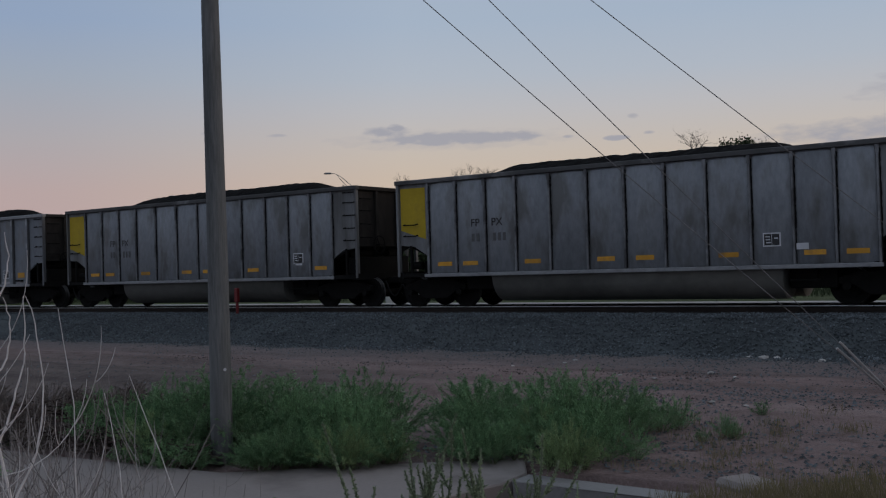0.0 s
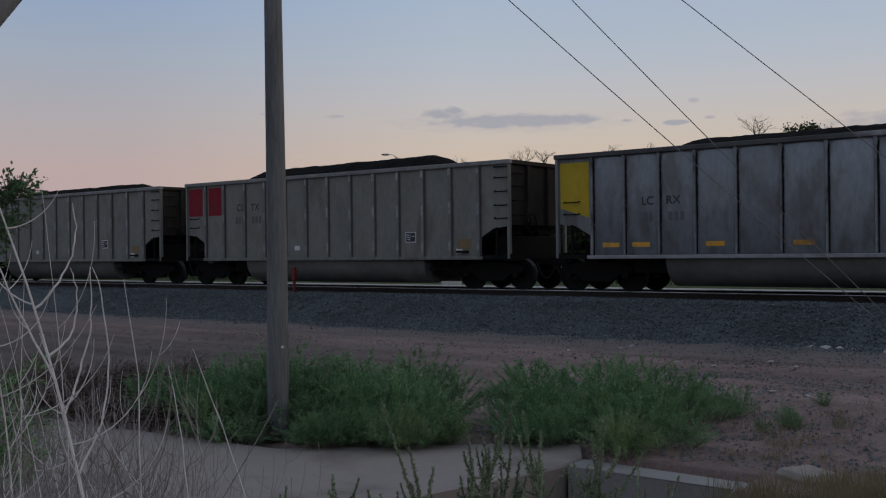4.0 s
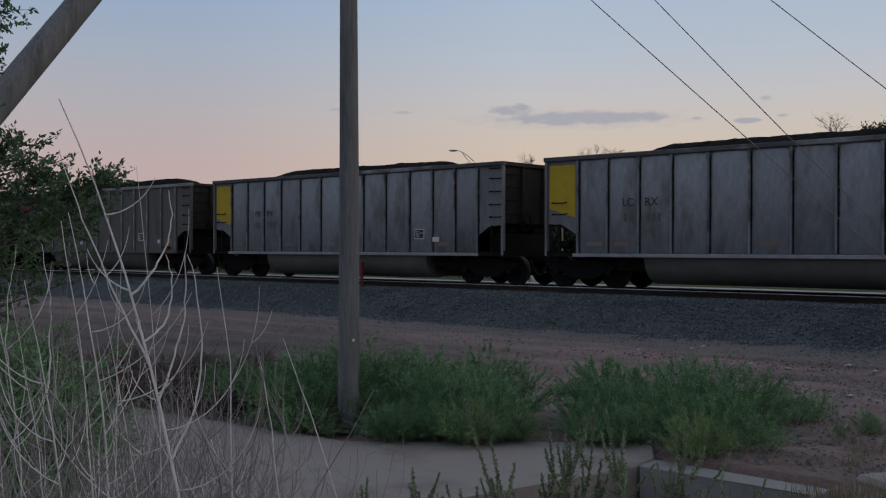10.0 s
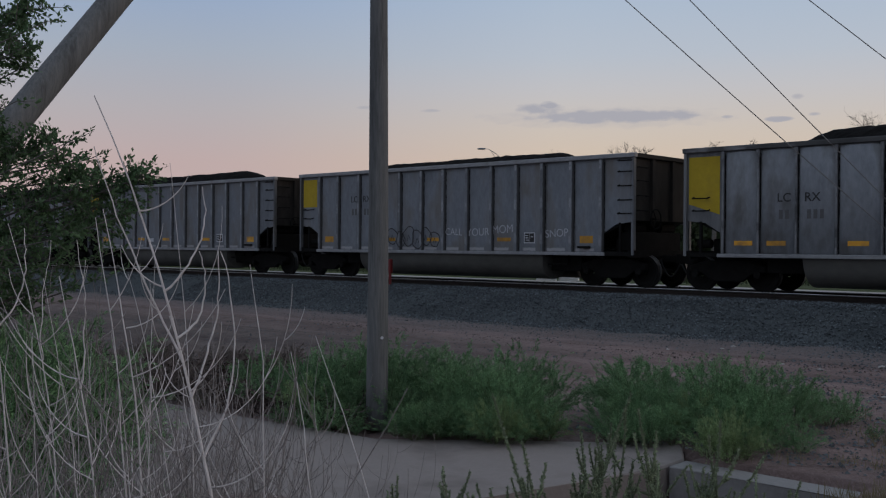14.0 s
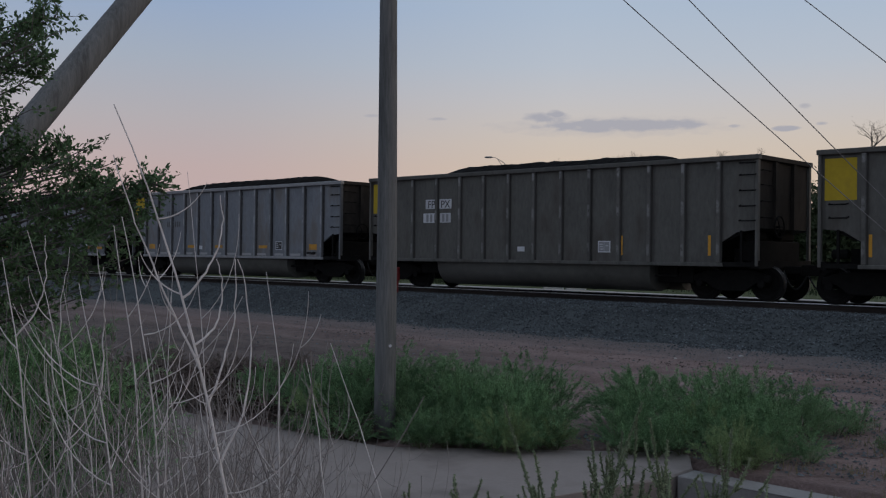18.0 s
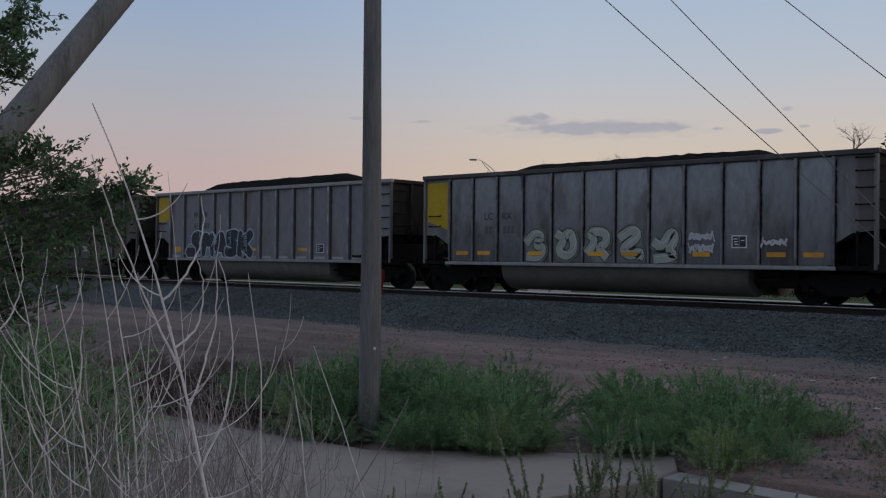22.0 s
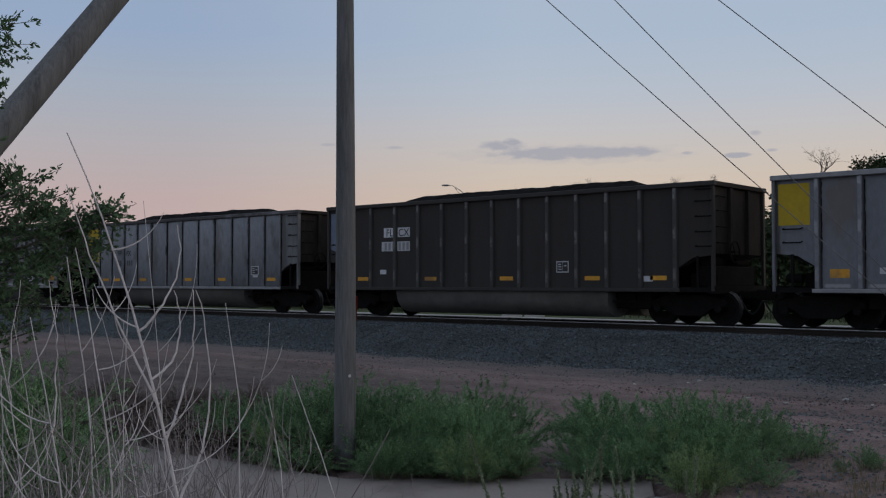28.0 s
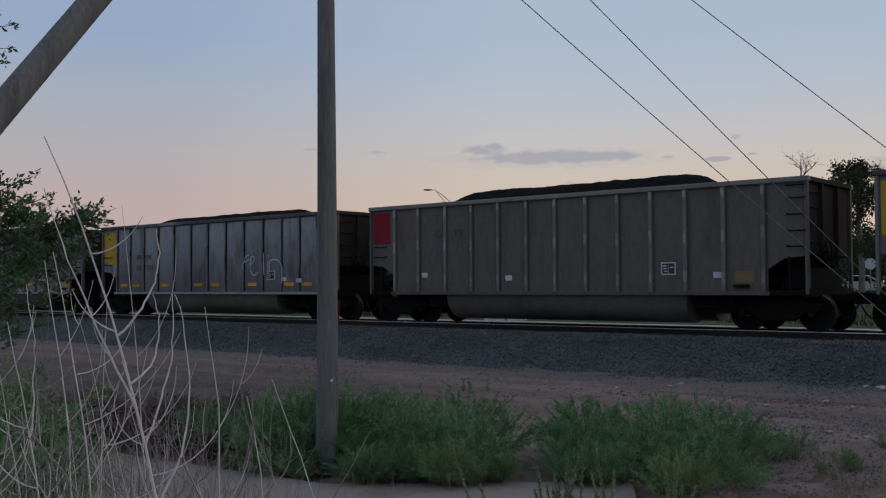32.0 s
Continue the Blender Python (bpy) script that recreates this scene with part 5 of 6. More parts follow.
def build_pole():
    pole = thing("utility_pole", "tall weathered grey wooden pole standing among green weeds", "utility pole", at=(POLE_AT.x, POLE_AT.y, -0.3))
    bm = bmesh.new()
    hs = [0, 0.25, 0.6, 1.2, 2.5, 4.0, 6.0, 8.0, 10.2]
    tube(bm, [(0.012 * math.sin(h * 0.7), 0, h) for h in hs], [0.140 - 0.0052 * h for h in hs], 20)
    part("shaft", bm, POLE, pole, smooth=True)
    bm = bmesh.new()
    way = Vector((0.65, -0.75, 0)).normalized()
    p = way * 0.112 + Vector((0, 0, 1.17)) + Vector((0.75, 0.65, 0)).normalized() * 0.075
    tube(bm, [p, p + way * 0.02], [0.019, 0.019], 10)
    part("tag", bm, PALE, pole, "small round white tag")
    bm = bmesh.new()
    tube(bm, [(0, 0, 8.05), (0, 0, 8.13)], [0.112, 0.112], 14)
    tube(bm, [(0, 0, 9.38), (0, 0, 9.46)], [0.104, 0.104], 14)
    part("guy_band", bm, STEEL, pole)
    brace = thing("brace_pole", "slanting weathered wooden push brace leaning on the utility pole", "utility pole", at=(-8.3, 1.38, 0.0))
    bm = bmesh.new()
    a, b = Vector((-8.28, 1.22, -0.2)), Vector((-9.39, 8.99, 9.4))
    base = Vector(brace.location)
    tube(bm, [a.lerp(b, k / 8) - base for k in range(9)], [0.138 - 0.003 * k for k in range(9)], 18)
    part("shaft", bm, POLE, brace, smooth=True)
    for name, top, foot, guard in (("a", 7.9, (-3.16, 16.38, 0.05), 1), ("b", 9.15, (-3.10, 16.33, 0.05), 1), ("c", 9.35, (-0.38, 17.57, 0.05), 0)):
        guy = thing("guy_wire", "thin steel guy wire running from the pole to a ground anchor", "guy wire", "guy wires of the pole", at=foot)
        a, b = Vector((POLE_AT.x + 0.08, POLE_AT.y + 0.08, top)) - Vector(foot), Vector((0, 0, 0))
        bm = bmesh.new()
        tube(bm, [a.lerp(b, k / 20) - Vector((0, 0, 0.10 * 4 * (k / 20) * (1 - k / 20))) for k in range(21)], [0.0068] * 21, 6)
        part("strand", bm, WIRE, guy)
        if guard:
            bm = bmesh.new()
            tube(bm, [b.lerp(a, 0.0), b.lerp(a, 0.08)], [0.022, 0.022], 8)
            part("guard", bm, GUARD, guy, "pale sleeve at the foot of the wire")
        bm = bmesh.new()
        tube(bm, [b, b + Vector((0.12, 0.12, -0.3))], [0.014, 0.014], 6)
        part("anchor_rod", bm, RUST, guy)


build_pole()


# ---- concrete slab and culvert pit ----
def build_concrete():
    bm = bmesh.new()
    slab(bm, SLAB_EDGE + [(-5.66, 9.45), (-6.08, 7.5), (-6.95, 4.0), (-15.4, 4.0)], -0.75, -0.30)
    solid("concrete_apron", bm, CONCRETE, "dusty beige concrete ditch apron with worn edge", "concrete apron", kind="structure", bevel=0.02)
    bm = bmesh.new()
    slab(bm, [(-5.655, 9.99), (-5.635, 9.60), (-3.72, 9.55), (-3.60, 8.75), (-3.35, 8.72), (-3.45, 9.88)], -1.95, -0.30)
    wall = solid("culvert_wall", bm, WALLCRETE, "grey concrete culvert wing wall with pale top edge", "concrete wall", kind="structure", bevel=0.012)
    bm = bmesh.new()
    slab(bm, [(-3.55, 10.1), (-3.32, 10.5), (-2.85, 10.2), (-3.1, 9.8)], -0.6, -0.16)
    solid("concrete_block", bm, CONCRETE, "broken pale concrete lump in dry grass", "concrete block", bevel=0.05)


build_concrete()


# ---- plants ----
def spot(turn, dist, z=None):
    """A place by its turn to the left of the track's normal and its distance from the viewer."""
    a = radians(turn)
    x, y = -dist * math.sin(a), dist * math.cos(a)
    return Vector((x, y, height_at(x, y) if z is None else z))


def slivers(name, base, way, length, width, mat, seed):
    """Many small leaves, each a folded diamond of two triangles."""
    rng = np.random.default_rng(seed)
    n = len(base)
    way = way / np.linalg.norm(way, axis=1, keepdims=True)
    side = np.cross(way, rng.normal(size=(n, 3)))
    side /= np.linalg.norm(side, axis=1, keepdims=True)
    lift = np.cross(side, way)
    l, w = np.reshape(length, (-1, 1)), np.reshape(width, (-1, 1))
    mid = base + way * l * 0.5
    v = np.stack([base, mid + side * w / 2 + lift * w * 0.2, base + way * l, mid - side * w / 2 + lift * w * 0.2], 1).reshape(-1, 3)
    k = 4 * np.arange(n)[:, None]
    faces = np.concatenate([k + [0, 1, 2], k + [0, 2, 3]])
    return raw_mesh(name, v.tolist(), faces.tolist(), mat)


def bush_meshes(seed, mat=None):
    """A feathery weed one metre high: arching stems that carry soft sprays of narrow leaves, in a rounded crown."""
    rng = np.random.default_rng(seed)
    bm = bmesh.new()
    bases, ways, lens = [], [], []
    for s in range(38):
        a = rng.uniform(0, 6.283)
        lean = 1.28 * rng.random() ** 0.65
        tall = rng.uniform(0.70, 1.0) * math.cos(lean * 0.92) + 0.05
        flat = np.array([math.cos(a), math.sin(a), 0.0])
        reach = math.sin(lean) * rng.uniform(0.6, 0.95)
        sway = np.array([rng.normal(0, 0.07), rng.normal(0, 0.07), 0.0])

        def at(u):
            return flat * (0.08 + reach * u ** 1.15) + sway * u * u + np.array([0, 0, tall * u * (1.45 - 0.45 * u)])

        if s % 2 == 0:
            tube(bm, [at(u).tolist() for u in (0, 0.25, 0.5, 0.75, 1.0)], [0.006, 0.005, 0.004, 0.003, 0.002], 4, cap=False)
        for q in range(26):
            u = 0.10 + 0.84 * rng.random() ** 0.7 if q else 1.0
            way = at(min(u + 0.05, 1.05)) - at(u - 0.05)
            way = way / np.linalg.norm(way) * 0.55 + rng.normal(0, 0.42, 3) + flat * 0.25 + np.array([0, 0, 0.30])
            way /= np.linalg.norm(way)
            long = rng.uniform(0.08, 0.20) * (1.15 - 0.45 * u)
            m = 34
            v = rng.random(m) ** 0.8
            p = at(u) + way * (long * v)[:, None]
            p[:, 2] -= 0.25 * long * v ** 2
            side = rng.normal(0, 1.0, (m, 3))
            bases.append(p)
            ways.append(way * 0.85 + side * 0.42)
            lens.append(rng.uniform(0.018, 0.040, m) * (1.25 - 0.55 * v))
    b, w, l = np.concatenate(bases), np.concatenate(ways), np.concatenate(lens)
    b[:, 2] = np.maximum(b[:, 2], 0.0)
    leaves = slivers("foliage", b, w, l, l * 0.13, mat or BUSH, seed + 1)
    return mesh_of("shoot_tangle", bm, BUSH_STEM), leaves


bush_kinds = [bush_meshes(s) for s in (11, 12, 13, 14)] + [bush_meshes(s, DRYBRUSH) for s in (15, 16)] + [bush_meshes(s, BUSH_PALE) for s in (17, 18)]


def green_bush(at, tall, wide, turn, kind, label="feathery green weed bush on bare dirt", group="weed bushes along the ditch"):
    bush = thing("weed_bush", label, "bush", group, at=at)
    bush.scale = (wide, wide, tall)
    bush.rotation_euler.z = turn
    tagged(part("shoot_tangle", bush_kinds[kind][0], None, bush), kind="stuff")
    part("foliage", bush_kinds[kind][1], None, bush)
    return bush


def build_bushes():
    rnd = random.Random(8)

    def front(turn):
        return float(np.interp(turn, [22, 27, 30.6, 38.7, 46.8, 50, 55], [12.3, 11.85, 12.35, 12.2, 12.35, 13.0, 14.5]))

    def clear_of_pole(a, r, wide):
        # the foot of the pole stands free
        return not (r < 13.05 and abs(a - 46.7) < 0.5 + math.degrees(wide * 0.55 / r))

    for first, last, heights in ((37.4, 54.4, ([36, 39, 45, 49, 55], [0.80, 1.04, 1.0, 0.92, 0.5])), (23.8, 34.2, ([22.5, 25, 29, 32, 34.6], [0.62, 0.86, 0.98, 0.92, 0.66]))):
        for turn in np.arange(first, last, 1.5):
            for row in range(4):
                a = turn + rnd.uniform(-0.55, 0.55) + 0.85 * (row % 2)
                if a > last:
                    continue
                r = front(a) - 0.12 + 0.58 * row + rnd.uniform(-0.12, 0.12)
                tall = (0.56, 0.76, 0.95, 1.03)[row] * rnd.uniform(0.80, 1.10) * float(np.interp(a, *heights))
                wide = tall * rnd.uniform(0.78, 1.0)
                kind, turned = (6 + rnd.randrange(2) if row < 2 and rnd.random() < 0.09 else rnd.randrange(4)), rnd.uniform(0, 6.28)
                if clear_of_pole(a, r, wide):
                    green_bush(spot(a, r) - Vector((0, 0, 0.04)), tall, wide, turned, kind)
    # a low dense skirt of shoots that hangs over the slab's edge
    for turn in np.arange(31.2, 46.2, 0.8):
        a = float(turn) + rnd.uniform(-0.3, 0.3)
        if not 34.4 < a < 36.8:
            green_bush(spot(a, front(a) + rnd.uniform(0.0, 0.16)) - Vector((0, 0, 0.05)), rnd.uniform(0.30, 0.48), rnd.uniform(0.38, 0.50), rnd.uniform(0, 6.28), rnd.randrange(4))
    for a, r, tall in ((48.5, 12.75, 0.40), (44.9, 12.25, 0.40), (44.2, 12.2, 0.46), (47.9, 12.6, 0.3), (45.6, 12.4, 0.3), (40.5, 12.0, 0.4), (38.4, 12.0, 0.36), (33.0, 12.05, 0.4), (31.5, 12.0, 0.42)):
        green_bush(spot(a, r) - Vector((0, 0, 0.03)), tall, tall * 0.8, rnd.uniform(0, 6), rnd.randrange(4))
    for a, r, tall in ((27.2, 11.3, 0.62), (28.1, 11.4, 0.5), (26.4, 11.5, 0.45), (22.2, 13.6, 0.5), (21.2, 13.7, 0.48), (18.9, 13.3, 0.34), (18.3, 13.2, 0.26), (16.8, 14.4, 0.26), (19.9, 13.0, 0.22)):
        green_bush(spot(a, r) - Vector((0, 0, 0.03)), tall, tall * 0.8, rnd.uniform(0, 6), 6 + rnd.randrange(2) if a > 24 else rnd.randrange(4), "small feathery weed on bare dirt")
    # brown dry brush behind the slab's far end
    for k in range(64):
        a, r = rnd.uniform(50.5, 62.5), rnd.uniform(14.6, 19.6)
        tall = rnd.uniform(0.22, 0.58)
        bush = green_bush(spot(a, r) - Vector((0, 0, 0.03)), tall, tall * 0.9, rnd.uniform(0, 6), 4 + k % 2, "low brown dry brush behind the ditch", "dry brush behind the ditch")
    # green plants low on the near left bank, behind the dead stems
    for a, r, tall in ((63.6, 6.6, 0.9), (64.5, 6.0, 1.0), (66, 6.5, 1.1), (64.6, 7.2, 1.1), (57.6, 5.2, 0.3), (59.0, 5.6, 0.35)):
        green_bush(spot(a, r) - Vector((0, 0, 0.03)), tall, tall * 0.75, rnd.uniform(0, 6), rnd.randrange(4), "feathery green weed on the near bank")
    for k in range(18):
        a, r = rnd.uniform(64.6, 70.0), rnd.uniform(4.6, 7.0)
        tall = rnd.uniform(0.95, 1.25) if r > 5.6 else rnd.uniform(0.5, 0.8)
        green_bush(spot(a, r) - Vector((0, 0, 0.03)), tall, tall * 0.8, rnd.uniform(0, 6), rnd.randrange(4), "feathery green weed on the near bank")
    for k in range(30):
        a, r = rnd.uniform(56.5, 69.0), rnd.uniform(3.7, 5.4)
        tall = rnd.uniform(0.22, 0.45)
        green_bush(spot(a, r) - Vector((0, 0, 0.03)), tall, tall * 0.95, rnd.uniform(0, 6), 4 + k % 2 if k % 4 else rnd.randrange(4), "low dry brush on the near bank", "dry brush on the near bank")


build_bushes()


def build_weeds():
    """Grey-green weeds close before the viewer: a few curved stalks thick with tiny buds, narrow leaves below."""
    rng = np.random.default_rng(21)
    rnd = random.Random(21)
    for turn, dist, tall, n in ((44.4, 4.4, 0.62, 4), (42.6, 4.5, 0.55, 4), (36.6, 4.6, 0.92, 5), (35.2, 4.7, 0.86, 6), (34.2, 4.6, 0.70, 4), (30.0, 4.7, 0.90, 5), (29.0, 4.8, 0.80, 5), (25.9, 4.9, 0.78, 3), (39.4, 4.8, 0.5, 3)):
        at = spot(turn, dist) - Vector((0, 0, 0.02))
        plant = thing("weed_stalk", "grey-green weed with curved knobbly flower spikes", "weed", "weeds on the near bank", at=at)
        stems = bmesh.new()
        lb, lw, ll, wd = [], [], [], []

        def spike(root, tip, hook, start):
            pts = [root.lerp(tip, u) + hook * (u ** 2.2) for u in (0, 0.15, 0.3, 0.45, 0.6, 0.75, 0.88, 1.0)]
            tube(stems, pts, [0.0055 * (1 - 0.5 * k / 7) for k in range(8)], 6, cap=False)
            way = np.array(tip - root) / (tip - root).length
            m = int(760 * (tip - root).length * (1 - start))
            u = start + (1 - start) * rng.random(m)
            p = np.array(root)[None] + np.array(tip - root)[None] * u[:, None] + np.array(hook)[None] * (u ** 2.2)[:, None]
            lb.append(p)
            lw.append(rng.normal(0, 0.8, (m, 3)) + way * 0.7)
            size = rng.uniform(0.013, 0.026, m) * (1.15 - 0.5 * u)
            ll.append(size)
            wd.append(size * 0.45)
            # narrow leaves on the lower stalk
            m = int(26 * (tip - root).length)
            u = rng.uniform(0.08, start + 0.15, m)
            lb.append(np.array(root)[None] + np.array(tip - root)[None] * u[:, None])
            lw.append(rng.normal(0, 0.6, (m, 3)) + way * 0.8)
            size = rng.uniform(0.03, 0.085, m)
            ll.append(size)
            wd.append(size * 0.16)

        for s in range(n):
            a = rnd.uniform(0, 6.28)
            h = tall * (rnd.uniform(0.6, 1.0) if s else 1.0)
            out = Vector((math.cos(a), math.sin(a), 0))
            tip = out * rnd.uniform(0.12, 0.55) * h + Vector((0, 0, h))
            hook = out * rnd.uniform(-0.24, 0.10)
            spike(Vector((0, 0, 0)), tip, hook, rnd.uniform(0.35, 0.6))
            for q in range(rnd.randrange(2, 5)):
                u = rnd.uniform(0.3, 0.7)
                p = tip * u + hook * (u ** 2.2)
                b = rnd.uniform(0, 6.28)
                side = Vector((math.cos(b), math.sin(b), 0)) * rnd.uniform(0.06, 0.16)
                spike(p, p + side + Vector((0, 0, rnd.uniform(0.06, 0.20))), -side * 0.25 + Vector((0, 0, 0.04)), rnd.uniform(0.05, 0.35))
        tagged(part("stem_tangle", stems, WEED, plant), kind="stuff")
        part("foliage", slivers("foliage", np.concatenate(lb), np.concatenate(lw), np.concatenate(ll), np.concatenate(wd), WEED, 5), None, plant)


build_weeds()


def bowed(root, tip, bow, u):
    return root.lerp(tip, u) + bow * (4 * u * (1 - u))


def dead_stem(bm, root, tip, bow, r, rnd):
    """A bowed dead stem, thinning to its tip."""
    wave = [Vector((rnd.uniform(-1, 1), rnd.uniform(-1, 1), 0)) * 0.007 for k in range(15)]
    pts = [bowed(root, tip, bow, k / 14) + (wave[k - 1] + wave[k] if k else wave[0]) * 0.5 for k in range(15)]
    tube(bm, pts, [r * (1 - 0.85 * k / 14) + 0.0007 for k in range(15)], 6)


def upswept(bm, p, a, length, r, rnd, dip=0.1, rise=1.45):
    """A twig that leaves sideways in direction a and curves smoothly upward; gives back its points."""
    out = Vector((math.cos(a), math.sin(a), 0))
    cross = Vector((-out.y, out.x, 0)) * rnd.uniform(-0.25, 0.25)
    n = 9
    pts = [Vector(p)]
    for k in range(n):
        e = -dip + (rise + dip) * ((k + 0.5) / n) ** 0.8
        way = out * math.cos(e) + cross * (k / n) + Vector((0, 0, math.sin(e)))
        pts.append(pts[-1] + way.normalized() * length / n)
    tube(bm, pts, [r * (1 - 0.8 * k / n) + 0.0005 for k in range(n + 1)], 5)
    return pts


def build_dead_weeds():
    rnd = random.Random(33)
    # tall single stalks: distance, turn at the foot, turn and height of the bend, turn and height of the tip, thickness, free twigs
    stalks = {
        "main": (3.05, 54.0, 57.7, 1.75, 62.0, 2.47, 0.0078, 5), "side": (3.2, 60.2, 61.0, 1.73, 62.0, 2.12, 0.0048, 6), "twin": (3.0, 60.8, 60.0, 1.65, 61.7, 2.14, 0.0050, 6),
        "bank": (2.9, 61.4, 62.6, 1.62, 63.8, 1.95, 0.0050, 6), "edge": (2.9, 67.2, 66.4, 1.60, 67.5, 2.02, 0.0054, 7), "far": (3.3, 65.6, 64.4, 1.64, 66.2, 2.10, 0.0044, 7),
        "arch": (3.1, 55.6, 53.1, 1.62, 53.8, 1.98, 0.0042, 4), "hook": (3.2, 51.3, 50.9, 1.49, 51.6, 1.70, 0.0042, 1), "last": (3.2, 44.3, 48.7, 1.52, 50.3, 1.75, 0.0038, 0),
        "thin": (3.3, 57.2, 57.3, 1.80, 58.2, 2.30, 0.0030, 3)}
    # curved side shoots: stalk, turn and height of the fork, of the bend and of the tip
    shoots = (
        ("main", 56.5, 1.44, 54.9, 1.62, 55.4, 2.02), ("main", 57.0, 1.61, 56.0, 1.74, 55.6, 2.02), ("main", 57.7, 1.76, 56.5, 1.84, 56.7, 2.02), ("main", 58.3, 1.91, 57.2, 1.98, 56.4, 2.21),
        ("main", 57.6, 1.70, 59.8, 1.98, 62.1, 2.32), ("bank", 62.6, 1.66, 62.5, 1.85, 62.9, 2.05), ("far", 65.4, 1.70, 64.6, 1.84, 64.1, 2.05), ("edge", 66.7, 1.80, 65.8, 1.90, 65.6, 2.08))

    def through_bend(p, bend, q, u):
        # the parabola from p by way of the bend to q
        k = (bend - p).length / ((bend - p).length + (q - bend).length)
        c = (bend - p * ((1 - k) ** 2) - q * (k * k)) / (2 * k * (1 - k))
        return p * ((1 - u) ** 2) + c * (2 * u * (1 - u)) + q * (u * u)

    def curved(bm, p, bend, q, r0, r1):
        bend_at = 16
        wave = Vector((0, 0, 0))
        pts = []
        for k in range(bend_at + 1):
            wave = wave * 0.5 + Vector((rnd.uniform(-1, 1), rnd.uniform(-1, 1), 0)) * (0.004 if k else 0.0)
            pts.append(through_bend(p, bend, q, k / bend_at) + wave)
        tube(bm, pts, [r0 + (r1 - r0) * k / bend_at for k in range(bend_at + 1)], 6)

    for k in range(13):
        turn = 55.0 + 1.05 * k + rnd.uniform(-0.5, 0.5)
        top = rnd.uniform(1.55, 2.0)
        lean = rnd.uniform(-1.0, 4.0)
        stalks[k] = (rnd.uniform(2.7, 3.6), turn, turn + 0.4 * lean + rnd.uniform(-1.5, 0.5), 1.30 + rnd.uniform(-0.1, 0.1), turn + lean, top, rnd.uniform(0.0024, 0.0038), rnd.randrange(2, 5))
    for key, (dist, foot, bend_turn, bend_z, tip_turn, tip_z, r, twigs) in stalks.items():
        at = spot(foot, dist, 0.45)
        plant = thing("dead_stalk", "tall pale dead weed stalk with upswept twigs", "dead plant", "dead weed stalks", at=at)
        root, bend, tip = Vector((0, 0, -0.05)), spot(bend_turn, dist, bend_z) - at, spot(tip_turn, dist + 0.08, tip_z) - at
        bm = bmesh.new()
        curved(bm, root, bend, tip, r, r * 0.22)
        stem = part("stem", bm, BONE, plant)
        for owner, t0, z0, t1, z1, t2, z2 in shoots:
            if owner == key:
                bm = bmesh.new()
                fork = min((through_bend(root, bend, tip, q / 60) for q in range(61)), key=lambda p: abs(p.z + at.z - z0))
                curved(bm, fork, spot(t1, dist + 0.03, z1) - at, spot(t2, dist + 0.05, z2) - at, r * 0.48, r * 0.16)
                part("twig", bm, BONE, stem)
        for q in range(twigs):
            bm = bmesh.new()
            u = 0.30 + 0.60 * (q + rnd.random() * 0.6) / twigs
            pts = upswept(bm, through_bend(root, bend, tip, u), rnd.choice((0.8, 3.9)) + rnd.uniform(-0.5, 0.5), rnd.uniform(0.22, 0.52) * (1.2 - 0.6 * u), max(0.0013, r * 0.28), rnd, rnd.choice((0.0, -0.3, -0.6, -0.9)), rnd.uniform(1.1, 1.9))
            if q % 2:
                upswept(bm, pts[4], rnd.uniform(0, 6.28), rnd.uniform(0.10, 0.22), 0.0012, rnd, -0.5)
            part("twig", bm, BONE, stem)
    # thickets of thinner stems, denser away from the line
    for n in range(190):
        u = rnd.random() ** 1.8
        turn = 69.5 - 19.5 * u
        dist = rnd.uniform(2.6, 4.7)
        at = spot(turn, dist, 0.45)
        plant = thing("dead_weed", "tangled dry grey weed with thin twigs", "dead plant", "dead weeds on the near bank", at=at)
        bm = bmesh.new()
        for s in range(rnd.randrange(2, 4)):
            top = rnd.uniform(0.5, 1.5) * (1.0 - 0.55 * u)
            a = rnd.uniform(0, 6.28)
            lean = rnd.uniform(0.05, 0.95) * top
            root = Vector((rnd.uniform(-0.2, 0.2), rnd.uniform(-0.2, 0.2), -0.05))
            tip = Vector((math.cos(a) * lean - 0.05, math.sin(a) * lean, top))
            bow = Vector((math.cos(a), math.sin(a), 0)) * rnd.uniform(0.05, 0.42) * top + Vector((rnd.uniform(-0.16, 0.16), rnd.uniform(-0.16, 0.16), 0))
            r = rnd.uniform(0.0013, 0.0028)
            dead_stem(bm, root, tip, bow, r, rnd)
            for q in range(rnd.randrange(5, 9)):
                pts = upswept(bm, bowed(root, tip, bow, rnd.uniform(0.12, 0.85)), rnd.uniform(0, 6.28), rnd.uniform(0.18, 0.55), r * 0.6, rnd, -rnd.uniform(-0.2, 0.7), rnd.uniform(1.3, 2.1))
                if q % 2:
                    upswept(bm, pts[5], rnd.uniform(0, 6.28), rnd.uniform(0.08, 0.2), r * 0.4, rnd, -0.2, 1.2)
        tagged(part("twig_tangle", bm, BONE if rnd.random() < 0.06 else STRAW, plant), kind="stuff")


build_dead_weeds()


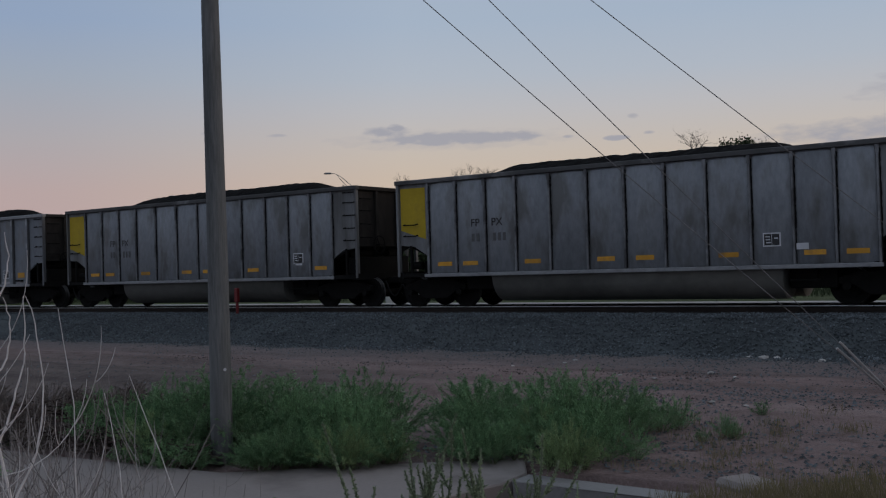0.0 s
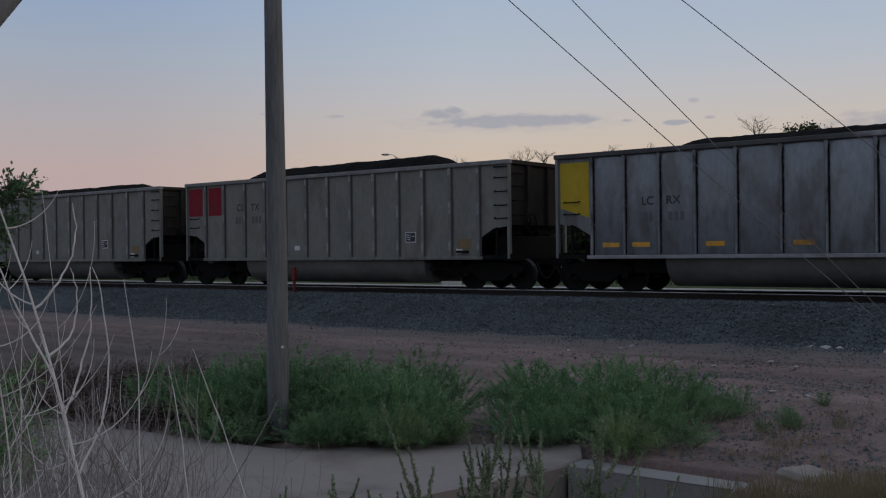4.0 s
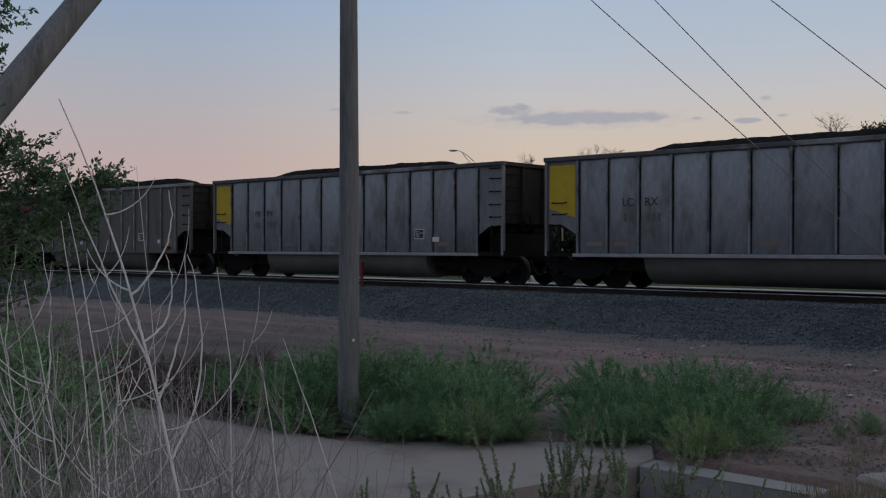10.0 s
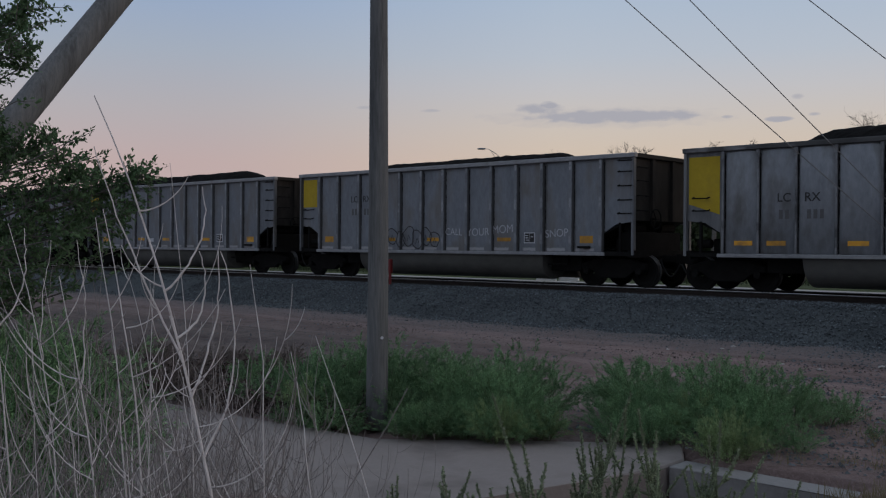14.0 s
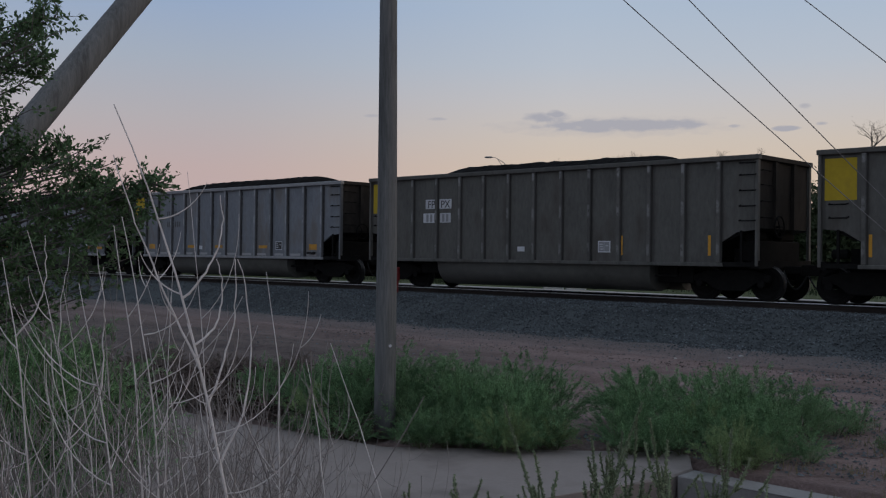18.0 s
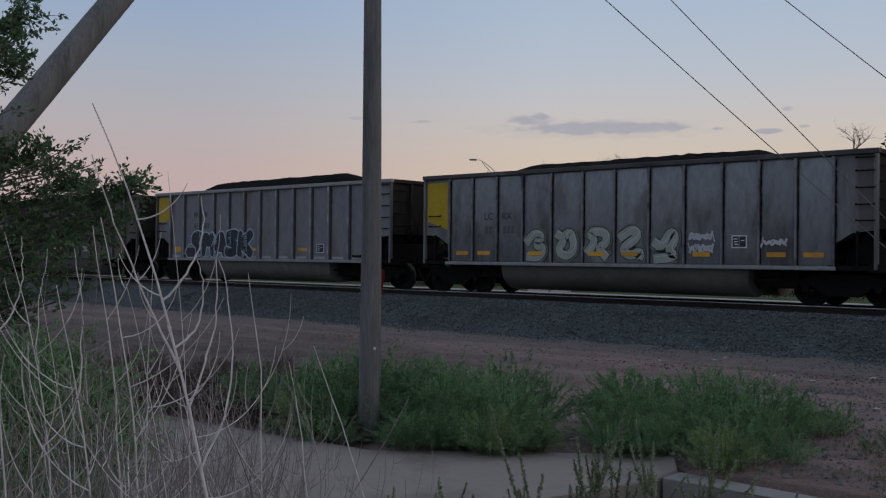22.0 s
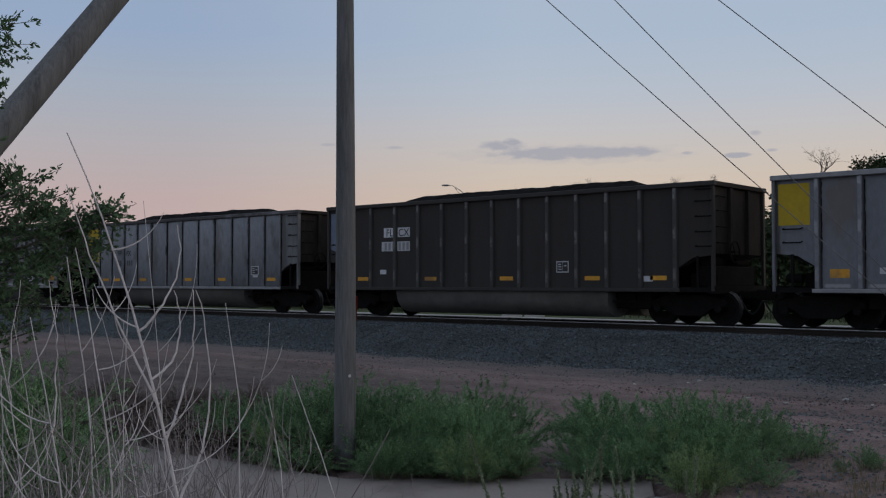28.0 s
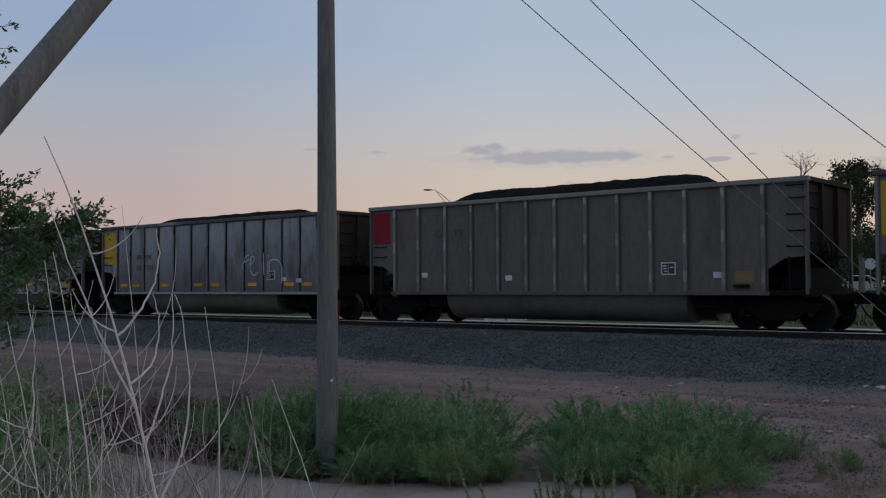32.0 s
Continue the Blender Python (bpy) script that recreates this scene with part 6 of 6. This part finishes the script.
def build_elm():
    """The leafy end of a small elm whose trunk stands beside the viewer."""
    rng = np.random.default_rng(41)
    rnd = random.Random(41)
    tree = thing("elm_tree", "small elm with dark green leaves on thin drooping branches", "tree", at=(-6.9, 1.5, 0.4))
    base = Vector(tree.location)
    bm = bmesh.new()
    tube(bm, [(0, 0, -0.1), (0.03, 0.02, 0.8), (0.0, 0.05, 1.7), (0.08, 0.1, 2.8), (0.1, 0.15, 3.9)], [0.11, 0.10, 0.085, 0.06, 0.03], 10)
    part("trunk", bm, BARK, tree, smooth=True)
    ends = []
    for turn, dist, z, n, spread in ((67.6, 5.9, 3.34, 9, 0.20), (65.6, 5.9, 3.34, 4, 0.07), (66.2, 5.9, 3.08, 4, 0.07), (68.6, 5.9, 2.98, 9, 0.20), (67.6, 5.9, 2.72, 5, 0.09), (64.0, 5.9, 2.66, 2, 0.05), (65.2, 5.9, 2.58, 2, 0.05),
                                     (62.8, 5.8, 2.42, 3, 0.06), (61.2, 5.8, 2.30, 4, 0.06), (59.3, 5.8, 2.39, 4, 0.04), (65.8, 5.8, 2.30, 9, 0.20), (63.6, 5.8, 2.20, 9, 0.15), (61.8, 5.8, 2.20, 5, 0.08),
                                     (65.8, 5.8, 2.06, 12, 0.16), (63.8, 5.8, 2.02, 8, 0.12), (68.8, 5.8, 2.2, 12, 0.25), (66.5, 5.8, 1.80, 10, 0.20), (67.2, 5.9, 2.50, 8, 0.2)):
        for k in range(n):
            ends.append((spot(turn, dist, z) + Vector(rng.normal(0, spread, 3).tolist()), spread))
    bm = bmesh.new()
    lb, lw = [], []
    for end, spread in ends:
        p1 = end - base
        h = max(0.5, p1.z - rnd.uniform(0.1, 0.7))
        p0 = Vector((0.05, 0.06, h * 0.92))
        mid = p0.lerp(p1, 0.5) + Vector((rnd.uniform(-0.1, 0.1), rnd.uniform(-0.1, 0.1), rnd.uniform(-0.15, 0.1)))
        pts = [p0 * ((1 - u) ** 2) + mid * (2 * u * (1 - u)) + p1 * (u * u) for u in (0, 0.25, 0.5, 0.75, 0.9, 1.0)]
        tube(bm, pts, [0.018, 0.014, 0.010, 0.006, 0.004, 0.002], 5)
        for q in range(15):
            u = 1 - (0.42 if spread > 0.11 else 0.15) * rnd.random() ** 1.2 if q else 1.0
            p = p0 * ((1 - u) ** 2) + mid * (2 * u * (1 - u)) + p1 * (u * u)
            way = Vector((rnd.gauss(0.30, 0.45), rnd.gauss(0.25, 0.45), rnd.gauss(0.22, 0.35))).normalized()
            long = rnd.uniform(0.07, 0.17)
            tube(bm, [p, p + way * long], [0.003, 0.001], 4, cap=False)
            for k in range(15):
                v = rnd.random() ** 0.8
                lb.append(np.array(p + way * (long * v)) + rng.normal(0, 0.010, 3))
                lw.append(np.array(way) * 0.7 + rng.normal(0, 0.55, 3))
    tagged(part("branch_tangle", bm, BARK, tree), kind="stuff")
    lb, lw = np.array(lb), np.array(lw)
    ll = rng.uniform(0.020, 0.042, len(lb))
    part("foliage", slivers("foliage", lb, lw, ll, ll * 0.46, LEAF, 6), None, tree)


build_elm()


def build_grass():
    rng = np.random.default_rng(51)

    def tuft(name, centres, reach, per, tall, mat, label, wide=0.006):
        b, w, l = [], [], []
        for c in centres:
            k = per
            p = np.array(c)[None] + np.concatenate([rng.normal(0, reach, (k, 2)), np.zeros((k, 1))], 1)
            p[:, 2] = ground_height(p[:, 0], p[:, 1]) - 0.01
            b.append(p)
            w.append(np.concatenate([rng.normal(0, 0.28, (k, 2)), np.ones((k, 1))], 1))
            l.append(rng.uniform(0.4, 1.0, k) * tall)
        b, w, l = np.concatenate(b), np.concatenate(w), np.concatenate(l)
        me = slivers(name, b, w, l, np.full(len(l), wide), mat, 9)
        tagged(new(name, me), label, "grass", kind="stuff")

    right = [list(spot(rng.uniform(8, 22), rng.uniform(8.2, 10.0))) for _ in range(80)]
    right = [c for c in right if not (-6.4 < c[0] < -3.4 and c[1] < 10.1)]
    tuft("dry_grass", right, 0.16, 55, 0.30, DRYGRASS, "dry yellowish grass on the near bank", 0.007)
    mid = [list(spot(rng.uniform(12, 26), rng.uniform(11.4, 14.5))) for _ in range(34)]
    tuft("dry_grass", mid, 0.12, 30, 0.20, DRYGRASS, "sparse dry grass on gravel", 0.007)
    far = [[rng.uniform(-55, -8), rng.uniform(33, 42), 0] for _ in range(260)]
    tuft("trackside_grass", far, 0.5, 45, 0.3, HEDGE, "green grass beyond the line", 0.03)


build_grass()


def build_rubble():
    rng = random.Random(61)
    shapes = []
    for s in range(5):
        bm = bmesh.new()
        bmesh.ops.create_icosphere(bm, subdivisions=1, radius=1)
        for v in bm.verts:
            v.co *= rng.uniform(0.7, 1.2)
            v.co.z *= 0.6
        shapes.append(bm)
    red = [mesh_of("rock", b.copy(), ROCK) for b in shapes]
    pale = [mesh_of("rubble", b, DEBRIS) for b in shapes]
    # sandstone lumps along the slab's far edge
    for a, r, s in ((50.2, 13.75, 0.34), (48.9, 13.2, 0.26), (51.5, 14.5, 0.30), (52.8, 15.0, 0.2), (54.2, 15.6, 0.24), (47.9, 13.05, 0.16), (56.3, 16.6, 0.3), (57.5, 17.2, 0.22), (57.6, 19.2, 0.2)):
        ob = tagged(new("rock", red[rng.randrange(5)]), "reddish sandstone lump by the ditch", "rock", "rocks along the ditch")
        ob.location = spot(a, r)
        ob.scale = (s, s * 0.8, s * 0.7)
        ob.rotation_euler = (rng.uniform(-0.3, 0.3), rng.uniform(-0.3, 0.3), rng.uniform(0, 6))
    # twigs and leaf litter behind the slab's edge
    lit = np.random.default_rng(63)
    n = 11000
    at = np.array([list(spot(a, r)) for a, r in zip(lit.uniform(47.3, 61.5, n), 12.7 + 5.0 * lit.random(n))])
    at = at[at[:, 1] > np.interp(at[:, 0], [-15.4, -12.0, -8.96], [8.18, 8.25, 8.5])]
    at[:, 2] += 0.02 + 0.24 * lit.random(len(at)) ** 2
    way = lit.normal(0, 1, at.shape) * np.array([1, 1, 0.30])
    long = lit.uniform(0.05, 0.26, len(at))
    tagged(new("leaf_litter", slivers("leaf_litter", at, way, long, long * 0.16, LITTER, 64)), "brown twigs and dead leaves on the ditch bank", "leaf litter", kind="stuff")
    # pale lumps on the dirt road
    for a, r, s in ((27.0, 21.6, 0.09), (27.6, 21.3, 0.07), (19.6, 18.7, 0.10), (16.9, 21.6, 0.16), (16.2, 21.7, 0.13), (15.6, 21.5, 0.09), (17.6, 21.9, 0.12), (13.9, 20.9, 0.1), (24.5, 18.5, 0.06), (22.6, 18.0, 0.07), (18.3, 18.0, 0.06), (30.5, 20.6, 0.06), (23.5, 15.9, 0.07), (19.5, 15.2, 0.07), (17.7, 14.9, 0.06)):
        ob = tagged(new("rubble", pale[rng.randrange(5)]), "small pale lump of rubble on red dirt", "rubble", "rubble on the dirt road")
        ob.location = spot(a, r) + Vector((0, 0, s * 0.2))
        ob.scale = (s, s * 0.7, s * 0.6)
        ob.rotation_euler.z = rng.uniform(0, 6)
    # dark clods thrown up in two ridges along the road
    g = np.random.default_rng(65)
    n = 3400
    first = np.arange(n) < 2200
    x = np.where(first, g.uniform(-20, -2.5, n), g.uniform(-7.5, 0.5, n))
    y = np.where(first, 16.9 + 0.12 * np.sin(x * 0.9) + g.normal(0, 0.28, n), 14.35 + 0.2 * np.sin(x * 0.7) + g.normal(0, 0.25, n))
    keep = np.sin(x * 1.7) + np.sin(x * 0.61 + 1) + g.normal(0, 0.7, n) > -0.5
    x, y = x[keep], y[keep]
    n = len(x)
    s = g.uniform(0.007, 0.030, n) * g.uniform(0.4, 1.0, n)
    c = np.array([(1, 0, 0), (-1, 0, 0), (0, 1, 0), (0, -1, 0), (0, 0, 0.9), (0, 0, -0.5)])
    v = c[None] * g.uniform(0.6, 1.3, (n, 6, 1)) * s[:, None, None] + np.stack([x, y, ground_height(x, y) + 0.015], -1)[:, None]
    tri = np.array([(0, 2, 4), (2, 1, 4), (1, 3, 4), (3, 0, 4)])
    f = (tri[None] + 6 * np.arange(n)[:, None, None]).reshape(-1, 3)
    tagged(new("dirt_clods", raw_mesh("dirt_clods", v.reshape(-1, 3).tolist(), f.tolist(), CLOD)), "dark clods along the ruts of the dirt road", "clods", kind="stuff")
    # loose gravel scattered over the dirt
    g = np.random.default_rng(62)
    n = 17000
    x, y = np.where(g.random(n) < 0.45, g.uniform(-8, 0.5, n), g.uniform(-24, 0.5, n)), 10.3 + 11.5 * g.random(n)
    keep = g.random(n) < np.where(y > 18.5, 0.9, np.where((y < 16.2) & (x > -7.5), 1.0, 0.35))
    x, y = x[keep], y[keep]
    n = len(x)
    z = ground_height(x, y)
    s = g.uniform(0.008, 0.032, n)
    c = np.array([(1, 0, 0), (-1, 0, 0), (0, 1, 0), (0, -1, 0), (0, 0, 0.8), (0, 0, -0.5)])
    v = c[None] * g.uniform(0.6, 1.3, (n, 6, 1)) * s[:, None, None] + np.stack([x, y, z + 0.01], -1)[:, None]
    tri = np.array([(0, 2, 4), (2, 1, 4), (1, 3, 4), (3, 0, 4)])
    f = (tri[None] + 6 * np.arange(n)[:, None, None]).reshape(-1, 3)
    tagged(new("gravel", raw_mesh("gravel", v.reshape(-1, 3).tolist(), f.tolist(), STONE_BITS)), "loose grey gravel scattered on the dirt", "gravel", kind="stuff")


build_rubble()


# ---- beyond the line ----
def bare_branches(bm, p, way, length, r, depth, rnd):
    pts = [p]
    for k in range(3):
        way = (way + Vector((rnd.uniform(-1, 1), rnd.uniform(-1, 1), rnd.uniform(-0.3, 0.4))) * 0.45).normalized()
        pts.append(pts[-1] + way * length / 3)
    tube(bm, pts, [r, r * 0.85, r * 0.7, r * 0.5], 5 if depth > 1 else 3)
    if depth:
        for k in range(rnd.randrange(2, 5)):
            q = pts[rnd.randrange(1, 4)]
            w = (way + Vector((rnd.uniform(-1, 1), rnd.uniform(-1, 1), rnd.uniform(-0.3, 0.5))) * 0.9).normalized()
            bare_branches(bm, q, w, length * rnd.uniform(0.55, 0.8), r * 0.55, depth - 1, rnd)


def bare_tree(turn, dist, tall, seed, crown=0.35):
    rnd = random.Random(seed)
    at = spot(turn, dist)
    tree = thing("bare_tree", "leafless tree with thin branches beyond the line", "tree", "trees beyond the line", at=at)
    bm = bmesh.new()
    fork = tall * (1 - crown)
    tube(bm, [(0, 0, -0.2), (0.1, 0, fork * 0.5), (0, 0.1, fork)], [0.16, 0.12, 0.08], 8)
    part("trunk", bm, BARK, tree)
    bm = bmesh.new()
    for k in range(3):
        w = Vector((rnd.uniform(-0.45, 0.45), rnd.uniform(-0.45, 0.45), 1)).normalized()
        bare_branches(bm, Vector((0, 0.1, fork)), w, tall * crown * 0.29, 0.034, 4, rnd)
    tagged(part("branch_tangle", bm, BARK, tree), kind="stuff")


def build_distance():
    for turn, dist, tall, seed, crown in ((36.6, 62, 7.8, 1, 0.25), (33.0, 60, 8.4, 2, 0.28), (31.9, 60, 8.1, 6, 0.22), (28.1, 60, 8.1, 3, 0.22), (26.4, 60, 8.1, 4, 0.2), (20.7, 56, 10.0, 5, 0.34), (16.4, 60, 9.2, 7, 0.3)):
        bare_tree(turn, dist, tall, seed, crown)
    # leafy tree with a pale trunk
    for turn, dist, tall, seed in ((17.7, 54, 7.3, 71),):
        rng = np.random.default_rng(seed)
        at = spot(turn, dist)
        tree = thing("leafy_tree", "open leafy tree with a pale trunk beyond the line", "tree", "trees beyond the line", at=at)
        bm = bmesh.new()
        tube(bm, [(0, 0, -0.2), (0.1, 0, tall * 0.3), (-0.1, 0.1, tall * 0.62), (0.2, 0, tall * 0.9)], [0.19, 0.15, 0.10, 0.04], 8)
        part("trunk", bm, BARK, tree)
        limbs = bmesh.new()
        b = []
        for k in range(58):
            h = tall * (rng.uniform(0.72, 0.99) if k % 4 else rng.uniform(0.40, 0.75))
            a, r = rng.uniform(0, 6.28), rng.uniform(0.2, 1.25) * (1.15 - 0.9 * abs(h / tall - 0.84))
            c = np.array([math.cos(a) * r, math.sin(a) * r, h])
            tube(limbs, [(0, 0, h * 0.82), tuple(c)], [0.03, 0.01], 4)
            b.append(c + rng.normal(0, 0.17, (120, 3)))
        tagged(part("limb_tangle", limbs, BARK, tree), kind="stuff")
        b = np.concatenate(b)
        part("crown", slivers("crown", b, rng.normal(0, 1, b.shape), rng.uniform(0.10, 0.2, len(b)), rng.uniform(0.06, 0.11, len(b)), HEDGE, seed), None, tree)
    # ragged scrub along the far side
    rng = np.random.default_rng(91)
    b = []
    for k in range(420):
        turn, dist = rng.uniform(-4, 66), rng.uniform(62, 84)
        if 15.6 < turn < 19.6:
            dist = dist + 28.0
        c = np.array(spot(turn, dist))
        tall = 3.6 + 2.4 * abs(noise.noise((turn * 0.16, 3, 5))) + rng.uniform(0, 1.2)
        if turn < 24.0:
            tall = tall + rng.uniform(0.8, 2.2)
        m = 420
        q = rng.normal(0, 0.42, (m, 3)) * np.array([1.9, 1.9, tall * 0.5]) + np.array([0, 0, tall * 0.46])
        q[:, 2] = np.clip(q[:, 2], 0.05, tall * rng.uniform(0.7, 0.98, m))
        b.append(c + q)
    b = np.concatenate(b)
    me = slivers("far_scrub", b, rng.normal(0, 1, b.shape), rng.uniform(0.20, 0.44, len(b)), rng.uniform(0.14, 0.28, len(b)), HEDGE, 92)
    tagged(new("far_scrub", me), "dark green scrub far beyond the line", "scrub", kind="stuff")
    # street lamp with a raked double arm
    at = spot(40.0, 70)
    lamp = thing("street_lamp", "grey street lamp with a long raked arm, unlit", "street lamp", at=at)
    side = Vector((-math.cos(radians(40)), -math.sin(radians(40)), 0))
    bm = bmesh.new()
    tube(bm, [(0, 0, -0.2), (0, 0, 7.2)], [0.07, 0.05], 8)
    part("mast", bm, STEEL, lamp)
    bm = bmesh.new()
    m0 = Vector((0, 0, 7.15)) - side * 0.55
    tube(bm, [m0, m0 + side * 0.6 + Vector((0, 0, 0.55)), m0 + side * 1.1 + Vector((0, 0, 0.85)), m0 + side * 1.5 + Vector((0, 0, 0.88))], [0.025, 0.022, 0.02, 0.02], 6)
    tube(bm, [m0 - Vector((0, 0, 0.35)), m0 + side * 0.7 + Vector((0, 0, 0.40)), m0 + side * 0.95 + Vector((0, 0, 0.74))], [0.02, 0.02, 0.018], 6)
    part("arm", bm, STEEL, lamp)
    bm = bmesh.new()
    h0 = m0 + side * 1.3 + Vector((0, 0, 0.87))
    tube(bm, [h0, h0 + side * 0.15, h0 + side * 0.45, h0 + side * 0.55], [0.04, 0.07, 0.065, 0.03], 8)
    part("head", bm, STEEL, lamp)
    # stop sign seen between the cars: octagon on a post, back turned
    at = spot(17.2, 62)
    sign = thing("traffic_sign", "octagonal sign on a steel post, pale back", "road sign", at=at)
    bm = bmesh.new()
    tube(bm, [(0, 0, -0.1), (0, 0, 2.85)], [0.03, 0.03], 6)
    part("post", bm, STEEL, sign)
    bm = bmesh.new()
    a = radians(17)
    ring = [(0.33 * math.cos(math.pi / 8 + k * math.pi / 4), 2.5 + 0.33 * math.sin(math.pi / 8 + k * math.pi / 4)) for k in range(8)]
    prism(bm, ring, -0.05, -0.035)
    part("face", bm, PALE, sign).rotation_euler.z = a
    # cars waiting on the road beyond
    for turn, dist, heading in ((17.5, 80, 0.30),):
        at = spot(turn, dist)
        car = thing("parked_car", "white sedan standing on the road beyond the line", "car", "cars beyond the line", at=at)
        car.rotation_euler.z = heading
        bm = bmesh.new()
        prism(bm, [(-2.2, 0.30), (2.2, 0.30), (2.25, 0.62), (2.05, 0.80), (1.15, 0.92), (-1.75, 0.95), (-2.2, 0.85), (-2.28, 0.5)], -0.88, 0.88)
        part("body", bm, CARWHITE, car, bevel=0.05)
        bm = bmesh.new()
        prism(bm, [(1.1, 0.92), (0.35, 1.40), (-0.95, 1.42), (-1.6, 0.94)], -0.72, 0.72)
        part("roof", bm, CARWHITE, car, bevel=0.05)
        for y0, y1 in ((-0.745, -0.715), (0.715, 0.745)):
            bm = bmesh.new()
            prism(bm, [(0.9, 0.96), (0.3, 1.33), (-0.9, 1.35), (-1.35, 0.98)], y0, y1)
            part("side_window", bm, GLASS, car)
        bm = bmesh.new()
        tube(bm, [(0, -0.11, 0), (0, 0.11, 0)], [0.32, 0.32], 14)
        me = mesh_of("wheel", bm, RUBBER)
        for wx in (-1.4, 1.4):
            for wy in (-0.8, 0.8):
                part("wheel", me, None, car).location = (wx, wy, 0.32)
    # low white concrete blocks beside the road
    bm = bmesh.new()
    box(bm, -0.40, 0.40, -0.3, 0.3, -0.1, 0.75)
    me = mesh_of("concrete_barrier", bm, CARWHITE, bevel=0.05)
    for turn in (37.15, 35.9):
        ob = tagged(new("concrete_barrier", me), "low white block standing beyond the line", "barrier", "white blocks beyond the line")
        ob.location = spot(turn, 40)
        ob.rotation_euler.z = radians(36)
    # red marker beside the near rail
    marker = thing("track_marker", "short red marker box on a post beside the rail", "marker", at=(-24.86, 24.05, 0.62))
    bm = bmesh.new()
    box(bm, -0.07, 0.07, -0.07, 0.07, 0.48, 0.95)
    part("box", bm, SIGNRED, marker, bevel=0.02)
    bm = bmesh.new()
    tube(bm, [(0, 0, -0.1), (0, 0, 0.50)], [0.05, 0.05], 8)
    part("post", bm, SIGNRED, marker)


build_distance()


# ---- what moves: the train runs past, from the right to the left ----
# place of the lead corner of car 0 along the line
RUN = [(0.0, -18.31), (3.0, -52.04), (6.0, -85.78), (9.0, -119.51), (13.0, -164.44), (19.0, -232.05), (23.0, -277.23), (28.0, -334.01), (32.0, -379.60)]


def motions():
    times = [r[0] for r in RUN]
    places = [r[1] for r in RUN]
    for k, car in cars.items():
        walk(car, [(t, Matrix.Translation((p + PITCH * k, SIDE_Y, RAIL))) for t, p in RUN])
    steps = [i / FPS for i in range(0, frame(32.0))]
    turns = [(np.interp(t, times, places) - places[0]) / 0.457 for t in steps]
    rows = {}
    for dx in (-0.89, 0.89):
        rows[dx] = [(t, Matrix.Translation((dx, 0, 0.457)) @ Matrix.Rotation(a, 4, "Y")) for t, a in zip(steps, turns)]
    first = {}
    for car in cars.values():
        for truck in car.children:
            for w in truck.children:
                if w.name.startswith("wheelset"):
                    dx = -0.89 if w.location.x < 0 else 0.89
                    if dx not in first:
                        walk(w, rows[dx])
                        first[dx] = w
                    else:
                        # every wheel of the train turns alike
                        w.rotation_mode = "QUATERNION"
                        w.animation_data_create()
                        w.animation_data.action = first[dx].animation_data.action
                        w.animation_data.action_slot = first[dx].animation_data.action_slot


motions()
